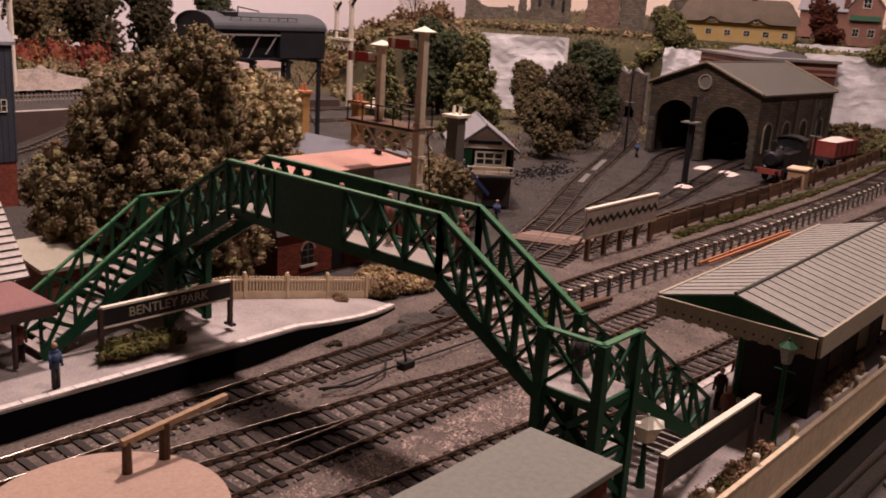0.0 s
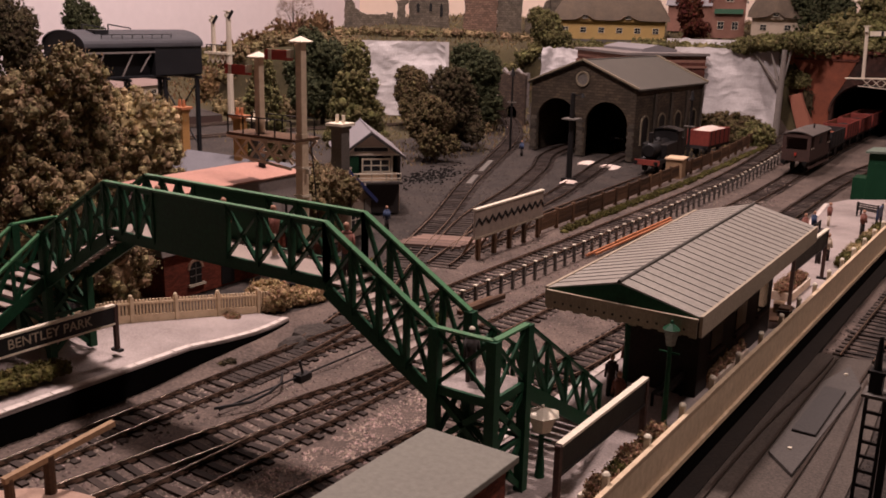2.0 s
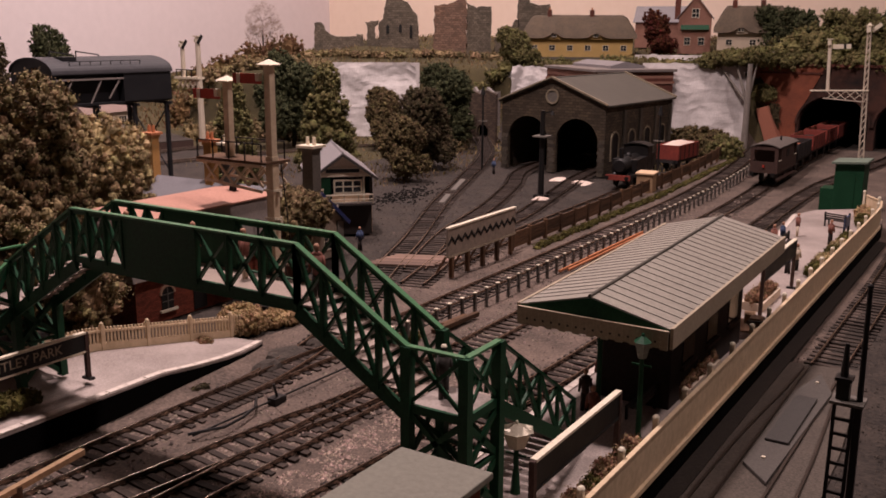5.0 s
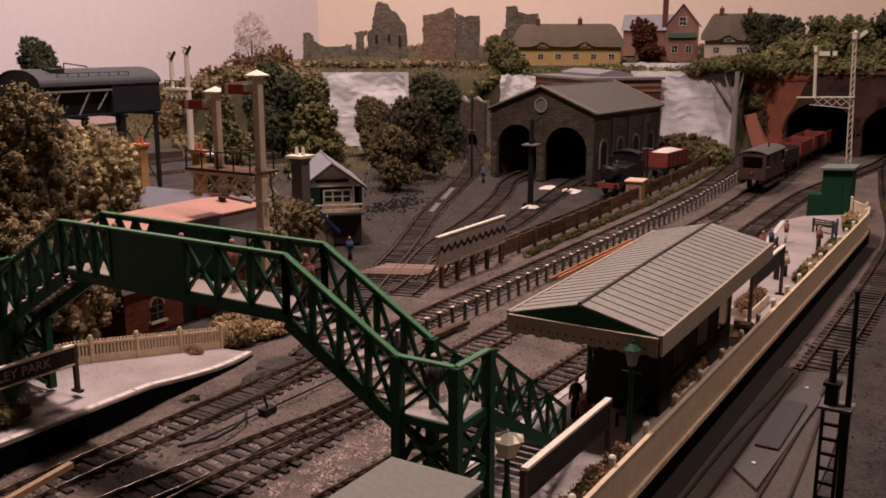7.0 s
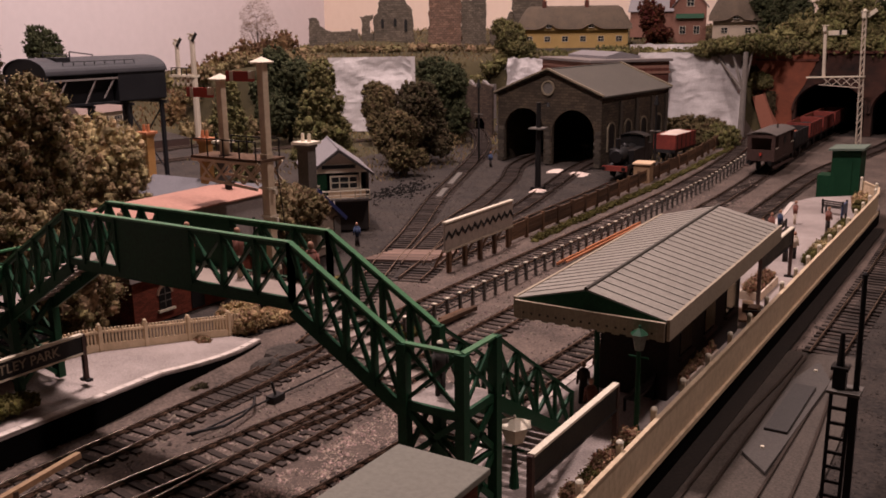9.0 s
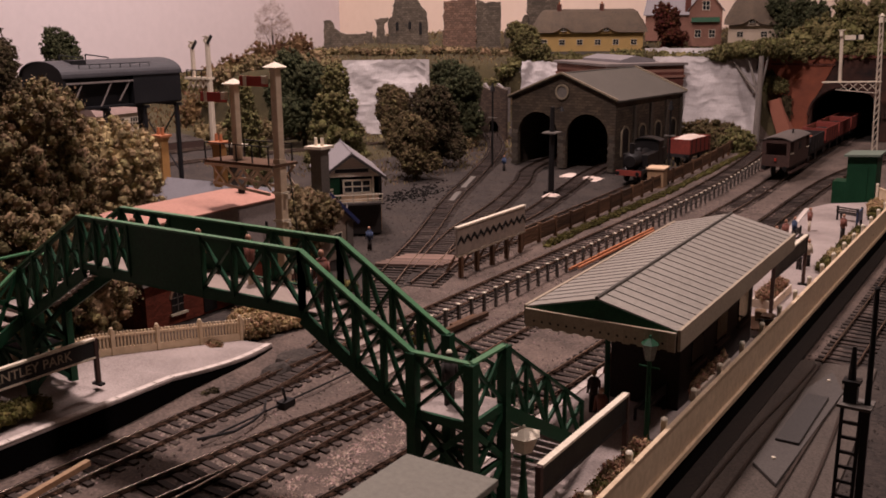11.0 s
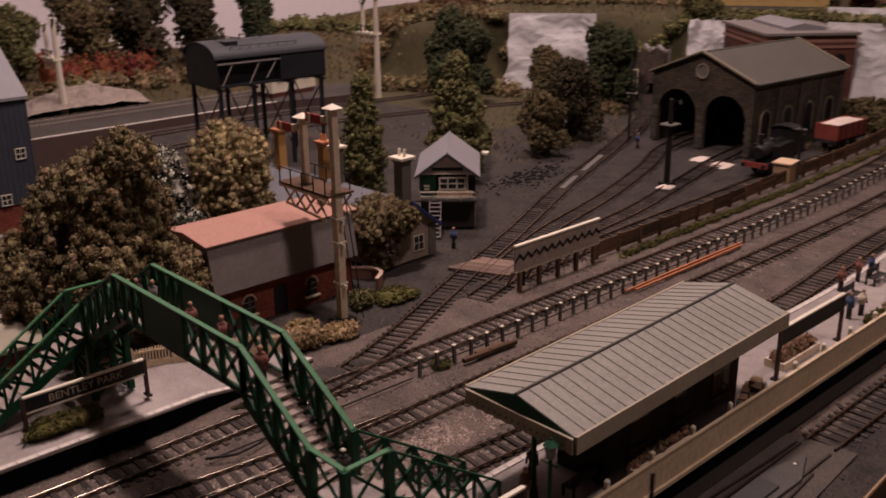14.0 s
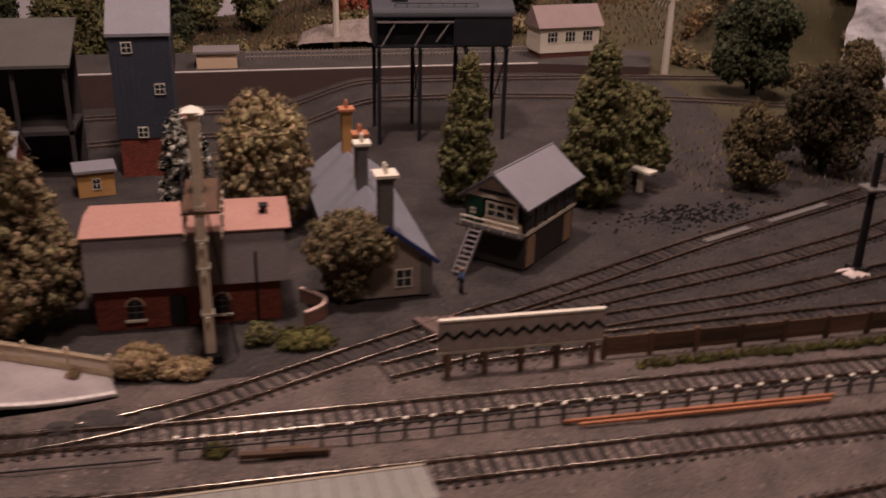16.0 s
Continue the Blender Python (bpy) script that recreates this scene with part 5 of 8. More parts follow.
def open_wagon(m, paint, inside, load, label, length=0.074, h=0.0345, group="goods train", fill=0.0075):
    t = thing("open_wagon", label, "wagon", m, group=group)
    W, L, f = 0.0148, length / 2, 0.0175
    part("floor", Shape().box(-W + 0.001, W - 0.001, -L + 0.001, L - 0.001, f - 0.0016, f), M_waggrey, t)
    for s in (-1, 1):
        part("side", Shape().box(*sorted((s * W, s * (W - 0.0011))), -L, L, f - 0.0016, h), paint, t, bevel=0.0002)
        part("end", Shape().box(-W + 0.0011, W - 0.0011, *sorted((s * L, s * (L - 0.0011))), f - 0.0016, h), paint, t, bevel=0.0002)
        part("lining", Shape().box(*sorted((s * (W - 0.0012), s * (W - 0.0015))), -L + 0.0012, L - 0.0012, f, h - 0.0006), inside, t)
        part("solebar", Shape().box(*sorted((s * 0.0125, s * 0.0108)), -L, L, 0.0118, f - 0.0016), M_waggrey, t)
        part("headstock", Shape().box(-0.0138, 0.0138, *sorted((s * L, s * (L - 0.0018))), 0.0115, f - 0.0016), M_waggrey, t)
        for k in range(-2, 3):
            part("strap", Shape().box(*sorted((s * W, s * (W + 0.0005))), k * L * 0.42 - 0.0007, k * L * 0.42 + 0.0007, f - 0.001, h - 0.0004), M_waggrey, t)
    if load is not None:
        q = Shape()
        n, mm = 14, 7
        for j in range(n + 1):
            for i in range(mm + 1):
                x, y = -W + 0.0016 + (2 * W - 0.0032) * i / mm, -L + 0.0016 + (2 * L - 0.0032) * j / n
                hump = math.sin(math.pi * i / mm) * math.sin(math.pi * j / n)
                q.v.append((x, y, h - fill + 0.005 * hump + 0.0012 * noise.noise((x * 300, y * 300, m.translation.y * 9))))
        for j in range(n):
            for i in range(mm):
                a = j * (mm + 1) + i
                q.f.append((a, a + 1, a + mm + 2, a + mm + 1))
        part("load", q, load, t, "heaped load", smooth=False)
    wheels(t, (-L * 0.52, L * 0.52))
    buffers(t, L)
    return t


def on_main(y):
    return pose(-0.2542, y, grade(y), 0, 0, 0)


VAN_Y = 1.165
M_rust = mat("rusty_inside", (0.30, 0.095, 0.05), (0.16, 0.05, 0.03), 0.9, grain=500, stain=60)
van = thing("brake_van", "brown goods brake van with grey curved roof and open verandah", "brake van", on_main(VAN_Y), group="goods train")
VW, VL = 0.0152, 0.046
part("floor", Shape().box(-VW, VW, -VL, VL, 0.0145, 0.0165), M_vanbrown, van)
part("cabin", Shape().box(-VW, VW, -VL + 0.016, VL - 0.016, 0.0165, 0.0440), M_vanbrown, van, bevel=0.0003)
for e in (-1, 1):
    part("verandah_end", Shape().box(-VW, VW, *sorted((e * VL, e * (VL - 0.001))), 0.0165, 0.0275), M_vanbrown, van)
    part("end_frame", Shape().box(-VW, -VW + 0.004, *sorted((e * VL, e * (VL - 0.001))), 0.0275, 0.0440).box(VW - 0.004, VW, *sorted((e * VL, e * (VL - 0.001))), 0.0275, 0.0440).box(-VW + 0.004, VW - 0.004, *sorted((e * VL, e * (VL - 0.001))), 0.0405, 0.0440), M_vanbrown, van)
    part("tail_lamp", Shape().box(-0.001, 0.001, *sorted((e * VL, e * (VL + 0.002))), 0.021, 0.024), M_red if e < 0 else M_ivory, van, "small signal lamp")
    for s in (-1, 1):
        part("verandah_side", Shape().box(*sorted((s * VW, s * (VW - 0.001))), *sorted((e * (VL - 0.001), e * (VL - 0.016))), 0.0165, 0.0275), M_vanbrown, van)
        part("handrail", Shape().beam((s * (VW + 0.0006), e * (VL - 0.002), 0.029), (s * (VW + 0.0006), e * (VL - 0.015), 0.029), 0.0007), M_ivory, van, "white handrail")
for s in (-1, 1):
    part("footboard", Shape().box(*sorted((s * 0.013, s * 0.0175)), -VL + 0.002, VL - 0.002, 0.0075, 0.0083), M_vanbrown, van)
    part("window", Shape().box(*sorted((s * VW, s * (VW + 0.0004))), -0.006, 0.006, 0.031, 0.039), M_black, van)
    part("solebar", Shape().box(*sorted((s * 0.0125, s * 0.0108)), -VL, VL, 0.0098, 0.0145), M_waggrey, van)
arc = [(x, 0.0440 + 0.0038 * (1 - (x / 0.0165) ** 2)) for x in (-0.0165 + 0.0033 * k for k in range(11))]
part("roof", Shape().prism(arc + [(x, z - 0.0009) for x, z in arc[::-1]], "y", -VL - 0.001, VL + 0.001), mat("van_roof", (0.13, 0.108, 0.095), (0.08, 0.067, 0.06), 0.8, stain=50), van, "grey curved roof")
part("stove_pipe", Shape().cyl((0.005, 0.006, 0.046), (0.005, 0.006, 0.0525), 0.001, n=8), M_iron, van)
wheels(van, (-0.02, 0.02))
buffers(van, VL)
looks = [(M_waggrey, M_rust, M_rust, "weathered black open wagon with rusty interior"),
         (M_oxide, M_rust, M_coal, "red oxide open wagon loaded with coal"), (M_oxide, M_rust, M_coal, "red oxide open wagon loaded with coal"), (M_oxide, M_rust, M_coal, "red oxide open wagon loaded with coal"), (M_waggrey, M_rust, M_coal, "black open wagon loaded with coal"), (M_oxide, M_rust, M_coal, "red oxide open wagon loaded with coal")]
for k, (p, i_, l_, lab) in enumerate(looks):
    open_wagon(on_main(VAN_Y + 0.0515 + 0.0435 + 0.0845 * k), p, i_, l_, lab)

# wagons on the siding behind the cream fence
open_wagon(pose(-0.0215, 0.632, 0, 0, 0, 15), M_oxide, M_oxide, M_salmon, "red oxide wagon with a flat salmon load", 0.072, group="siding wagons")
open_wagon(pose(-0.0035, 0.458, 0, 0, 0, 3), M_tan, M_wood, None, "tan wooden open wagon with bare plank sides", 0.064, group="siding wagons")
solo("folded_sheet", Shape().box(-0.0035 - 0.0115, -0.0035 + 0.0115, 0.4325, 0.468, 0.0177, 0.0205), M_tan, "tan card sheet lying in the tan wagon", "sheet", bevel=0.0003)
boxvan = thing("covered_van", "covered goods van with pale grey curved roof", "van", pose(-0.001, 0.378, 0, 0, 0, 2), group="siding wagons")
part("body", Shape().box(-0.0148, 0.0148, -0.038, 0.038, 0.0145, 0.0385), M_vanbrown, boxvan, bevel=0.0003)
part("roof", Shape().prism([(x, z - 0.0055) for x, z in arc] + [(x, z - 0.0064) for x, z in arc[::-1]], "y", -0.039, 0.039), M_grey_card, boxvan, "pale grey curved roof")
for s in (-1, 1):
    part("door", Shape().box(*sorted((s * 0.0148, s * 0.0153)), -0.01, 0.01, 0.016, 0.037), M_vanbrown, boxvan)
    part("solebar", Shape().box(*sorted((s * 0.0125, s * 0.0108)), -0.038, 0.038, 0.0098, 0.0145), M_waggrey, boxvan)
wheels(boxvan, (-0.02, 0.02))
buffers(boxvan, 0.038)

# wagon and small tank engine standing beside the shed
open_wagon(pose(-0.392, 1.235, 0, 0, 0, -3), M_oxide, M_oxide, mat("chalk_load", (0.72, 0.6, 0.52), (0.6, 0.47, 0.4), 0.9), "red oxide wagon heaped with pale chalk", 0.07, group="yard stock", fill=0.0016)
eng = thing("tank_engine", "small black tank engine with red buffer beam", "locomotive", pose(-0.398, 1.085, 0, 0, 0, 5))
part("frame", Shape().box(-0.013, 0.013, -0.05, 0.05, 0.0115, 0.0155), M_iron, eng)
part("boiler", Shape().cyl((0, -0.046, 0.026), (0, 0.02, 0.026), 0.0085, n=18), M_iron, eng, smooth=True)
part("smokebox_door", Shape().cyl((0, -0.0475, 0.026), (0, -0.046, 0.026), 0.0065, n=16), M_iron, eng)
part("side_tank", Shape().box(-0.0148, -0.0065, -0.026, 0.018, 0.0155, 0.0315), M_iron, eng, bevel=0.0004)
part("side_tank", Shape().box(0.0065, 0.0148, -0.026, 0.018, 0.0155, 0.0315), M_iron, eng, bevel=0.0004)
part("cab", Shape().box(-0.0148, 0.0148, 0.018, 0.036, 0.0155, 0.043), M_iron, eng, bevel=0.0004)
part("cab_roof", Shape().prism([(x, z - 0.001) for x, z in arc] + [(x, z - 0.002) for x, z in arc[::-1]], "y", 0.016, 0.038), M_iron, eng)
part("bunker", Shape().box(-0.0148, 0.0148, 0.036, 0.049, 0.0155, 0.033), M_iron, eng, bevel=0.0004)
part("chimney", Shape().cyl((0, -0.04, 0.033), (0, -0.04, 0.046), 0.0026, 0.0032, 12), M_iron, eng)
part("dome", Shape().ball(0, -0.012, 0.034, 0.0042, n=12, m=8), M_iron, eng, smooth=True)
part("buffer_beam", Shape().box(-0.0145, 0.0145, -0.0515, -0.0498, 0.0105, 0.0165), M_oxide, eng, "dull red buffer beam")
wheels(eng, (-0.03, 0.0, 0.028), r=0.0085)
buffers(eng, 0.0512)

# ---- yard furniture ----
screen = thing("lineside_screen", "weathered white lineside screen with a painted zigzag shadow", "screen")
SX, SY0, SY1 = -0.3455, 0.5945, 0.697
part("panel", Shape().box(SX - 0.0008, SX + 0.0008, SY0, SY1, 0.0155, 0.0355), mat("screen_boards", (0.36, 0.29, 0.235), (0.24, 0.19, 0.155), 0.85, grain=300), screen)
part("top_rail", Shape().box(SX - 0.0016, SX + 0.0016, SY0, SY1, 0.0355, 0.0368), M_ivory, screen, "white top rail")
part("foot_rail", Shape().box(SX - 0.0016, SX + 0.0016, SY0, SY1, 0.0143, 0.0155), M_valance, screen)
# Shadow of a leaning corrugated sheet, laid on as black zigzag strips.
nz = 11
for k in range(nz):
    y0 = SY0 + (SY1 - SY0) * k / nz
    w = (SY1 - SY0) / nz
    part("zigzag_piece", Shape().prism([(y0, 0.0232), (y0 + w * 0.5, 0.0272), (y0 + w, 0.0232), (y0 + w, 0.0252), (y0 + w * 0.5, 0.0297), (y0, 0.0252)], "x", SX + 0.0009, SX + 0.0014), M_black, screen)
for k in range(5):
    y = SY0 + 0.006 + (SY1 - SY0 - 0.012) * k / 4
    part("leg", Shape().box(SX - 0.0014, SX + 0.0014, y - 0.0016, y + 0.0016, -0.002, 0.0145), M_wood, screen)
    part("strut", Shape().beam((SX - 0.001, y, 0.02), (SX - 0.014, y, -0.002), 0.0014), M_wood, screen)
solo("cable_drum", Shape().cyl((SX - 0.008, 0.612, 0.032), (SX - 0.004, 0.612, 0.032), 0.004, n=12).beam((SX - 0.006, 0.612, -0.002), (SX - 0.006, 0.612, 0.03), 0.0016), M_iron, "dark drum on a post behind the screen", "drum")

bf = thing("timber_fence", "low brown timber fence along the yard edge", "fence", group="fences")
bline = [(-0.349, 0.70), (-0.351, 0.86), (-0.356, 1.02), (-0.352, 1.2), (-0.362, 1.38)]
bp = along(bline, 0.031)
for (p, d), (q, e) in zip(bp, bp[1:]):
    for k in range(4):
        z = 0.0012 + 0.0033 * k
        part("plank", Shape().beam((p.x, p.y, z + 0.0013 + grade(p.y)), (q.x, q.y, z + 0.0013 + grade(q.y)), 0.0009, 0.0029), M_wood, bf)
    part("post", Shape().box(p.x - 0.0014, p.x + 0.0014, p.y - 0.0014, p.y + 0.0014, -0.003, 0.0155 + grade(p.y)), M_wood, bf)

row = thing("stanchion_fence", "row of dark stanchions with pale caps between the lines", "fence", group="fences")
M_stan = mat("stanchion_paint", (0.2, 0.175, 0.155), (0.06, 0.052, 0.046), 0.7)
stan = Shape().box(-0.0009, 0.0009, -0.0010, 0.0010, -0.004, 0.0112).mesh("stanchion", M_stan)
capm = Shape().box(-0.0011, 0.0011, -0.0013, 0.0013, 0.0112, 0.0118).mesh("cap", M_ivory)
sp = along([(-0.2895, 0.447), (-0.287, 0.55), (-0.286, 0.8), (-0.287, 1.1), (-0.292, 1.3)], 0.0147)
for p, d in sp:
    o = part("stanchion", stan, M_iron, row)
    o.matrix_basis = pose(p.x, p.y, grade(p.y), random.uniform(-3, 3), random.uniform(-3, 3), 0)
    c = part("cap", capm, M_ivory, o)
for (p, d), (q, e) in zip(sp, sp[1:]):
    part("rail", Shape().beam((p.x, p.y, 0.0085 + grade(p.y)), (q.x, q.y, 0.0085 + grade(q.y)), 0.0007).beam((p.x, p.y, 0.004 + grade(p.y)), (q.x, q.y, 0.004 + grade(q.y)), 0.0007), M_iron, row)

for k, (x, y0, y1) in enumerate(((-0.2835, 0.652, 0.80), (-0.2795, 0.66, 0.812), (-0.2815, 0.70, 0.815))):
    solo("stacked_rail", Shape().beam((x, y0, 0.0012 + 0.0014 * (k == 2)), (x + 0.001, y1, 0.0012 + 0.0014 * (k == 2)), 0.0014, 0.0016), M_terracotta, "length of rusty red rail lying beside the line", "rail", group="stacked rails")

cross = thing("foot_crossing", "worn pinkish timber crossing boards over the yard lines", "crossing", kind="structure")
plk = Shape().box(-0.0265, 0.0265, -0.0026, 0.0026, -0.001, 0.0012).mesh("plank", mat("crossing_planks", (0.22, 0.14, 0.11), (0.12, 0.078, 0.06), 0.9, per="object"))
for k in range(7):
    o = part("plank", plk, M_wood, cross)
    o.matrix_basis = pose(-0.395 + 0.0006 * k, 0.606 + 0.0056 * k, 0, 0, 0, 25)

for (x0, y0, x1, y1) in ((-0.513, 0.85, -0.535, 0.90), (-0.545, 0.925, -0.577, 1.0)):
    a, b = Vector((x0, y0, 0)), Vector((x1, y1, 0))
    solo("ash_strip", Shape().beam(a - Vector((0, 0, 0.0005)), b - Vector((0, 0, 0.0005)), 0.006, 0.002), M_grey_stone, "pale concrete strip between the rails", "inspection pit", group="pits")

for (x, y, r) in ((-0.482, 1.07, 0.012), (-0.452, 1.06, 0.013), (-0.44, 0.935, 0.009)):
    q = Shape()
    for j in range(9):
        for i in range(9):
            u, v = (i - 4) / 4, (j - 4) / 4
            q.v.append((x + u * r, y + v * r * 1.4, -0.002 + max(0.0, 1 - u * u - v * v) * 0.004 + 0.0006 * noise.noise((i * 0.9, j * 0.9, x * 50))))
    for j in range(8):
        for i in range(8):
            q.f.append((j * 9 + i, j * 9 + i + 1, j * 9 + i + 10, j * 9 + i + 9))
    solo("chalk_patch", q, bpy.data.materials["chalk_load"], "low heap of pale spilled chalk", "heap", group="heaps")


M_lantern = mat("dull_lantern_glass", (0.30, 0.30, 0.26), (0.16, 0.17, 0.14), 0.25)


def post_lamp(x, y, h, z0, label, material, name="lamp_post", group="lamps", g=1.0, pane=M_ivory):
    t = thing(name, label, "lamp", Matrix.Translation((x, y, z0)), group=group)
    part("post", Shape().cyl((0, 0, 0), (0, 0, 0.008), 0.0019, 0.0013).cyl((0, 0, 0.008), (0, 0, h - 0.009), 0.0011, 0.0009).beam((-0.004, 0, h - 0.012), (0.004, 0, h - 0.012), 0.0007), material, t)
    part("lantern", Shape().cyl((0, 0, h - 0.009), (0, 0, h - 0.0025), 0.0018 * g, 0.0032 * g, 6), pane, t, "six-sided lantern")
    part("cap", Shape().cyl((0, 0, h - 0.0025), (0, 0, h - 0.0002), 0.0037 * g, 0.0006, 6).ball(0, 0, h + 0.0004, 0.0007, n=6, m=4), material if pane is M_lantern else pane, t)
    return t


post_lamp(-0.1140, CY0 - 0.0062, 0.0485, PZ, "green platform gas lamp with dull glass lantern", M_green, pane=M_lantern)
post_lamp(-0.1385, 0.311, 0.027, PZ, "short lamp with white lantern beside the stairs", M_green, g=1.8)
yl = thing("yard_lamp", "tall black iron yard lamp post with small platform", "lamp", Matrix.Translation((-0.443, 0.94, -0.001)), group="lamps")
part("base", Shape().box(-0.006, 0.006, -0.006, 0.006, 0, 0.004), M_iron, yl)
part("post", Shape().cyl((0, 0, 0.004), (0, 0, 0.094), 0.0034, 0.0024), M_iron, yl)
part("platform", Shape().box(-0.008, 0.008, -0.008, 0.008, 0.066, 0.0675), M_grey_stone, yl)
part("arm", Shape().beam((0, 0, 0.09), (0.011, 0, 0.094), 0.0012).cyl((0.011, 0, 0.09), (0.011, 0, 0.094), 0.0028, 0.001, 8), M_iron, yl)
for (x, y, h, lab) in ((-0.600, 1.085, 0.10, "slim black iron lamp post beside the shed"), (-0.3565, 1.06, 0.088, "slim black iron lamp post beside the fence")):
    t = thing("iron_lamp", lab, "lamp", Matrix.Translation((x, y, 0)), group="lamps")
    part("post", Shape().cyl((0, 0, -0.003), (0, 0, h), 0.0016, 0.0011), M_iron, t)
    part("cross_arm", Shape().box(-0.006, 0.006, -0.002, 0.002, h * 0.62, h * 0.62 + 0.001), M_grey_stone, t)
    part("head", Shape().cyl((0, 0, h - 0.004), (0, 0, h + 0.006), 0.0035, 0.001, 8), M_iron, t)
hutb = thing("platelayers_hut", "small tan timber hut with flat pale top", "hut", pose(-0.363, 1.045, 0, 0, 0, 8))
part("body", Shape().box(-0.009, 0.009, -0.012, 0.012, -0.002, 0.020), M_tan, hutb, bevel=0.0003)
part("roof", Shape().box(-0.0105, 0.0105, -0.0135, 0.0135, 0.020, 0.0215), M_sheet, hutb)

# ---- water tank on iron legs ----
tank = thing("water_tank", "dark iron water tank with curved roof on tall legs", "water tank", pose(-0.8595, 0.700, -0.002, 0, 0, -3.6))
TW, TL, T0, T1, TR = 0.0380, 0.0715, 0.1015, 0.1320, 0.0150
ends = [(-TW, T0), (-TW + 0.003, T0 - 0.002), (TW - 0.003, T0 - 0.002), (TW, T0), (TW, T1)] + [(TW * math.cos(a), T1 + TR * math.sin(a)) for a in (math.pi * k / 14 for k in range(1, 14))] + [(-TW, T1)]
cut = TW - 0.010
open_end = [(min(x, cut), z) for x, z in ends]
part("tank_end", Shape().prism(ends, "y", -TL, -TL + 0.003), M_tank, tank, "boarded arched end", bevel=0.0004)
part("tank_body", Shape().prism(open_end, "y", -TL + 0.003, 0.010), M_tank, tank)
part("tank_body", Shape().prism(ends, "y", 0.010, TL), M_tank, tank, bevel=0.0004)
arc = [(1.03 * TW * math.cos(a), T1 + 0.0006 + (TR + 0.0004) * math.sin(a)) for a in (math.pi * k / 18 for k in range(19))]
rim = [(1.03 * TW * math.cos(a), T1 - 0.0008 + (TR + 0.0004) * math.sin(a)) for a in (math.pi * k / 18 for k in range(18, -1, -1))]
part("tank_roof", Shape().prism(arc + rim, "y", -TL - 0.0015, TL + 0.0015), M_tank_roof, tank, "grey curved roof", smooth=False)
part("gantry_beam", Shape().box(TW - 0.002, TW + 0.0005, -TL + 0.003, 0.010, 0.1250, 0.1268), M_grey_card, tank, "grey gantry beam")
part("hopper_floor", Shape().box(cut, TW, -TL + 0.003, 0.010, T0 - 0.002, T0), M_tank, tank)
for ya, yb in ((-0.064, -0.050), (-0.030, -0.016), (0.006, -0.008)):
    part("bracing", Shape().beam((TW - 0.001, ya if ya < 0 else yb, T0 if ya < 0 else T0 + 0.004), (TW - 0.001, yb if ya < 0 else ya, 0.125), 0.0011, 0.0014), M_grey_card, tank)
part("hatch", Shape().box(0.010, 0.026, -0.052, -0.036, T1 + 0.008, T1 + 0.0165), M_tank, tank, bevel=0.0003)
for k in range(2):
    yy = -0.052 + 0.030 * k
    part("roof_rail", Shape().tube([(0.004, yy, T1 + 0.013), (0.004, yy, T1 + 0.0215), (0.004, yy + 0.027, T1 + 0.0175), (0.004, yy + 0.027, T1 + 0.013)], 0.0007), M_tank, tank)
wr = Shape().beam((TW - 0.004, -0.05, T1 + 0.012), (TW - 0.004, 0.035, T1 + 0.012), 0.0007)
for k in range(8):
    wr.beam((TW - 0.004, -0.05 + 0.0121 * k, T1 + 0.003), (TW - 0.004, -0.05 + 0.0121 * k, T1 + 0.012), 0.0006)
part("eave_rail", wr, M_tank, tank)
for y in (-TL + 0.005, -0.024, 0.024, TL - 0.005):
    for sx in (-1, 1):
        part("leg", Shape().beam((sx * (TW - 0.004), y, -0.03), (sx * (TW - 0.004), y, T0 - 0.003), 0.0038, 0.0038), M_tank, tank)
    part("cross_beam", Shape().beam((-TW - 0.004, y, T0 - 0.004), (TW + 0.004, y, T0 - 0.004), 0.0026, 0.003), M_tank, tank)
    part("leg_brace", Shape().beam((-TW + 0.004, y, 0.02), (TW - 0.004, y, 0.092), 0.0012).beam((TW - 0.004, y, 0.02), (-TW + 0.004, y, 0.092), 0.0012), M_tank, tank)

# ---- navy boarded tower ----
tower = thing("coaling_tower", "tall navy boarded tower with pale sloping roof and brick base", "tower", pose(-0.868, 0.395, -0.036, 0, 0, 0))
part("brick_base", Shape().box(-0.024, 0.024, -0.028, 0.028, 0, 0.043), M_brick, tower, "red brick base")
part("body", Shape().box(-0.025, 0.025, -0.029, 0.029, 0.043, 0.150), M_navy, tower, "navy boarded body", bevel=0.0004)
brd = Shape().box(0, 0.0006, -0.0002, 0.0002, 0.044, 0.149).mesh("cover_strip", M_navy)
for k in range(11):
    o = part("cover_strip", brd, M_navy, tower)
    o.matrix_basis = pose(0.025, -0.027 + 0.0054 * k, 0)
part("roof_slope", Shape().prism([(0.0275, 0.150), (-0.030, 0.192), (-0.030, 0.189), (0.0275, 0.147)], "y", -0.031, 0.031), M_slate, tower, "pale grey sloping roof")
part("side_fill", Shape().prism([(0.025, 0.149), (-0.025, 0.149), (-0.025, 0.186)], "y", -0.029, 0.029), M_navy, tower)
part("hopper", Shape().box(-0.062, -0.030, -0.028, 0.028, 0.10, 0.222), M_black, tower, "dark hopper housing")
part("hopper_roof", Shape().box(-0.066, -0.026, -0.031, 0.031, 0.222, 0.226), M_slate, tower)
for y, z in ((-0.012, 0.136), (0.016, 0.094), (-0.004, 0.050)):
    window(tower, 0.0256, y, z, 0.010, 0.011, "+x", M_ivory, (2, 2), 0.0009)

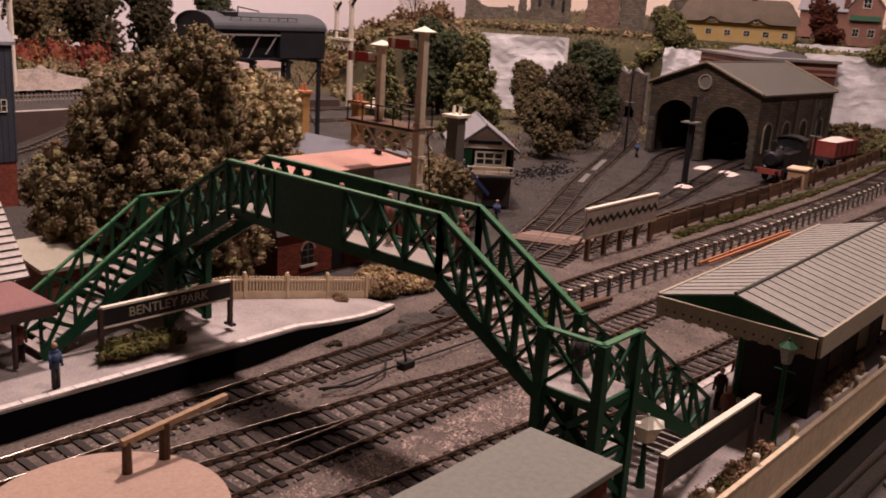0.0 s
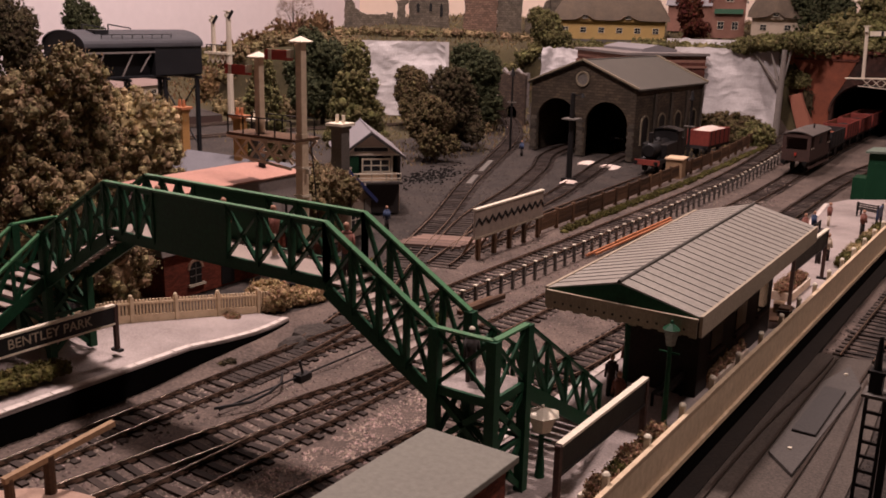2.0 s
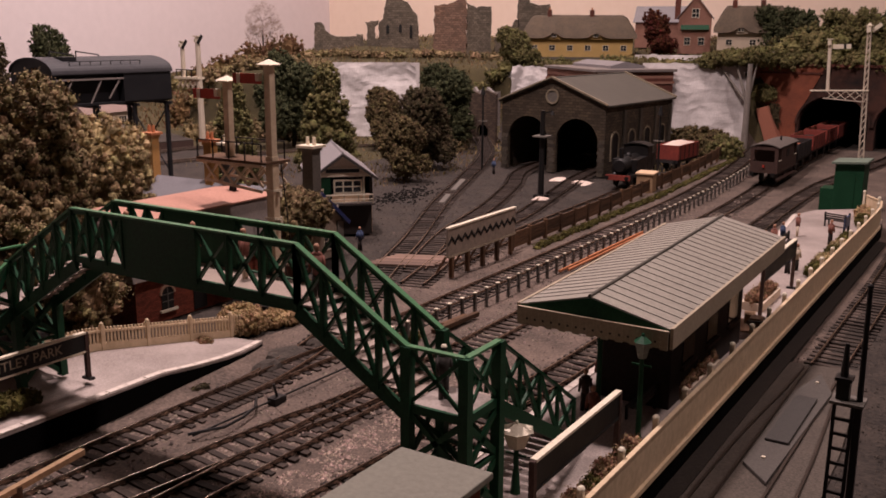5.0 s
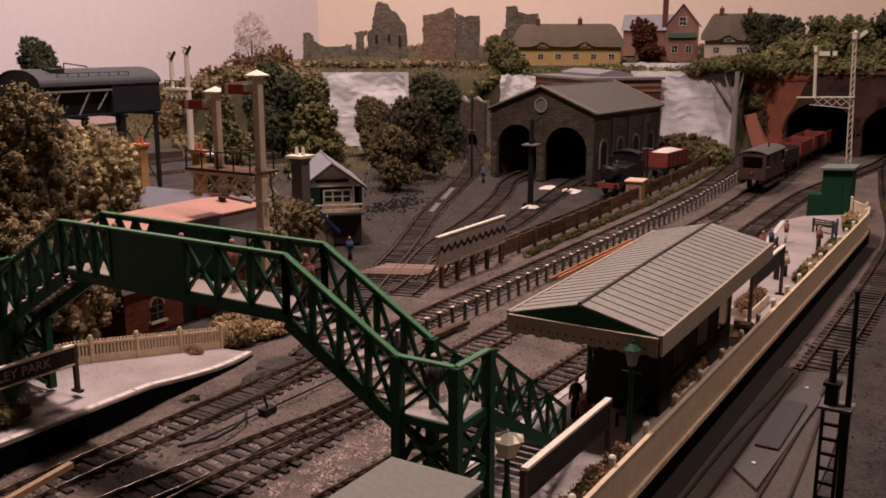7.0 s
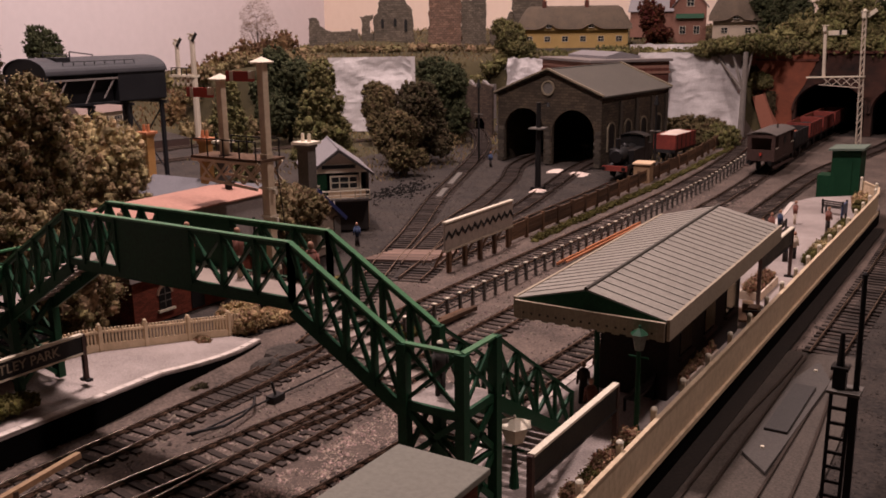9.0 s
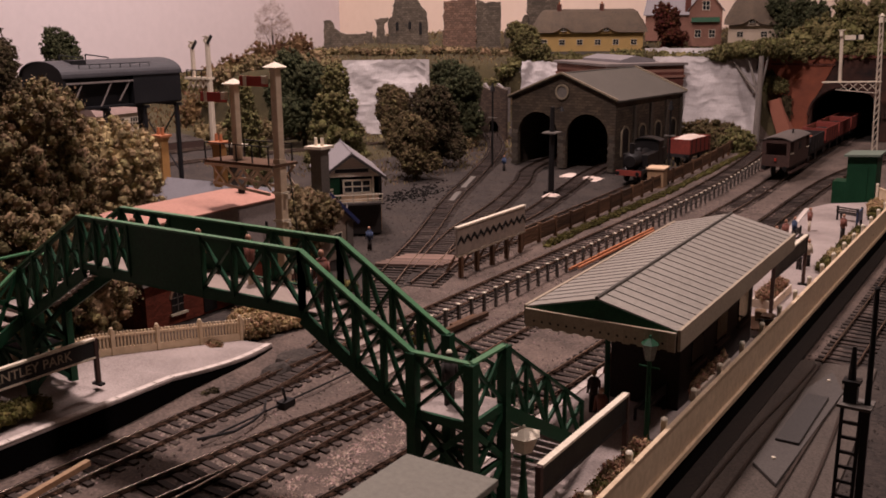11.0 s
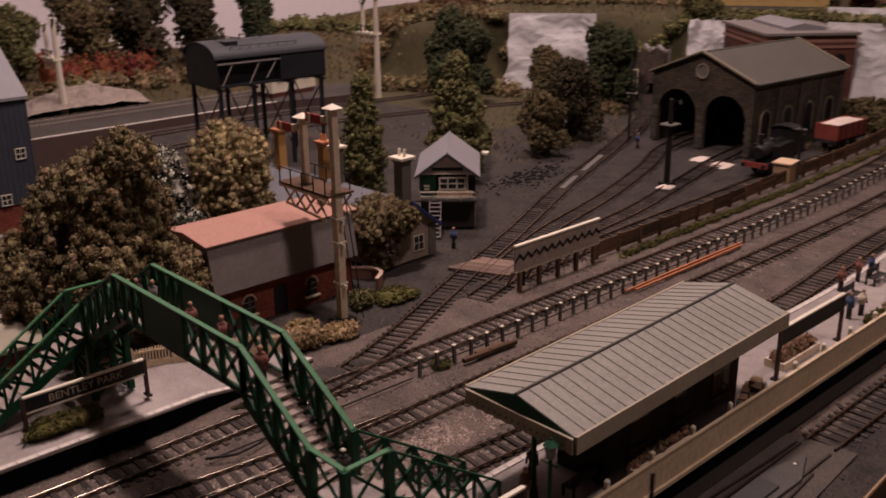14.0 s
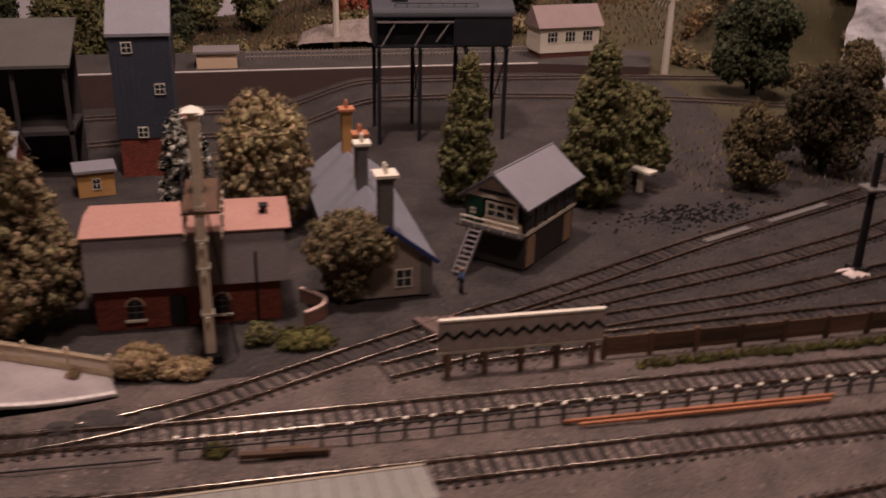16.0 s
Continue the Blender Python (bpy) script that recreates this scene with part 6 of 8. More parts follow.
# ---- goods buildings left of it ----
stage = thing("loading_stage", "dark timber loading stage with grey sloping roof", "loading stage", pose(-0.865, 0.275, -0.034))
part("roof", Shape().prism([(0.035, 0.118), (-0.045, 0.150), (-0.045, 0.153), (0.035, 0.121)], "y", -0.055, 0.055), M_shed_roof, stage, "grey sloping roof")
part("back_wall", Shape().box(-0.040, -0.037, -0.05, 0.05, 0, 0.146), M_boxdark, stage)
part("deck", Shape().box(-0.037, 0.03, -0.05, 0.05, 0.05, 0.054), M_boxdark, stage)
for y in (-0.048, 0.0, 0.048):
    part("post", Shape().box(0.026, 0.030, y - 0.002, y + 0.002, 0, 0.118), M_boxdark, stage)
    part("strut", Shape().beam((0.028, y, 0.095), (0.005, y, 0.13), 0.002), M_boxdark, stage)
goods = thing("goods_office", "red brick goods office with pale slate roof", "house", pose(-0.68, 0.262, -0.004, 0, 0, 0))
gable_house(goods, 0.06, 0.085, 0.045, 0.068, M_brick, M_slate, 0.004)
for y in (-0.02, 0.02):
    window(goods, 0.0303, y, 0.022, 0.011, 0.015, "+x")
weigh = thing("weigh_hut", "small orange brick hut with a pale flat roof", "hut", pose(-0.80, 0.345, -0.033, 0, 0, 12))
part("wall", Shape().box(-0.014, 0.014, -0.017, 0.017, 0, 0.025), M_ochre, weigh)
part("roof", Shape().box(-0.017, 0.017, -0.020, 0.020, 0.025, 0.0275), M_slate, weigh)
window(weigh, 0.0143, 0.0, 0.013, 0.008, 0.011, "+x")

# ---- far platform, its hut, fence and lattice signal ----
fp = thing("platform_3", "distant low platform with a white edge", "platform", kind="structure")
part("wall", Shape().prism([(-1.255, 0.18), (-1.125, 0.18), (-1.13, 0.9), (-1.09, 1.05), (-1.2, 1.1), (-1.255, 0.9)], "z", -0.035, 0.0095), mat("far_platform_wall", (0.085, 0.05, 0.04), (0.05, 0.03, 0.024), 0.9, stain=40), fp)
part("surface", Shape().prism([(-1.255, 0.18), (-1.125, 0.18), (-1.13, 0.9), (-1.09, 1.05), (-1.2, 1.1), (-1.255, 0.9)], "z", 0.0095, 0.0105), M_ash, fp)
part("white_edge", Shape().beam((-1.127, 0.18, 0.0108), (-1.132, 0.9, 0.0108), 0.004, 0.0012), M_white_edge, fp, "white edge line")
pf = thing("paling_fence", "pale paling fence along the distant platform", "fence", group="fences")
pal = Shape().box(-0.0006, 0.0006, -0.0009, 0.0009, 0, 0.013).mesh("pale", M_grey_card)
for k in range(80):
    o = part("pale", pal, M_grey_card, pf)
    o.matrix_basis = pose(-1.2, 0.5 + 0.0056 * k, 0.0105)
part("rail", Shape().beam((-1.2, 0.5, 0.0205), (-1.2, 0.945, 0.0205), 0.001).beam((-1.2, 0.5, 0.0145), (-1.2, 0.945, 0.0145), 0.001), M_valance, pf)
bh = thing("waiting_hut", "cream waiting hut with brown base on the distant platform", "hut", pose(-1.165, 0.462, 0.0105, 0, 0, 0))
part("wall", Shape().box(-0.018, 0.018, -0.026, 0.026, 0, 0.02), M_sheet, bh)
part("roof", Shape().box(-0.022, 0.022, -0.030, 0.030, 0.02, 0.023), M_grey_card, bh)
wb = thing("distant_signal_box", "distant signal box, white upper storey on brick", "signal box", pose(-1.19, 0.955, 0.0, 0, 0, 8))
part("brick_base", Shape().box(-0.022, 0.022, -0.045, 0.045, 0, 0.018), M_brick_dark, wb)
part("upper_wall", Shape().box(-0.023, 0.023, -0.047, 0.047, 0.018, 0.055), M_ivory, wb, "white boarded upper storey")
for k in range(3):
    window(wb, 0.0232, -0.028 + 0.028 * k, 0.040, 0.017, 0.016, "+x", M_ivory, (3, 2))
part("roof", Shape().prism([(-0.028, 0.054), (0.028, 0.054), (0, 0.082)], "y", -0.052, 0.052), mat("faded_tiles", (0.3, 0.215, 0.19), (0.21, 0.15, 0.13), 0.85), wb, "faded brown tiled roof")


M_pale_post = mat("pale_post_paint", (0.70, 0.61, 0.49), (0.50, 0.42, 0.33), 0.45)


def plain_signal(x, y, z0, h, label, dx, dz, dh):
    """A plain tapered post with a bracketed landing and a shorter second post."""
    t = thing("post_signal", label, "signal", Matrix.Translation((x, y, z0)), group="signals")
    part("post", Shape().cyl((0, 0, -0.004), (0, 0, h), 0.0054, 0.0036, 8), M_pale_post, t, "pale tapered post")
    part("cap", Shape().box(-0.005, 0.005, -0.005, 0.005, h, h + 0.0016), M_ivory, t)
    part("landing", Shape().box(dx - 0.014, 0.004, -0.007, 0.007, dz, dz + 0.0034), M_ivory, t, "white landing")
    for k in range(4):
        xa, xb = (dx - 0.010) * k / 4, (dx - 0.010) * (k + 1) / 4
        part("bracket_brace", Shape().beam((xa, -0.004, dz), (xb, -0.004, dz - 0.014), 0.0018), M_pale_post, t)
        part("bracket_brace", Shape().beam((xb, -0.003, dz), (xa, -0.002, dz - 0.014), 0.0018), M_pale_post, t)
        part("stanchion", Shape().beam((xb, -0.0055, dz), (xb, -0.0055, dz + 0.014), 0.0013), M_iron, t)
    part("landing_rail", Shape().beam((dx - 0.010, -0.0055, dz + 0.014), (0, -0.0055, dz + 0.014), 0.0013), M_iron, t)
    part("doll_post", Shape().cyl((dx, 0, dz), (dx, 0, dz + dh), 0.0036, 0.0032, 8), M_pale_post, t)
    part("doll_cap", Shape().box(dx - 0.004, dx + 0.004, -0.004, 0.004, dz + dh, dz + dh + 0.0014), M_ivory, t)
    for xx, zz in ((0, h), (dx, dz + dh)):
        part("semaphore_arm", Shape().beam((xx + 0.003, -0.003, zz - 0.010), (xx + 0.013, -0.003, zz + 0.002), 0.001, 0.005), M_iron, t, "dark raised semaphore arm")
        part("lamp", Shape().box(xx - 0.002, xx + 0.002, -0.006, -0.002, zz - 0.008, zz - 0.003), M_ivory, t)
    return t


def lattice_signal(x, y, z0, h, label, dolls, arms_white=True):
    t = thing("lattice_signal", label, "signal", pose(x, y, z0, 0, -2, 0), group="signals")
    w = 0.0030
    s = Shape()
    for a in (-1, 1):
        for b in (-1, 1):
            s.beam((a * w, b * w, -0.003), (a * w * 0.6, b * w * 0.6, h), 0.0009)
    part("post", s, M_pale_post, t, "pale lattice post")
    br = Shape()
    n = int(h / 0.009)
    for k in range(n):
        f0, f1 = 1 - 0.4 * k / n, 1 - 0.4 * (k + 1) / n
        za, zb = h * k / n, h * (k + 1) / n
        for b in (-1, 1):
            br.beam((-w * f0, b * w * f0, za), (w * f1, b * w * f1, zb), 0.0008).beam((b * w * f0, -w * f0, za), (b * w * f1, w * f1, zb), 0.0008)
    part("lattice", br, M_pale_post, t)
    part("cap", Shape().box(-0.0045, 0.0045, -0.0045, 0.0045, h, h + 0.001).cyl((0, 0, h + 0.001), (0, 0, h + 0.004), 0.003, 0.0006, 8), M_ivory, t)
    part("lamp", Shape().box(-0.0025, 0.0025, -0.0065, -0.0025, h - 0.008, h - 0.001), M_ivory, t)
    for dx, dz, dh in dolls:
        part("bracket_landing", Shape().box(min(dx, 0) - 0.022, max(dx, 0) + 0.004, -0.005, 0.005, dz, dz + 0.0014), M_ivory, t)
        part("bracket_beam", Shape().beam((dx * 1.1, -0.004, dz - 0.009), (0, -0.004, dz - 0.014), 0.001), M_pale_post, t)
        for k in range(4):
            xa, xb = dx * k / 4, dx * (k + 1) / 4
            part("bracket_brace", Shape().beam((xa, -0.004, dz), (xb, -0.004, dz - 0.010), 0.0009), M_pale_post, t)
            part("bracket_brace", Shape().beam((xb, -0.003, dz), (xa, -0.003, dz - 0.011), 0.0009), M_pale_post, t)
        d = part("doll_post", Shape().beam((dx, 0, dz), (dx, 0, dz + dh), 0.0038), M_pale_post, t)
        part("doll_cap", Shape().box(dx - 0.004, dx + 0.004, -0.004, 0.004, dz + dh, dz + dh + 0.001).box(dx - 0.002, dx + 0.002, -0.006, -0.002, dz + dh - 0.007, dz + dh - 0.001), M_ivory, d)
        arm = part("semaphore_arm", Shape().box(dx + 0.003, dx + 0.026, 0.0025, 0.0032, dz + dh - 0.0125, dz + dh - 0.0065), M_ivory if arms_white else M_iron, t, "white backed semaphore arm" if arms_white else "dark semaphore arm")
        part("stripe", Shape().box(dx + 0.017, dx + 0.020, 0.0018, 0.0025, dz + dh - 0.0125, dz + dh - 0.0065), M_black, arm)
    arm = part("semaphore_arm", Shape().beam((0.003, 0.003, h - 0.006), (0.014, 0.003, h + 0.002), 0.0007, 0.005), M_ivory if arms_white else M_iron, t)
    return t


lattice_signal(-0.1950, 1.40, 0.010, 0.174, "cream lattice bracket signal before the tunnel", [(-0.0475, 0.090, 0.068)])
plain_signal(-1.10, 1.078, -0.002, 0.166, "distant pale post signal beside the grass bank", -0.034, 0.102, 0.056)
plain_signal(-1.30, 0.636, 0.0, 0.145, "distant pale post signal behind the far platform", -0.034, 0.085, 0.05)

# ---- tunnel under the hill ----
TY = 1.5
M_portal = mat("portal_brick", (0.34, 0.105, 0.056), (0.14, 0.045, 0.028), 0.9, grain=1300, stain=28, wear=0.55)
M_pink = mat("pink_slope", (0.42, 0.17, 0.11), (0.32, 0.12, 0.08), 0.85)
portal = thing("tunnel_portal", "red brick tunnel portal with two arched bores", "tunnel", kind="structure")
A1, A2, AR, ASP, AH = -0.253, -0.148, 0.0475, 0.044, 0.041
base_z = 0.008


def bore(cx):
    return [(cx + AR, base_z - 0.01)] + [(cx + AR * math.cos(math.pi * k / 14), ASP + AH * math.sin(math.pi * k / 14)) for k in range(15)] + [(cx - AR, base_z - 0.01)]


# Near-black brick for the face around the bores and the arch rings.
M_portal_dark = mat("dark_portal_brick", (0.085, 0.036, 0.025), (0.012, 0.009, 0.008), 0.95, grain=1300, stain=34, wear=0.75)
part("face", Shape().prism([(-0.33, base_z - 0.01), (-0.33, 0.127), (0.25, 0.127), (0.25, base_z - 0.01)] + bore(A2) + bore(A1), "y", TY, TY + 0.012), M_portal_dark, portal, "near-black brick tunnel face")
part("face", Shape().prism([(-0.378, base_z - 0.01), (-0.378, 0.127), (-0.270, 0.127), (-0.278, 0.108), (-0.290, 0.082), (-0.3015, 0.060), (-0.3045, 0.040), (-0.3045, base_z - 0.01)], "y", TY - 0.0012, TY + 0.0005), M_portal, portal, "red brick side of the tunnel face")
part("pier_cap", Shape().box(-0.377, -0.361, TY - 0.006, TY + 0.008, 0.120, 0.131).prism([(-0.379, 0.131), (-0.359, 0.131), (-0.369, 0.137)], "y", TY - 0.008, TY + 0.010), M_portal, portal, "stepped brick pier cap")
part("parapet", Shape().box(-0.361, 0.25, TY - 0.003, TY + 0.013, 0.1272, 0.131).box(-0.361, -0.272, TY - 0.0028, TY, 0.116, 0.119), M_brick_dark, portal)
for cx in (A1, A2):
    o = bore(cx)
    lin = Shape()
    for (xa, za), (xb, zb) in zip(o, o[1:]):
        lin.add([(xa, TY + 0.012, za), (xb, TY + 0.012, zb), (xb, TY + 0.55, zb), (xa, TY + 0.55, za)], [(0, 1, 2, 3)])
    part("lining", lin, M_black, portal, "black tunnel lining")
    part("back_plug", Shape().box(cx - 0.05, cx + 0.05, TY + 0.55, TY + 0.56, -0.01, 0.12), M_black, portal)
    rg = Shape()
    for k in range(14):
        a, b = math.pi * k / 14, math.pi * (k + 1) / 14
        m_, h_ = AR + 0.0035, AH + 0.0035
        rg.beam((cx + m_ * math.cos(a), TY - 0.0006, ASP + h_ * math.sin(a)), (cx + m_ * math.cos(b), TY - 0.0006, ASP + h_ * math.sin(b)), 0.003, 0.007, up=(0, 1, 0))
    part("arch_ring", rg, M_portal_dark, portal, "near-black brick arch ring")
part("sloping_buttress", Shape().prism([(-0.3585, 0.064), (-0.3425, 0.069), (-0.3185, 0.012), (-0.337, 0.002)], "y", TY - 0.022, TY - 0.001), M_pink, portal, "pale pink sloping buttress", bevel=0.0005)
part("brick_pier", Shape().box(-0.377, -0.362, TY - 0.004, TY - 0.001, -0.01, 0.120), M_portal, portal)

hill = Shape()
n1, n2 = 40, 30
for j in range(n2 + 1):
    for i in range(n1 + 1):
        x, y = -0.40 + 1.02 * i / n1, TY + 0.008 + (2.2 - TY - 0.008) * j / n2
        hill.v.append((x, y, 0.1285 + 0.035 * smooth_step(TY, TY + 0.35, y) + 0.006 * noise.noise((x * 9, y * 9, 0))))
for j in range(n2):
    for i in range(n1):
        a = j * (n1 + 1) + i
        hill.f.append((a, a + 1, a + n1 + 2, a + n1 + 1))
solo("tunnel_hill", hill, M_grass, "olive grass hilltop over the tunnel", "hill", kind="structure", smooth=True)

# ---- white rock faces of the cutting ----


def rock(x, y, w, z0, z1, face, seed, label="white-grey plaster rock face of the cutting"):
    """A rough slab, w wide, leaning back, that faces the direction face (degrees, 0 = -y)."""
    s = Shape()
    n, m = 46, 32
    for j in range(m + 1):
        for i in range(n + 1):
            u, v = i / n - 0.5, j / m
            d = 0.006 * noise.noise((u * 4 + seed, v * 3, seed)) + 0.0011 * noise.noise((u * 9, v * 14 + seed, 3)) + 0.0022 * max(0.0, noise.noise((u * 5 + v * 3, v * 16, seed)) - 0.25) + 0.00025 * noise.noise((u * 60, v * 40, seed))
            ww = w * (1 - 0.12 * v + 0.1 * noise.noise((v * 4, seed, 0)))
            s.v.append((u * ww, -d + 0.02 * v, z0 + (z1 - z0) * (v + 0.07 * noise.noise((u * 7, seed, 2)) * v)))
    for j in range(m):
        for i in range(n):
            a = j * (n + 1) + i
            s.f.append((a, a + 1, a + n + 2, a + n + 1))
    s.add([(-w / 2, 0.05, z0), (w / 2, 0.05, z0), (w / 2, 0.06, z1), (-w / 2, 0.06, z1)], [(3, 2, 1, 0)])
    return solo("rock_face", s, M_rock, label, "rock", pose(x, y, 0, 0, 0, face), group="rock faces")


rock(-0.945, 1.325, 0.15, 0.0, 0.121, 36, 1)
rock(-0.435, 1.425, 0.16, 0.0, 0.128, 18, 2)
rock(-0.715, 1.452, 0.08, 0.02, 0.118, 30, 3)
rock(-0.50, 1.57, 0.16, 0.07, 0.137, 22, 5)

def bank_slab(x, y, w, d, h, face, seed):
    """A low weathered heap of grey-brown plaster rock with a broken ledge."""
    s = Shape()
    n, m = 34, 14
    for j in range(m + 1):
        for i in range(n + 1):
            u, v = i / n - 0.5, j / m
            top = math.sin(math.pi * (u + 0.5)) ** 0.5 * (0.25 + 0.75 * smooth_step(0.0, 0.55, v)) * (1 - smooth_step(0.8, 1.0, v))
            step = 0.25 * round(3 * noise.noise((u * 6, v * 5, seed)))
            s.v.append((u * w, (v - 0.5) * d, -0.004 + h * top * (0.8 + step * 0.5) + 0.0016 * noise.noise((u * 40, v * 30, seed))))
    for j in range(m):
        for i in range(n):
            a = j * (n + 1) + i
            s.f.append((a, a + 1, a + n + 2, a + n + 1))
    return solo("bank_rock", s, mat("bank_stone", (0.34, 0.27, 0.225), (0.15, 0.115, 0.095), 0.95, grain=380, stain=60, bump=0.5, wear=0.5), "low grey-brown rock ledge on the grass bank", "rock", pose(x, y, ground_z(x, y), 0, 0, face), group="rock faces")


bank_slab(-1.315, 0.675, 0.19, 0.07, 0.034, 84, 4)

# ---- low brick building behind the shed ----
lb = thing("brick_warehouse", "flat-roofed red brick warehouse behind the shed", "warehouse", pose(-0.5767, 1.430, 0.0, 0, 0, 48.9))
WW, WD = 0.0625, 0.0925
part("wall", Shape().box(-WW, WW, -WD, WD, 0, 0.108), M_brick_dark, lb, "sooty red brick walls", bevel=0.0005)
part("string_course", Shape().box(-WW - 0.0015, WW + 0.0015, -WD - 0.0015, WD + 0.0015, 0.100, 0.1035), M_pinkbrick, lb, "pale string course")
part("parapet", Shape().box(-WW, WW, -WD, WD, 0.108, 0.1175), M_pinkbrick, lb, "pale brick parapet")
part("cornice", Shape().box(-WW - 0.004, WW + 0.004, -WD - 0.004, WD + 0.004, 0.1175, 0.1215), M_grey_card, lb, "weathered pale cornice", bevel=0.0004)
part("roof_light", Shape().prism([(-0.026, 0.1215), (0.030, 0.1215), (0.030, 0.1255), (-0.002, 0.1315), (-0.026, 0.1255)], "y", -WD + 0.028, WD - 0.02), M_slate, lb, "grey roof light")
for k in range(4):
    for face in (0, 1):
        y = -0.066 + 0.044 * k if face else -0.042 + 0.028 * k
        ol = [(y + 0.0085 * math.cos(a), 0.084 + 0.0085 * math.sin(a)) for a in (math.pi * q / 8 for q in range(9))] + [(y - 0.0085, 0.055), (y + 0.0085, 0.055)]
        if face:
            part("window", Shape().prism(ol, "x", -WW - 0.0006, -WW - 0.0001), M_black, lb, "dark arched window")
        else:
            part("window", Shape().prism(ol, "y", -WD - 0.0006, -WD - 0.0001), M_black, lb, "dark arched window")

# ---- castle ruins and cottages on the hill ----


def crumbled(outline, seed, step=0.006, amount=0.0016):
    """Breaks the straight edges of an outline into small uneven stones."""
    q = random.Random(seed)
    out = []
    for (xa, za), (xb, zb) in zip(outline, outline[1:] + outline[:1]):
        n = max(1, int(math.hypot(xb - xa, zb - za) / step)) if max(za, zb) > 0.16 else 1
        for k in range(n):
            t = k / n
            j = amount if k else amount * 0.4
            out.append((xa + (xb - xa) * t + q.uniform(-j, j), za + (zb - za) * t + q.uniform(-j, j)))
    return out


def ruin(x, y, pieces, label, face=32):
    t = thing("castle_ruin", label, "castle ruin", pose(x, y, 0, 0, 0, face), group="castle ruins")
    for k, (outline, depth, material, look_of) in enumerate(pieces):
        part("wall", Shape().prism(crumbled(outline, k + int(abs(x) * 100)), "y", -depth / 2, depth / 2), material, t, look_of, bevel=0.0005)
    return t


castle = ruin(-1.12, 1.55, [
    ([(0.014, 0.11), (0.015, 0.191), (0.023, 0.197), (0.030, 0.239), (0.035, 0.248), (0.054, 0.244), (0.062, 0.231), (0.070, 0.229), (0.089, 0.202), (0.095, 0.11)], 0.018, M_ruin, "tall broken gable wall"),
    ([(-0.011, 0.11), (-0.008, 0.184), (-0.012, 0.191), (0.0135, 0.194), (0.0135, 0.186), (0.007, 0.182), (0.007, 0.160), (0.0135, 0.158), (0.0135, 0.11)], 0.012, M_ruin, "broken window pillar"),
    ([(-0.113, 0.11), (-0.111, 0.188), (-0.098, 0.190), (-0.090, 0.175), (-0.073, 0.164), (-0.029, 0.164), (-0.029, 0.169), (-0.0165, 0.167), (-0.012, 0.11)], 0.012, M_ruin, "low broken wall")],
    "grey ruined abbey gable with pointed windows on the hill")
for cx, cz, h in ((0.032, 0.178, 0.009), (0.0565, 0.1795, 0.008), (0.077, 0.174, 0.013)):
    part("lancet_window", Shape().prism([(cx - 0.0028, cz - h), (cx + 0.0028, cz - h), (cx + 0.0028, cz + h * 0.5), (cx, cz + h), (cx - 0.0028, cz + h * 0.5)], "y", -0.0100, -0.0092), M_black, castle, "dark lancet opening")
ruin(-0.993, 1.632, [
    ([(-0.037, 0.11), (-0.030, 0.164), (-0.029, 0.223), (-0.004, 0.224), (0.018, 0.235), (0.029, 0.237), (0.0335, 0.228), (0.0335, 0.11)], 0.05, M_ruin_red, "reddish overgrown wall"),
    ([(0.034, 0.11), (0.034, 0.227), (0.051, 0.218), (0.058, 0.221), (0.080, 0.221), (0.081, 0.11)], 0.05, M_ruin, "grey stone wall")],
    "square castle keep, half reddish and half grey, with worn top")
ruin(-0.875, 1.705, [
    ([(-0.054, 0.11), (-0.049, 0.164), (-0.027, 0.170), (-0.011, 0.197), (-0.0065, 0.197), (-0.0065, 0.11)], 0.012, M_ruin, "sloping broken wall"),
    ([(-0.006, 0.11), (-0.006, 0.239), (0.014, 0.239), (0.016, 0.229), (0.033, 0.224), (0.054, 0.226), (0.056, 0.11)], 0.03, M_ruin, "grey tower wall")],
    "grey ruined castle tower on the hill")


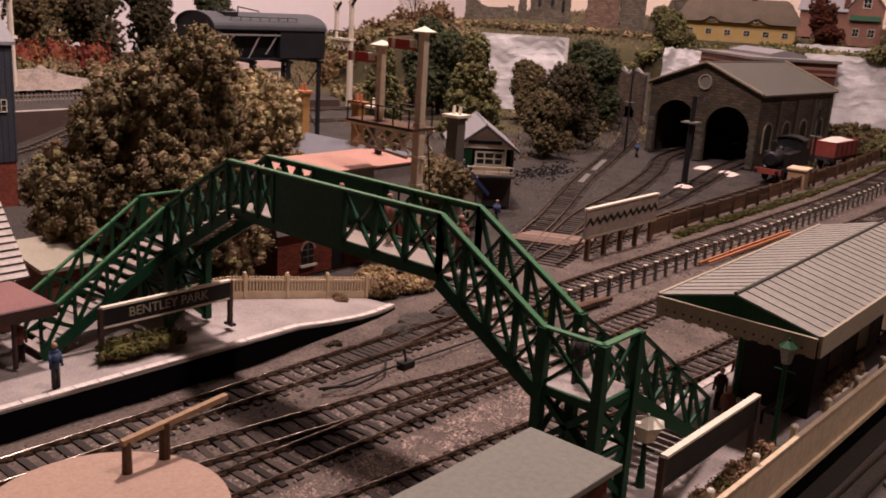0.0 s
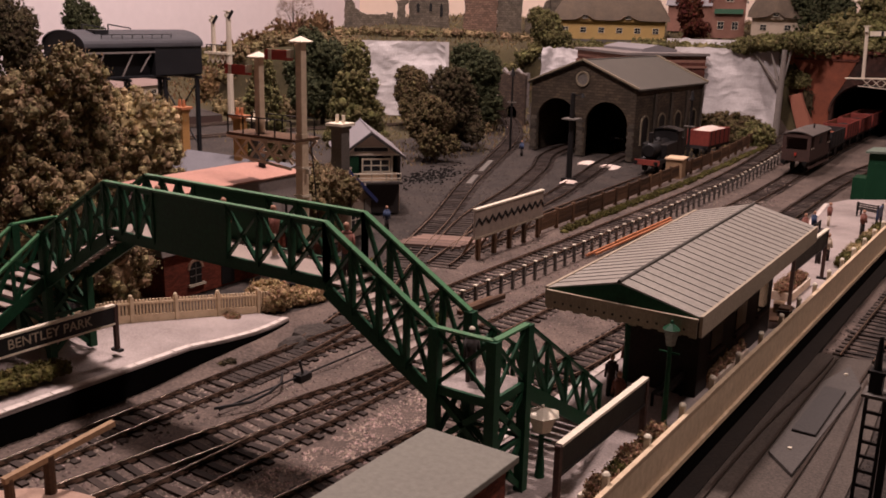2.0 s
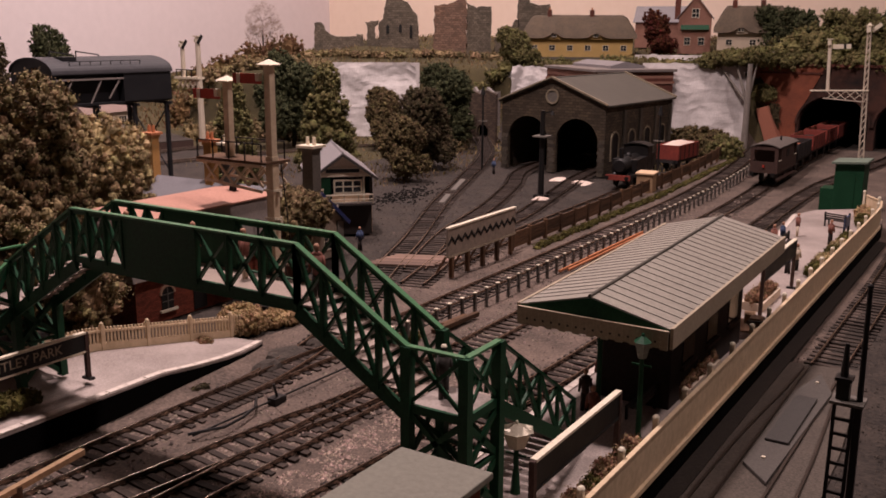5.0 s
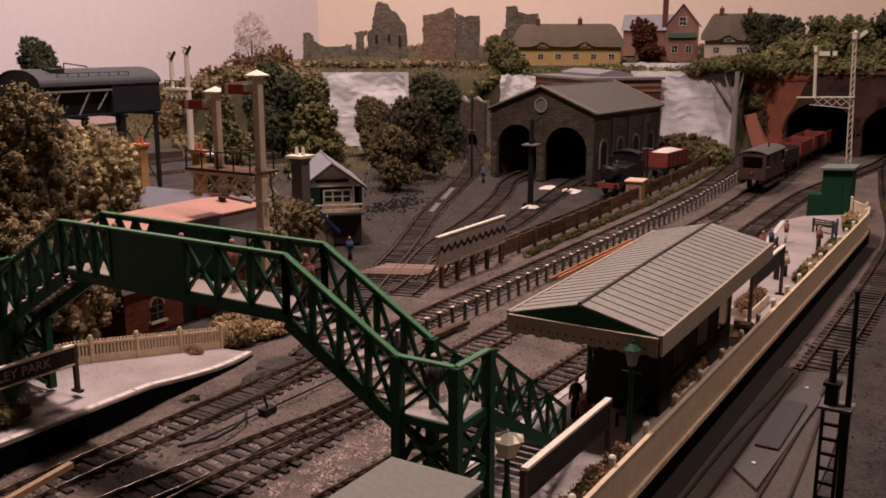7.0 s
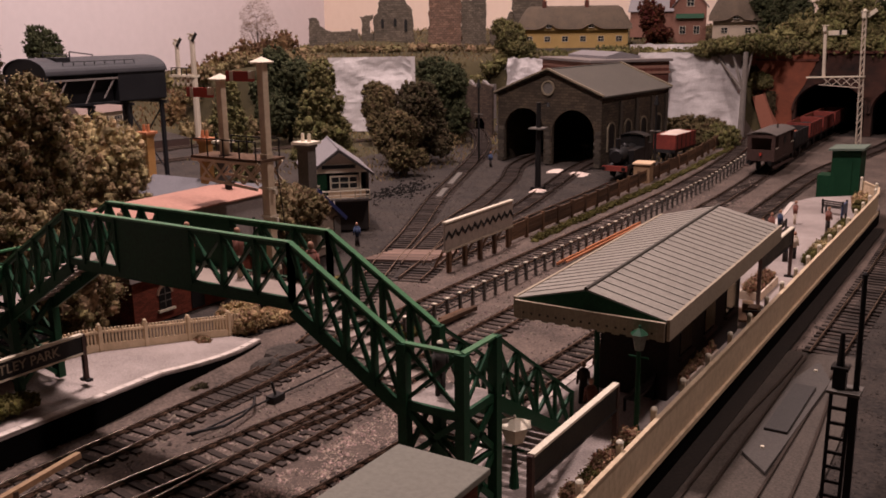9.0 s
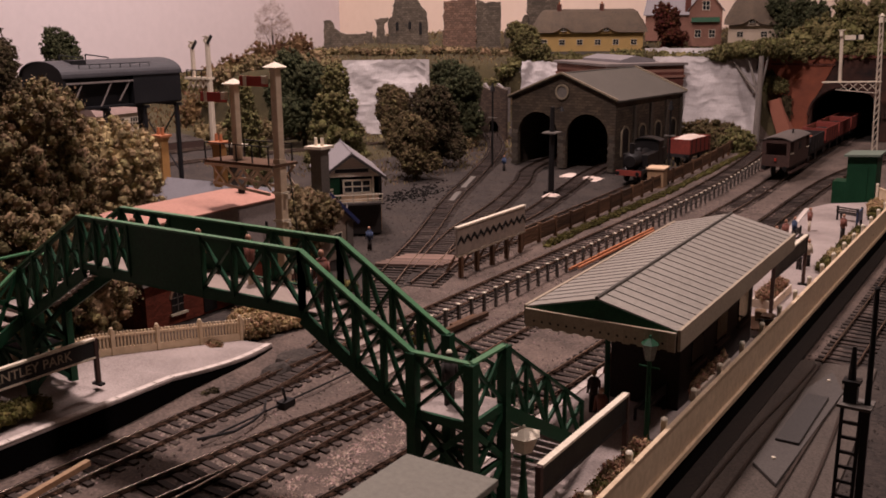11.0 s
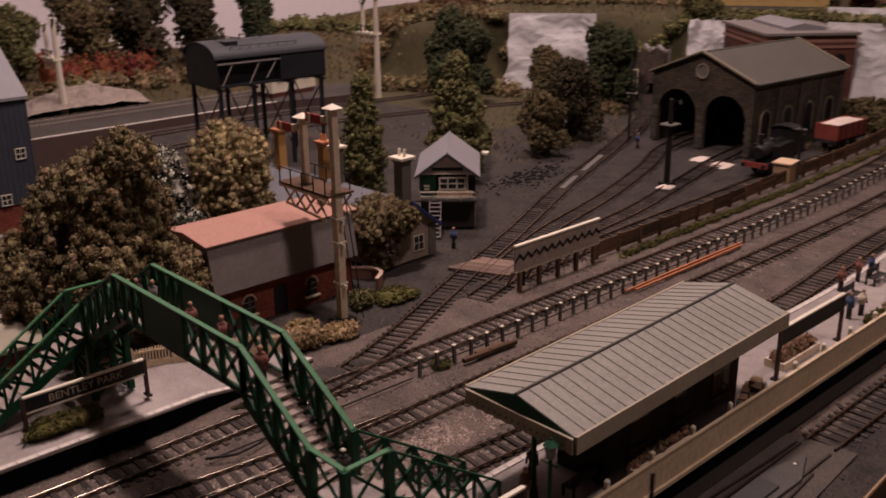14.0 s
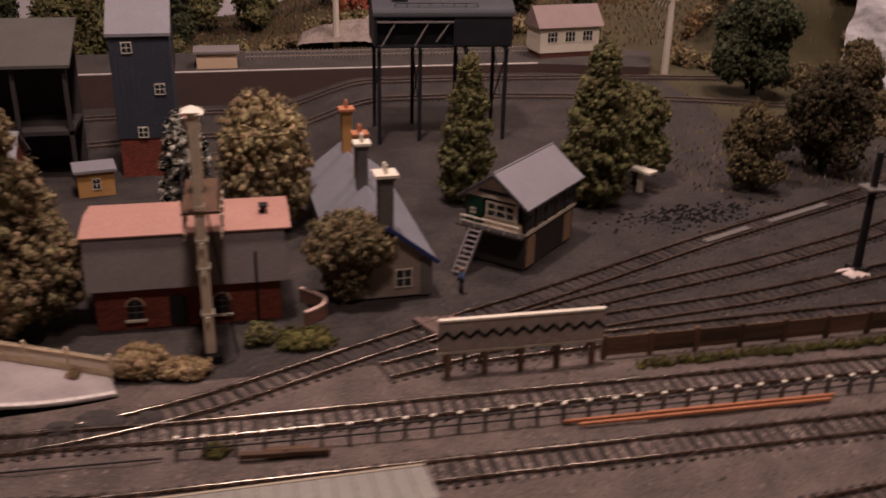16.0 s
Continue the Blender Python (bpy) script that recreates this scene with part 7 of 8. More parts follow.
def thatched(x, y, l, w, h_e, h_r, wash, face, label, dormers, lift=0.0):
    z = ground_z(x, y) - 0.003
    t = thing("thatched_cottage", label, "cottage", pose(x, y, z + lift, 0, 0, face), group="hill cottages")
    part("footing", Shape().box(-l / 2, l / 2, -w / 2, w / 2, -lift, -0.0002), M_grey_stone, t, "grey stone footing")
    part("wall", Shape().box(-l / 2, l / 2, -w / 2, w / 2, 0, h_e + 0.004), wash, t, bevel=0.0004)
    q = Shape()
    n, m = 26, 12
    for j in range(m + 1):
        for i in range(n + 1):
            u, v = (i / n - 0.5) * (l + 0.014), (j / m - 0.5) * (w + 0.014)
            hip = min(1.0, (l / 2 + 0.007 - abs(u)) / (w * 0.33))
            ridge = 1 - abs(v) / (w / 2 + 0.007)
            zz = h_e - 0.003 + (h_r - h_e + 0.003) * min(ridge, 0.15 + hip * 0.9) ** 0.85
            for d in dormers:
                if v < 0:
                    zz += 0.009 * math.exp(-((u - d) / 0.011) ** 2) * (1 - ridge)
            q.v.append((u, v, zz + 0.0008 * noise.noise((u * 200, v * 200, x))))
    for j in range(m):
        for i in range(n):
            a = j * (n + 1) + i
            q.f.append((a, a + 1, a + n + 2, a + n + 1))
    k0 = len(q.v)
    q.v += [(a, b, h_e - 0.005) for a in (-l / 2 - 0.007, l / 2 + 0.007) for b in (-w / 2 - 0.007, w / 2 + 0.007)]
    q.f.append((k0, k0 + 1, k0 + 3, k0 + 2))
    part("thatched_roof", q, M_thatch, t, "brown thatched roof", smooth=True)
    for k in range(max(2, int(l / 0.03))):
        xx = -l / 2 + l * (k + 0.5) / max(2, int(l / 0.03))
        window(t, xx, -w / 2 - 0.0004, h_e * 0.45, 0.011, 0.010, "-y", M_ivory, (2, 2))
    for d in dormers:
        window(t, d, -w / 2 - 0.0035, h_e + 0.003, 0.010, 0.008, "-y", M_ivory, (2, 2))
    for d in (-l * 0.28, l * 0.12):
        c = part("chimney", Shape().box(d - 0.004, d + 0.004, -0.004, 0.004, h_r - 0.006, h_r + 0.009), M_brick_dark, t)
        part("chimney_pot", Shape().cyl((d, 0, h_r + 0.009), (d, 0, h_r + 0.013), 0.0016, 0.0012, 8), M_terracotta, c)
    return t


thatched(-0.728, 1.652, 0.19, 0.06, 0.036, 0.074, M_yellow, 26, "long yellow cottage with brown thatched roof", (-0.045, 0.03), 0.007)
thatched(-0.432, 1.712, 0.115, 0.06, 0.034, 0.076, M_wash, 16, "cream cottage with brown thatched roof", (-0.02,), 0.006)
hs = thing("brick_villa", "tall pale red brick villa with steep gable", "house", pose(-0.541, 1.736, ground_z(-0.55, 1.736) - 0.001, 0, 0, 18), group="hill cottages")
gable_house(hs, 0.056, 0.05, 0.065, 0.1, M_pinkbrick, M_slate, 0.004)
window(hs, 0.0, -0.0254, 0.070, 0.013, 0.016, "-y")
part("porch_roof", Shape().prism([(-0.032, 0.042), (-0.025, 0.05), (-0.025, 0.042)], "x", -0.024, 0.024), M_green, hs, "green porch roof")
window(hs, -0.012, -0.0254, 0.022, 0.011, 0.014, "-y")
window(hs, 0.012, -0.0254, 0.022, 0.011, 0.014, "-y")
ch = part("chimney", Shape().box(-0.036, -0.026, -0.006, 0.006, 0.06, 0.12), M_brick_dark, hs)
gable2 = thing("slate_villa", "grey-roofed brick house behind the cottages", "house", pose(-0.625, 1.80, ground_z(-0.625, 1.80) - 0.003, 0, 0, 100), group="hill cottages")
gable_house(gable2, 0.05, 0.09, 0.05, 0.075, M_pinkbrick, M_slate, 0.004)

F_twig = leafy("bare_twigs", (0.34, 0.25, 0.19), (0.16, 0.11, 0.085))
# ---- trees and bushes of the back ----
tree(-0.968, 1.142, 0.15, round_blobs(0.062, 0.152, 7, 31, 0.01), F_dark, "broad dark tree below the white cliff", 8000, 0.0024, 31, 0.004)
tree(-0.762, 1.25, 0.14, round_blobs(0.048, 0.142, 7, 32, 0.01), F_dark, "broad dark tree beside the cutting", 8000, 0.0024, 32, 0.004)
tree(-0.778, 1.505, 0.075, round_blobs(0.042, 0.078, 6, 33, 0.004), F_green, "green tree on the cliff behind the engine shed", 5000, 0.0022, 33, 0.003)
tree(-0.835, 1.20, 0.10, round_blobs(0.04, 0.10, 7, 34, 0.006), F_moss, "olive tree at the foot of the cliff", 5000, 0.0022, 34, 0.003)
tree(-0.362, 1.44, 0.14, [(-0.03, 0.01, 0.132, 0.032, 0.022, 0.012), (-0.062, 0.015, 0.124, 0.022, 0.018, 0.011), (0.012, 0.015, 0.136, 0.03, 0.02, 0.014)], F_green, "pale-trunked tree leaning beside the portal", 3600, 0.0020, 35, 0.005, wood_of=mat("pale_bark", (0.3, 0.26, 0.23), (0.15, 0.13, 0.115), 0.9))
for k, (x, y, r, h, m_, lab) in enumerate(((-1.50, 0.762, 0.068, 0.165, F_moss, "tall feathery olive tree by the wall"), (-1.49, 0.850, 0.074, 0.172, F_brownmoss, "tall feathery olive tree by the wall"), (-1.47, 0.955, 0.064, 0.17, F_brownmoss, "tall feathery olive tree by the wall"), (-1.45, 1.075, 0.046, 0.163, F_dark, "tall feathery olive tree by the wall"), (-1.54, 0.66, 0.05, 0.14, F_green, "green tree by the wall"), (-1.56, 0.52, 0.06, 0.13, F_green, "green tree by the wall"), (-1.52, 0.38, 0.06, 0.14, F_dark, "dark tree by the wall"), (-1.50, 0.22, 0.06, 0.13, F_green, "green tree by the wall"))):
    tree(x, y, h, round_blobs(r, h, 5, 40 + k, 0.004), m_, lab + " behind the far line", 3600, 0.0026, 40 + k, 0.003, group="far trees")
tree(-0.589, 1.683, 0.085, round_blobs(0.036, 0.090, 6, 60, 0.002), F_maroon, "maroon bushy tree between the cottages", 2200, 0.002, 60)
tree(-1.205, 1.335, 0.115, [(0, 0, 0.085, 0.034, 0.024, 0.034), (0.025, 0.0, 0.065, 0.024, 0.018, 0.026), (-0.02, 0, 0.06, 0.018, 0.016, 0.02)], F_twig, "thin russet half-bare tree on the hill edge", 2600, 0.0011, 61, 0.002, core=0)
tree(-0.40, 1.70, 0.09, round_blobs(0.04, 0.09, 5, 62, 0.002), F_dark, "dark tree beside the cream cottage", 1800, 0.0024, 62)
for k in range(9):
    x = -0.33 + 0.05 * k
    tree(x, 1.60 + 0.04 * math.sin(k * 2.0), 0.075, round_blobs(0.045, 0.075 + 0.012 * math.sin(k * 3.1), 5, 70 + k, 0.0), F_dark if k % 3 == 0 else F_green, "bushy green tree on the tunnel hill", 1700, 0.0024, 70 + k, 0.002, z=0.145, group="hill trees")


def hedge(pts, r, h, material, label, seed, count=2500, size=0.002, z=None):
    blobs = []
    q = random.Random(seed)
    for p, d in along(pts, r * 1.1):
        zz = ground_z(p.x, p.y) if z is None else z
        blobs.append((p.x + q.uniform(-1, 1) * r * 0.3, p.y + q.uniform(-1, 1) * r * 0.3, zz + h * 0.3, r * q.uniform(0.7, 1.15), r * q.uniform(0.7, 1.15), h * q.uniform(0.5, 0.9)))
    s = leaves(blobs, count, size, seed)
    me = bpy.data.meshes.new("hedge")
    me.from_pydata(s.v, [], s.f)
    me.materials.append(material)
    return tagged(new("hedge", me), label, "hedge", "hedges", "stuff")


hedge([(-1.25, 1.22), (-1.1, 1.32), (-0.98, 1.385), (-0.85, 1.46)], 0.024, 0.024, F_olive, "olive brush along the cliff top", 81, 4200)
hedge([(-0.85, 1.46), (-0.7, 1.52), (-0.55, 1.56), (-0.42, 1.56)], 0.024, 0.022, F_green, "green brush along the cliff top", 82, 4200)
hedge([(-0.80, 1.58), (-0.66, 1.62), (-0.52, 1.66), (-0.40, 1.67)], 0.012, 0.010, F_green, "low hedge before the cottages", 83, 2200)
hedge([(-1.18, 1.40), (-1.05, 1.52), (-0.93, 1.6), (-0.82, 1.66)], 0.020, 0.014, F_olive, "brush before the castle ruins", 84, 2600)
hedge([(-0.42, 1.47), (-0.32, 1.505), (-0.2, 1.515), (0.0, 1.515), (0.2, 1.515)], 0.024, 0.024, F_green, "green ivy hanging over the tunnel parapet", 85, 5200, z=0.128)
hedge([(-0.33, 1.53), (-0.2, 1.55), (0.0, 1.55), (0.2, 1.55)], 0.034, 0.05, F_green, "tall brush over the tunnel", 86, 5200, z=0.135)
hedge([(-0.352, 1.33), (-0.38, 1.37), (-0.43, 1.39)], 0.024, 0.034, F_green, "low brush at the rock foot", 87, 3200)
hedge([(-0.735, 1.235), (-0.76, 1.21), (-0.80, 1.19)], 0.016, 0.018, F_olive, "low brush at the cutting foot", 88, 1600)
hedge([(-1.16, 1.12), (-1.05, 1.20), (-0.95, 1.24)], 0.022, 0.03, F_olive, "olive hedge behind the water tank", 89, 2200)
hedge([(-1.36, 0.45), (-1.37, 0.65), (-1.36, 0.85), (-1.3, 1.05)], 0.024, 0.028, F_olive, "olive hedge behind the far platform", 90, 2600)
hedge([(-1.39, 0.66), (-1.40, 0.74), (-1.395, 0.83)], 0.024, 0.055, F_red, "red autumn shrubs behind the far platform", 91, 1200)
hedge([(-1.45, 0.2), (-1.42, 0.4)], 0.03, 0.04, F_green, "green shrubs behind the far platform", 92, 1500)
hedge([(-0.337, 0.72), (-0.338, 0.9), (-0.338, 1.1), (-0.335, 1.3)], 0.0045, 0.004, F_lime, "strip of yellow-green grass along the fence", 93, 3800, 0.0011)
hedge([(-0.11, 1.13), (-0.09, 1.05), (-0.05, 0.9), (-0.035, 0.83)], 0.010, 0.006, F_lime, "patch of yellow-green grass beside the sidings", 94, 2500, 0.0013)


def tufts(name, count, where, height, material, label, seed):
    """Short blades of scattered scenic grass."""
    r = np.random.default_rng(seed)
    s = Shape()
    for k in range(count):
        x, y = where(r)
        z = ground_z(x, y) if y < 1.46 or x < -0.36 else 0.15
        a, h = r.uniform(0, 6.28), height * r.uniform(0.5, 1.3)
        dx, dy = math.cos(a) * h * 0.3, math.sin(a) * h * 0.3
        lx, ly = r.normal() * h * 0.4, r.normal() * h * 0.4
        s.add([(x - dx, y - dy, z - 0.001), (x + dx, y + dy, z - 0.001), (x + lx, y + ly, z + h)], [(0, 1, 2)])
    me = bpy.data.meshes.new(name)
    me.from_pydata(s.v, [], s.f)
    me.materials.append(material)
    return tagged(new(name, me), label, "grass", "", "stuff")


tufts("hill_grass", 16000, lambda r: (r.uniform(-1.74, -0.36), r.uniform(1.2, 2.15)), 0.006, F_olive, "rough olive scatter grass over the hill", 201)
tufts("bank_grass", 12000, lambda r: (r.uniform(-1.74, -1.27), r.uniform(0.1, 1.5)), 0.006, F_brown, "rough brown scatter grass on the far bank", 202)
tufts("yard_weeds", 2500, lambda r: (-0.62 - abs(r.normal()) * 0.15, r.uniform(0.9, 1.4)), 0.004, F_olive, "sparse weeds at the edge of the yard", 203)
hedge([(-1.66, 1.25), (-1.45, 1.35), (-1.32, 1.45), (-1.22, 1.52)], 0.03, 0.030, F_green, "dark brush along the far hill edge", 204, 3600)
hedge([(-1.30, 1.22), (-1.22, 1.28), (-1.12, 1.34)], 0.03, 0.045, F_brown, "russet brush on the hill edge", 205, 2800)
bush(-0.352, 1.488, 0.022, 0.010, 0.028, F_green, "green ivy bush growing on the tunnel portal wall", 206, 1800, 0.0016, z=0.076, name="ivy")
bush(-0.336, 1.492, 0.012, 0.006, 0.050, F_brownmoss, "thin dry ivy trailing down the portal wall", 207, 420, 0.0016, z=0.034, name="ivy")
for k, (x, y, h) in enumerate(((-1.44, 0.30, 0.15), (-1.60, 0.33, 0.17), (-1.62, 0.43, 0.16), (-1.47, 0.12, 0.15))):
    tree(x, y, h, round_blobs(0.055, h, 6, 210 + k, 0.004), F_dark if k % 2 else F_green, "dark tree by the wall behind the goods yard", 1900, 0.003, 210 + k, 0.003, group="far trees")

# ---- tunnel-side green hut ----
gh = thing("lamp_hut", "dark green lineside hut with pale flat roof", "hut", pose(-0.1505, 1.05, 0.004, 0, 0, 0), group="huts")
part("body", Shape().box(-0.0135, 0.0135, -0.016, 0.016, -0.006, 0.044), M_green, gh, bevel=0.0003)
part("roof", Shape().prism([(-0.0165, 0.0435), (0.0165, 0.0455), (0.0165, 0.0475), (-0.0165, 0.0455)], "y", -0.020, 0.020), mat("felt_roof", (0.16, 0.2, 0.155), (0.11, 0.14, 0.11), 0.8), gh, "pale green felt roof")
part("annex", Shape().box(-0.026, -0.0135, -0.016, 0.008, -0.006, 0.018), M_green, gh, "low green lean-to")
part("door", Shape().box(-0.008, 0.006, -0.0166, -0.016, -0.004, 0.034), M_green, gh)

# ---- near platform hut with flat grey roof ----
nh = thing("platform_hut", "small platform hut with flat grey-green roof and red side", "hut", group="huts")
part("wall", Shape().box(-0.1455, -0.1185, 0.168, 0.2505, PZ, 0.0478), M_brick, nh, "red brick wall")
part("roof", Shape().box(-0.1482, -0.1158, 0.165, 0.2535, 0.0478, 0.0500), mat("hut_roof", (0.2, 0.19, 0.155), (0.15, 0.14, 0.115), 0.75, grain=500, stain=30), nh, "flat grey-green roof", bevel=0.0004)
window(nh, -0.1183, 0.21, 0.03, 0.014, 0.014, "+x")

# ---- round tank near the lines ----
rt = thing("round_tank", "round tan-topped tank with a timber arm on short posts", "tank", Matrix.Translation((-0.192, 0.138, 0)))
part("drum", Shape().cyl((0, 0, -0.002), (0, 0, 0.047), 0.0285, n=40), M_brick_dark, rt, smooth=False)
part("top", Shape().cyl((0, 0, 0.047), (0, 0, 0.0495), 0.030, n=40), mat("tank_top", (0.40, 0.27, 0.2), (0.31, 0.2, 0.15), 0.85, stain=35), rt, "tan round top", bevel=0.0005)
part("post", Shape().cyl((-0.012, 0.013, 0.0495), (-0.012, 0.013, 0.0585), 0.0014, 0.0012), M_wood, rt)
part("post", Shape().cyl((-0.0125, 0.0245, 0.0495), (-0.0125, 0.0245, 0.060), 0.0016, 0.0014), M_wood, rt)
part("arm", Shape().beam((-0.0118, 0.0115, 0.0585), (-0.013, 0.045, 0.0615), 0.0018, 0.0016), M_tan, rt, "tan timber arm")

# ---- stub of the station buildings on the near platform ----
st = thing("station_building", "brick station building with maroon awning and pale slates", "station", pose(-0.47, 0.12, PZ, 0, 0, 0))
part("wall", Shape().prism([(-0.016, 0), (0.051, 0), (0.051, 0.026), (0.018, 0.067), (-0.016, 0.026)], "y", -0.12, 0.102), M_brick_dark, st)
part("roof_slope", Shape().prism([(0.056, 0.0255), (0.018, 0.0725), (0.018, 0.0745), (0.058, 0.0262)], "y", -0.125, 0.106), M_white_edge, st, "pale slated roof")
part("roof_slope", Shape().prism([(-0.020, 0.0255), (0.018, 0.0725), (0.018, 0.0745), (-0.022, 0.0262)], "y", -0.125, 0.106), M_white_edge, st, "pale slated roof")
for k in range(17):
    part("slate_course", Shape().beam((0.0578 - 0.00235 * k, -0.125, 0.0268 + 0.00283 * k), (0.0578 - 0.00235 * k, 0.106, 0.0268 + 0.00283 * k), 0.0006, 0.0006), M_batten, st)
part("ridge", Shape().cyl((0.018, -0.125, 0.0746), (0.018, 0.106, 0.0746), 0.001), M_batten, st)
part("awning", Shape().box(0.051, 0.100, -0.12, 0.097, 0.0245, 0.0265), mat("maroon_felt", (0.27, 0.13, 0.115), (0.18, 0.085, 0.078), 0.75), st, "maroon awning roof")
part("awning_edge", Shape().box(0.0985, 0.1005, -0.12, 0.097, 0.0215, 0.0267), M_vanbrown, st)
for k in range(4):
    part("awning_post", Shape().cyl((0.096, -0.1 + 0.06 * k, 0), (0.096, -0.1 + 0.06 * k, 0.0245), 0.0011), M_vanbrown, st)
part("chimney", Shape().box(0.012, 0.024, 0.02, 0.032, 0.066, 0.092), M_brick, st)
ob_ = thing("parcels_hut", "small hut with beige sloping roof beside the stairs", "hut", pose(-0.452, 0.258, PZ - 0.002, 0, 0, 0), group="huts")
part("wall", Shape().box(-0.017, 0.017, -0.013, 0.013, -0.006, 0.022), M_brick_dark, ob_)
part("roof", Shape().prism([(0.022, 0.0225), (-0.022, 0.0275), (-0.022, 0.0295), (0.022, 0.0245)], "y", -0.018, 0.016), mat("beige_felt", (0.38, 0.33, 0.25), (0.27, 0.23, 0.17), 0.8, stain=60), ob_, "beige sloping roof")

# ---- name boards ----


def letters(text, size, m, material, parent):
    c = bpy.data.curves.new("lettering", "FONT")
    c.body, c.size, c.extrude, c.align_x, c.align_y = text, size, 0.0002, "CENTER", "CENTER"
    tmp = bpy.data.objects.new("lettering", c)
    scene.collection.objects.link(tmp)
    me = bpy.data.meshes.new_from_object(tmp.evaluated_get(bpy.context.evaluated_depsgraph_get()))
    bpy.data.objects.remove(tmp)
    me.materials.append(material)
    o = new("lettering", me)
    o.parent = parent
    o.matrix_basis = m
    return o


def name_board(x, y0, y1, z0, z1, text, label, back=M_black):
    t = thing("name_board", label, "sign", group="name boards")
    part("panel", Shape().box(x - 0.0006, x + 0.0006, y0, y1, z0, z1), back, t, "dark panel")
    part("top_edge", Shape().box(x - 0.0012, x + 0.0012, y0 - 0.0004, y1 + 0.0004, z1, z1 + 0.0010), M_ivory, t, "white edge")
    part("bottom_edge", Shape().box(x - 0.0010, x + 0.0010, y0, y1, z0 - 0.0009, z0), M_ivory if text else back, t)
    for y in (y0 - 0.0008, y1 + 0.0008):
        p = part("post", Shape().box(x - 0.0010, x + 0.0010, y - 0.0010, y + 0.0010, PZ, z1 + 0.0006), M_vanbrown, t)
        part("foot", Shape().box(x - 0.003, x + 0.003, y - 0.0014, y + 0.0014, PZ, PZ + 0.0012), M_iron, p)
    if text:
        letters(text, (z1 - z0) * 0.78, Matrix.Translation((x + 0.0007, (y0 + y1) / 2, (z0 + z1) / 2)) @ pose(0, 0, 0, 90, 0, 90), M_valance, t)
    return t


name_board(-0.3625, 0.2335, 0.3005, 0.0265, 0.0345, "BENTLEY PARK", "dark station name board with white letters on the platform")
name_board(-0.118, 0.284, 0.354, 0.0310, 0.0405, "", "dark-backed name board with white top edge on posts")
name_board(-0.1195, 0.577, 0.655, 0.0350, 0.0445, "", "dark-backed name board with white top edge on posts")

# ---- flower beds and planters ----


def planter(x, y, w, l, material, box_material, label, seed, h=0.005):
    t = thing("planter", label, "planter", Matrix.Translation((x, y, PZ)), group="planters")
    for s in (-1, 1):
        part("side", Shape().box(*sorted((s * w / 2, s * (w / 2 - 0.0012))), -l / 2, l / 2, 0, h), box_material, t)
        part("end", Shape().box(-w / 2 + 0.0012, w / 2 - 0.0012, *sorted((s * l / 2, s * (l / 2 - 0.0012))), 0, h), box_material, t)
    part("soil", Shape().box(-w / 2 + 0.0012, w / 2 - 0.0012, -l / 2 + 0.0012, l / 2 - 0.0012, 0.0, h - 0.001), M_ash, t)
    blobs = [(0, -l / 2 + 0.005 + (l - 0.01) * k / 4, h + 0.001, w * 0.42, l * 0.13, 0.0042) for k in range(5)]
    foliage_part("planting", leaves(blobs, 2200, 0.0009, seed, 0.5), material, t)


planter(-0.1115, 0.330, 0.0125, 0.062, F_pinkbush, M_ivory, "white planter with pink and brown heather", 101)
for k in range(5):
    bush(-0.1125 + 0.001 * (k % 2), 0.306 + 0.0122 * k, 0.0052, 0.0072, 0.0075 + 0.001 * (k % 3), F_lime if k in (1, 3) else F_pinkbush, "tuft of green heather in the planter" if k in (1, 3) else "tuft of pink heather in the planter", 140 + k, 700, 0.0011, z=PZ + 0.0035, name="heather", group="heather tufts")
planter(-0.128, 0.612, 0.013, 0.045, F_pinkbush, M_wash, "pale planter with red flowers", 102)
planter(-0.120, 0.455, 0.012, 0.05, F_pinkbush, M_wash, "pale planter with flowers under the canopy", 103)
bush(-0.361, 0.25, 0.011, 0.026, 0.008, F_lime, "round flower bed of green and russet plants on the platform", 104, 1200, 0.0011, z=PZ)
for k in range(5):
    bush(-0.1125, 0.700 + 0.028 * k, 0.0085, 0.016, 0.012, F_tan if k % 2 else F_lime, "yellow-green shrub against the cream fence", 110 + k, 800, 0.0012, z=PZ)
for k in range(3):
    bush(-0.1145 - 0.004 * k, 0.905 + 0.022 * k, 0.008, 0.014, 0.012, F_straw if k else F_lime, "straw-coloured shrub against the cream fence", 120 + k, 700, 0.0012, z=PZ)

# ---- platform seats, signs, trolley ----


def bench(x, y, rz, label="dark slatted platform bench"):
    t = thing("bench", label, "bench", pose(x, y, PZ, 0, 0, rz), group="benches")
    for k in range(3):
        part("seat_slat", Shape().box(-0.010, 0.010, -0.003 + 0.0022 * k, -0.0013 + 0.0022 * k, 0.0056, 0.0062), M_boxdark, t)
        part("back_slat", Shape().box(-0.010, 0.010, 0.0036, 0.0042, 0.0072 + 0.0018 * k, 0.0084 + 0.0018 * k), M_boxdark, t)
    for s in (-1, 1):
        part("leg", Shape().box(s * 0.009 - 0.0006, s * 0.009 + 0.0006, -0.003, -0.002, 0, 0.0056).box(s * 0.009 - 0.0006, s * 0.009 + 0.0006, 0.0030, 0.0042, 0, 0.0125), M_iron, t)


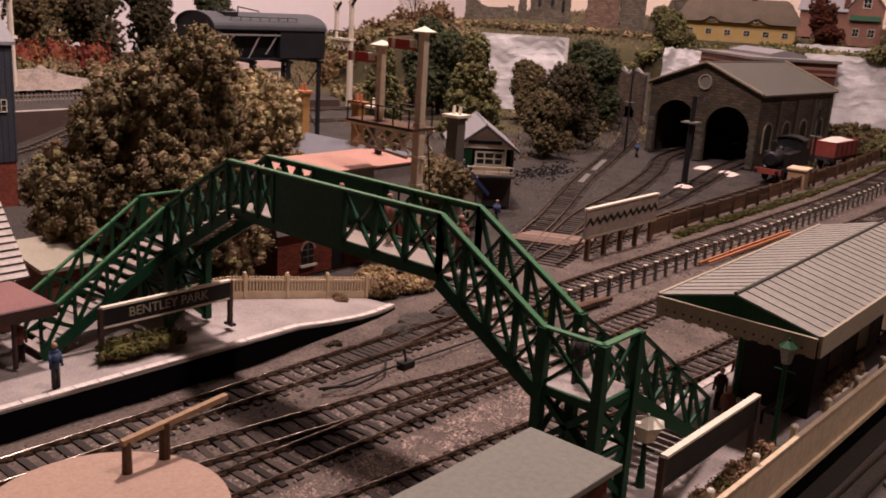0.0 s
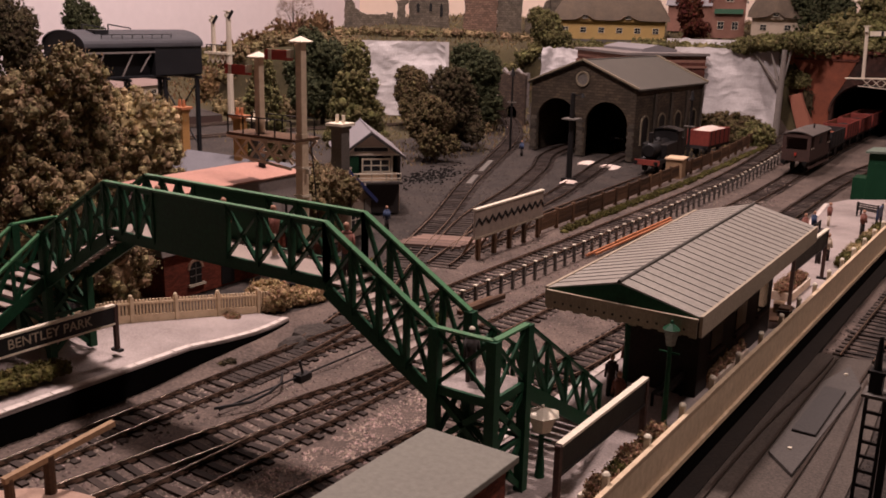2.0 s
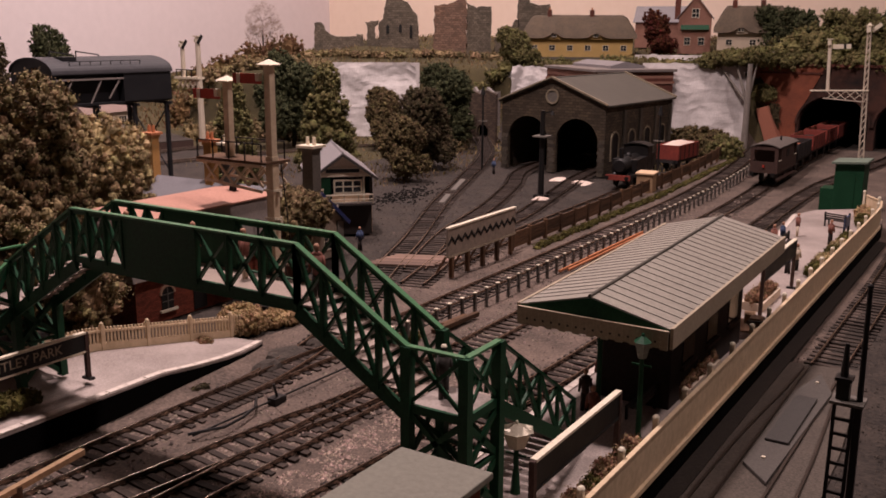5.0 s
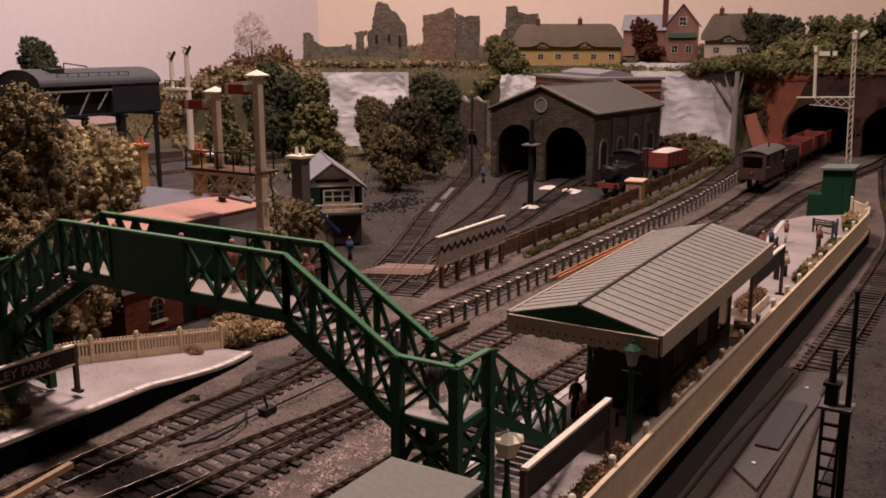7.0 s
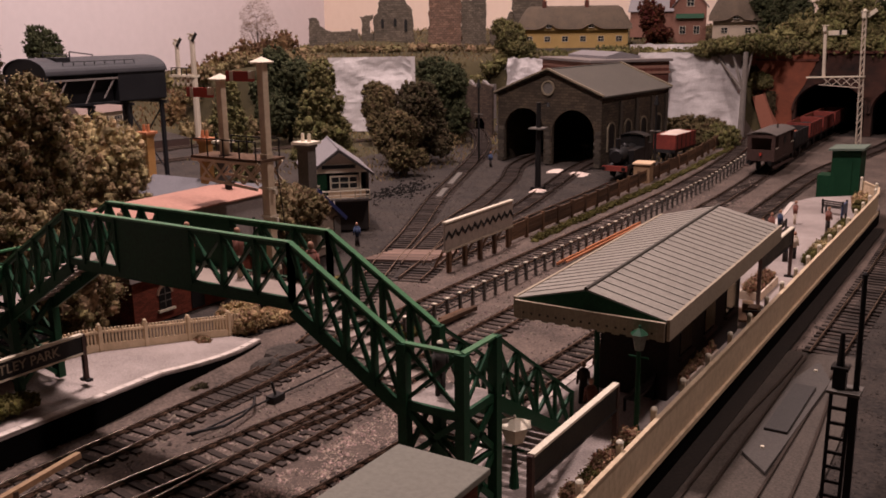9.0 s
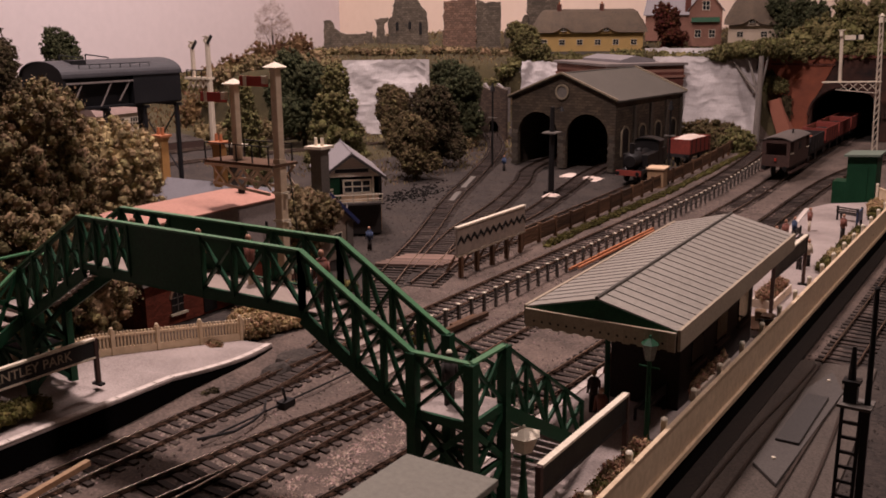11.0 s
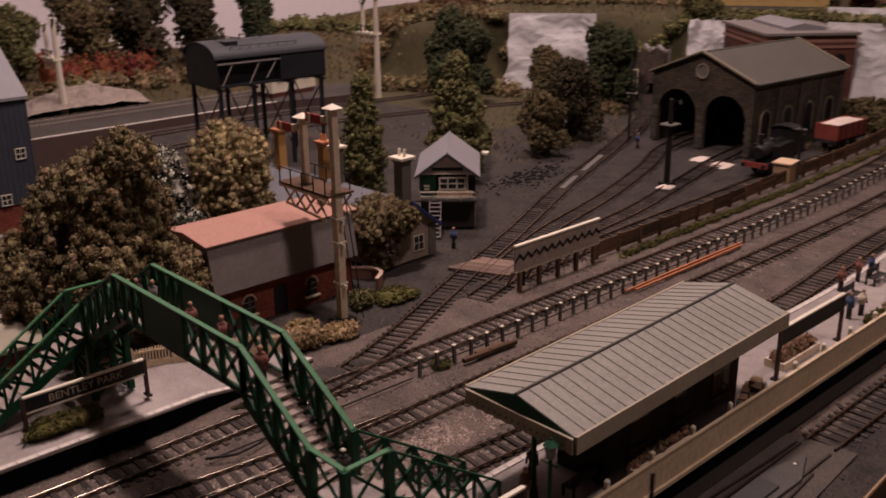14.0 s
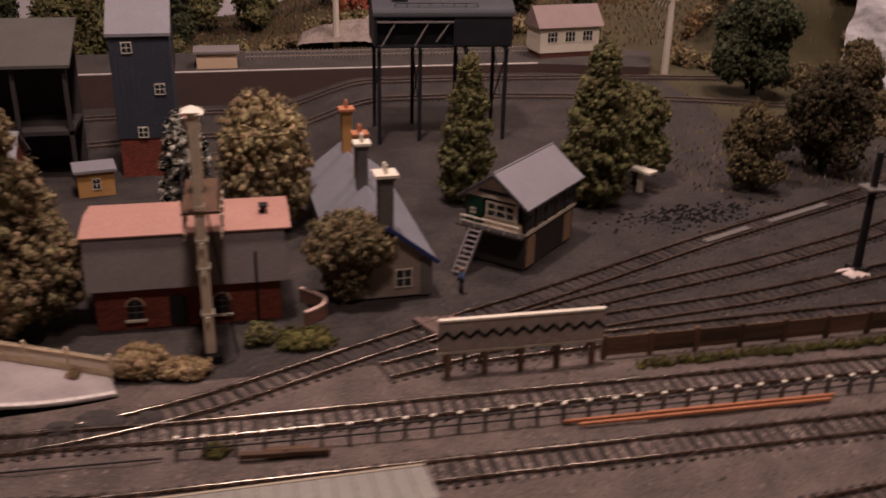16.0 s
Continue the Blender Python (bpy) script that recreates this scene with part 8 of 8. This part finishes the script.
bench(-0.147, 0.775, 90)
bench(-0.143, 0.725, 90)
bench(-0.133, 0.885, 160)
for (x, y) in ((-0.1355, 0.405), (-0.1355, 0.48)):
    bench(x + 0.008, y, -90, "dark slatted bench under the canopy")
bs = thing("blue_notice", "small dark blue notice board on two posts", "notice board", Matrix.Translation((-0.121, 0.858, PZ)))
part("panel", Shape().box(-0.0006, 0.0006, -0.011, 0.011, 0.006, 0.015), M_fig_blue, bs)
for y in (-0.01, 0.01):
    part("post", Shape().box(-0.0008, 0.0008, y - 0.0008, y + 0.0008, 0, 0.016), M_iron, bs)
trol = thing("luggage_trolley", "small wooden luggage trolley with white wheels under the canopy", "trolley", pose(-0.117, 0.545, PZ, 0, 0, 20))
part("bed", Shape().box(-0.006, 0.006, -0.012, 0.012, 0.0042, 0.0052), M_wood, trol)
part("handle", Shape().beam((0, -0.012, 0.005), (0, -0.017, 0.012), 0.0008).beam((-0.004, -0.017, 0.012), (0.004, -0.017, 0.012), 0.0008), M_iron, trol)
for s in (-1, 1):
    for y in (-0.008, 0.008):
        part("wheel", Shape().cyl((s * 0.006, y, 0.0026), (s * 0.0068, y, 0.0026), 0.0026, n=12), M_ivory, trol)
crate = [(0.003, 0.0, 0.0095), (-0.002, 0.006, 0.009)]
for k, (dx, dy, h) in enumerate(crate):
    solo("crate", Shape().box(-0.003, 0.003, -0.004, 0.004, 0, 0.005), M_tan if k else M_wood, "wooden crate lying on the luggage trolley", "crate", pose(-0.117 + dx, 0.545 + dy, PZ + 0.0052, 0, 0, 15 * k), group="crates", bevel=0.0003)

# ---- painted miniature figures, one plain mesh each ----


def figurine(x, y, z, paint, label, rz=0, sit=False, cap=None):
    h = 0.7 if sit else 1.0
    s = Shape()
    if not sit:
        s.cyl((-0.0012, 0, 0), (-0.0010, 0, 0.0105), 0.0011, 0.0013, 8).cyl((0.0012, 0, 0), (0.0010, 0, 0.0105), 0.0011, 0.0013, 8)
    else:
        s.beam((0, 0.001, 0.006), (0, -0.005, 0.006), 0.004, 0.002).beam((0, -0.005, 0.006), (0, -0.005, 0), 0.0036, 0.0016)
    zb = 0.0062 if sit else 0.0098
    s.cyl((0, 0, zb), (0, 0, zb + 0.0085), 0.0019, 0.0027, 10).ball(0, 0, zb + 0.0088, 0.0026, 0.0019, 0.0012)
    for e in (-1, 1):
        s.cyl((e * 0.0027, 0, zb + 0.008), (e * 0.0032, -0.001, zb + 0.001), 0.0008, 0.0007, 6)
    s.ball(0, -0.0002, zb + 0.0118, 0.0014, 0.0015, 0.0018)
    fig = solo("figurine", s, paint, label, "figurine", pose(x, y, z, 0, 0, rz) @ Matrix.Scale(0.84, 4), group="figurines", smooth=True)
    fig.data.materials.append(cap or M_skin)
    fig.data.materials.append(M_boxdark if (round(x * 1000) % 3) else M_wash)
    for p in fig.data.polygons:
        p.material_index = 1 if p.center.z > zb + (0.0122 if cap else 0.0104) else 2 if p.center.z < zb else 0
    return fig


figurine(-0.1545, 0.2876, LAND, M_boxdark, "painted dark blue model figure with white cap on the landing", 60, cap=M_ivory)


for x, y, z, p, lab, rz in ((-0.2065, 0.285, DECK, M_fig_red, "painted red-brown model figure on the footbridge", 40), (-0.2465, 0.290, DECK, M_fig_red, "painted model figure on the footbridge", -60), (-0.272, 0.288, DECK, M_fig_red, "painted red model figure on the footbridge", 90), (-0.312, 0.289, DECK, M_grey_stone, "painted grey model figure on the footbridge", 10), (-0.320, 0.284, DECK, M_vanbrown, "painted brown model figure on the footbridge", 70),
                            (-0.3455, 0.203, PZ, M_fig_blue, "painted blue model figure on the platform", 100), (-0.352, 0.175, PZ, M_vanbrown, "painted dark model figure on the platform", 60), (-0.380, 0.205, PZ, M_fig_red, "painted model figure by the awning", 60),
                            (-0.572, 1.066, -0.001, M_fig_blue, "painted blue model figure in the yard", 0), (-0.4545, 0.634, -0.001, M_fig_blue, "painted blue model figure at the signal box steps", 30),
                            (-0.152, 0.420, PZ, M_fig_red, "painted red model figure under the canopy", 0), (-0.138, 0.378, PZ, M_fig_red, "painted red model figure under the canopy", 0), (-0.149, 0.395, PZ, M_vanbrown, "painted brown model figure under the canopy", 30),
                            (-0.158, 0.74, PZ, M_fig_red, "painted red model figure on the platform end", 30), (-0.158, 0.768, PZ, M_fig_red, "painted red model figure on the platform end", -20), (-0.155, 0.782, PZ, M_fig_blue, "painted blue model figure on the platform end", 70), (-0.153, 0.826, PZ, M_fig_red, "painted red-brown model figure on the platform end", 110), (-0.131, 0.695, PZ, M_fig_blue, "painted blue model figure beside the shrubs", 0), (-0.128, 0.707, PZ, M_wash, "painted pale model figure beside the shrubs", 50), (-0.125, 0.812, PZ, M_fig_red, "painted red model figure beside the shrubs", 50)):
    figurine(x, y, z, p, lab, rz)

# ---- ladder signal beside the sidings ----
ls = thing("ladder_signal", "black iron signal post with ladder and small platform", "signal", Matrix.Translation((-0.0325, 0.316, 0)), group="signals")
part("post", Shape().beam((0.0030, 0, -0.003), (0.0030, 0, 0.069), 0.0020), M_iron, ls)
part("upper_post", Shape().cyl((0.0030, 0, 0.0695), (0.0026, 0, 0.1035), 0.0009, 0.0007), M_iron, ls)
part("finial", Shape().ball(0.0026, 0, 0.1042, 0.0009, n=8, m=5), M_iron, ls)
part("platform", Shape().box(-0.0046, 0.0046, -0.004, 0.004, 0.0688, 0.0697), M_grey_stone, ls, "grey landing plate")
part("lamp_case", Shape().box(-0.0034, 0.0002, -0.0018, 0.0018, 0.0698, 0.0755).box(-0.0040, 0.0008, -0.0024, 0.0024, 0.0755, 0.0765), M_iron, ls)
part("lamp_chimney", Shape().cyl((-0.0018, 0, 0.0765), (-0.0018, 0, 0.0865), 0.0012, 0.0006, 8), M_iron, ls)
lad = part("ladder", Shape().beam((-0.0042, 0, -0.003), (-0.0036, 0, 0.0685), 0.0010).beam((0.0008, 0, -0.003), (0.0014, 0, 0.0685), 0.0010), M_iron, ls)
rg = Shape().beam((-0.0042, 0, 0), (0.0008, 0, 0), 0.0009).mesh("rung", M_iron)
for k in range(15):
    o = part("rung", rg, M_iron, lad)
    o.matrix_basis = pose(0.0006 * k / 15, 0, 0.002 + 0.0047 * k)

# ---- paved crossing panel in the siding ----
M_groove = mat("groove_rail", (0.07, 0.05, 0.04), (0.03, 0.022, 0.018), 0.5, 0.4)
pv = thing("road_panel", "grey concrete road panel with set-in rails", "road", kind="structure")
part("panel", Shape().prism([(-0.0995, 0.30), (-0.046, 0.30), (-0.05, 0.44), (-0.058, 0.552), (-0.0975, 0.545)], "z", -0.004, -0.0002), mat("road_concrete", (0.115, 0.092, 0.075), (0.045, 0.036, 0.03), 0.9, grain=900, stain=30), pv)
part("plate", Shape().prism([(-0.082, 0.405), (-0.069, 0.39), (-0.0655, 0.505), (-0.0755, 0.53), (-0.082, 0.50)], "z", -0.0002, 0.0016), mat("panel_plate", (0.1, 0.088, 0.078), (0.065, 0.056, 0.05), 0.85), pv, "grey raised plate", bevel=0.0003)
part("plate", Shape().box(-0.0795, -0.0695, 0.43, 0.49, 0.0016, 0.003), mat("dark_plate", (0.06, 0.054, 0.05), (0.04, 0.036, 0.033), 0.7), pv, "darker grey raised plate", bevel=0.0003)
for pts in ([(-0.084, 0.30), (-0.084, 0.545)], [(-0.0672, 0.30), (-0.0672, 0.545)], [(-0.092, 0.30), (-0.091, 0.42), (-0.087, 0.5), (-0.0862, 0.54)], [(-0.054, 0.30), (-0.058, 0.42), (-0.065, 0.52)]):
    r = Shape()
    ln = along(pts, 0.012)
    for (p, d), (q, e) in zip(ln, ln[1:]):
        r.beam((p.x, p.y, 0.0003), (q.x, q.y, 0.0003), 0.0011, 0.0016)
    part("rail", r, M_groove, pv)

strewn("road_grit", 3500, lambda: (rng.uniform(-0.098, -0.03), rng.uniform(0.28, 0.62)), 0.0007, M_ash, "fine dark grit scattered over the road panel", 0.5)
# Shadow at the fence foot, put in as a dark strip of ground.
solo("trackside_strip", Shape().box(-0.1022, -0.0945, 0.15, 0.90, -0.004, 0.0004), mat("shade_brown", (0.035, 0.026, 0.02), (0.014, 0.011, 0.009), 0.95, grain=700, stain=40, bump=0.6), "dark strip painted as the shadow along the fence foot", "strip", kind="structure")

for x, y in ((-0.0755, 0.412), (-0.0745, 0.515)):
    part("pin", Shape().cyl((x, y, 0.0016), (x, y, 0.0024), 0.0009, n=8), M_ivory, pv, "bright pin head")

# ---- garden wall and small yard clutter ----
gw = thing("garden_wall", "low curved brick garden wall with pale coping", "wall")
gl = along([(-0.462, 0.522), (-0.446, 0.536), (-0.434, 0.535), (-0.424, 0.522)], 0.005)
for (p, d), (q, e) in zip(gl, gl[1:]):
    part("wall", Shape().beam((p.x, p.y, 0.003), (q.x, q.y, 0.003), 0.0022, 0.009), M_pinkbrick, gw)
    part("coping", Shape().beam((p.x, p.y, 0.008), (q.x, q.y, 0.008), 0.0032, 0.0014), mat("coping_pink", (0.62, 0.42, 0.33), None, 0.8) if p == gl[0][0] else bpy.data.materials["coping_pink"], gw)
tb = thing("trough_table", "white pedestal table beside the conifers", "table", pose(-0.637, 0.846, 0, 0, 0, 30))
part("top", Shape().box(-0.013, 0.013, -0.006, 0.006, 0.0185, 0.0208), M_ivory, tb)
part("leg", Shape().box(-0.0022, 0.0022, -0.003, 0.003, -0.003, 0.0185), M_ivory, tb)
bush(-0.374, 0.386, 0.0055, 0.005, 0.0028, F_pinkbush, "small dry orange tuft on the platform", 133, 350, 0.001, z=level(-0.37, 0.386) - 0.0006)
bush(-0.405, 1.352, 0.055, 0.022, 0.052, F_moss, "olive undergrowth along the foot of the white rock face", 208, 5200, 0.0018)
bush(-0.772, 1.305, 0.020, 0.012, 0.022, F_moss, "yellow-green bush at the foot of the cutting wall", 134, 1500, 0.0019)
bush(-0.3329, 0.3426, 0.004, 0.006, 0.0025, F_brownmoss, "low clump of brown moss beside the platform", 135, 450, 0.001)
cw = thing("cutting_wall", "brown stone wall with broken top and small arch in the cutting", "wall", Matrix.Translation((-0.766, 1.343, -0.002)))
part("stonework", Shape().prism([(-0.041, 0), (-0.041, 0.047), (-0.034, 0.05), (-0.03, 0.058), (-0.022, 0.062), (-0.018, 0.072), (-0.008, 0.075), (-0.002, 0.084), (0.012, 0.079), (0.022, 0.086), (0.041, 0.08), (0.041, 0), (0.027, 0), (0.027, 0.024), (0.022, 0.031), (0.012, 0.031), (0.007, 0.024), (0.007, 0)], "y", 0, 0.006), masonry("brown_rubble", (0.13, 0.088, 0.064), (0.055, 0.04, 0.031), (0.5, 0.5, 0.5), 0.006, 0.003, depth=0.0008), cw)
part("rubble_cap", Shape().prism([(-0.043, 0.03), (-0.042, 0.05), (-0.037, 0.057), (-0.033, 0.054), (-0.03, 0.066), (-0.023, 0.064), (-0.019, 0.078), (-0.013, 0.075), (-0.008, 0.08), (-0.003, 0.09), (0.004, 0.082), (0.01, 0.086), (0.014, 0.08), (0.021, 0.09), (0.03, 0.083), (0.041, 0.084), (0.041, 0.03)], "y", 0.006, 0.014), mat("pale_rubble", (0.36, 0.32, 0.3), (0.16, 0.14, 0.13), 0.95, grain=380, stain=90, bump=0.6), cw, "white broken rock behind the wall")
# Black slab closes the archway and stands in for its shade.
part("arch_back", Shape().box(0.003, 0.031, 0.0145, 0.018, 0, 0.04), M_void, cw, "black slab for the shade inside the archway")
for a_, b_ in (((-0.02, 0.010), (-0.02, 0.048)), ((-0.008, 0.012), (-0.008, 0.050)), ((-0.02, 0.048), (-0.008, 0.050)), ((-0.02, 0.010), (-0.008, 0.012))):
    part("frame_bar", Shape().beam((a_[0], -0.0012, a_[1]), (b_[0], -0.0012, b_[1]), 0.0018), M_ivory, cw, "white frame")
cb = Shape().tube([(-0.2926, 0.2976, 0.002), (-0.288, 0.304, 0.0025), (-0.2848, 0.3124, 0.002), (-0.2858, 0.325, 0.002), (-0.2891, 0.3361, 0.0022), (-0.2973, 0.3456, 0.002)], 0.0007)
solo("point_cable", cb, M_iron, "black cable looping beside the points", "cable")
bush(-0.2905, 0.4665, 0.007, 0.008, 0.006, F_lime, "small tuft of green weeds beside the stanchions", 131, 400, 0.0011)
for k, (x, y) in enumerate(((-0.282, 0.490), (-0.2805, 0.512), (-0.284, 0.503))):
    solo("scrap_beam", Shape().beam((x, y - 0.012, 0.0018), (x + 0.002, y + 0.012, 0.0018), 0.003, 0.003), M_wood, "short rusty beam lying beside the line", "beam", group="scrap beams", bevel=0.0003)
for k, (x, y, r) in enumerate(((-0.330, 0.405, 0.010), (-0.327, 0.385, 0.007), (-0.329, 0.43, 0.006))):
    s = Shape().ball(0, 0, 0, r, r * 1.4, 0.0045, n=12, m=7)
    for i, v in enumerate(s.v):
        f = 1 + 0.35 * noise.noise(Vector(v) * 180 + Vector((k * 5, 0, 0)))
        s.v[i] = (v[0] * f, v[1] * f, v[2] * f)
    solo("stone_mound", s, M_ash, "low heap of grey stones by the platform foot", "heap", Matrix.Translation((x, y, -0.0015)), group="heaps")
rod = thing("point_rodding", "thin iron point rodding with a lever frame beside the line", "rodding")
part("rod", Shape().tube([(-0.292, 0.30, 0.0006), (-0.2905, 0.36, 0.0006), (-0.2885, 0.44, 0.0006)], 0.0005), M_iron, rod)
part("lever", Shape().box(-0.2925, -0.2875, 0.348, 0.356, -0.002, 0.002).beam((-0.29, 0.352, 0.002), (-0.29, 0.350, 0.009), 0.0009), M_iron, rod)
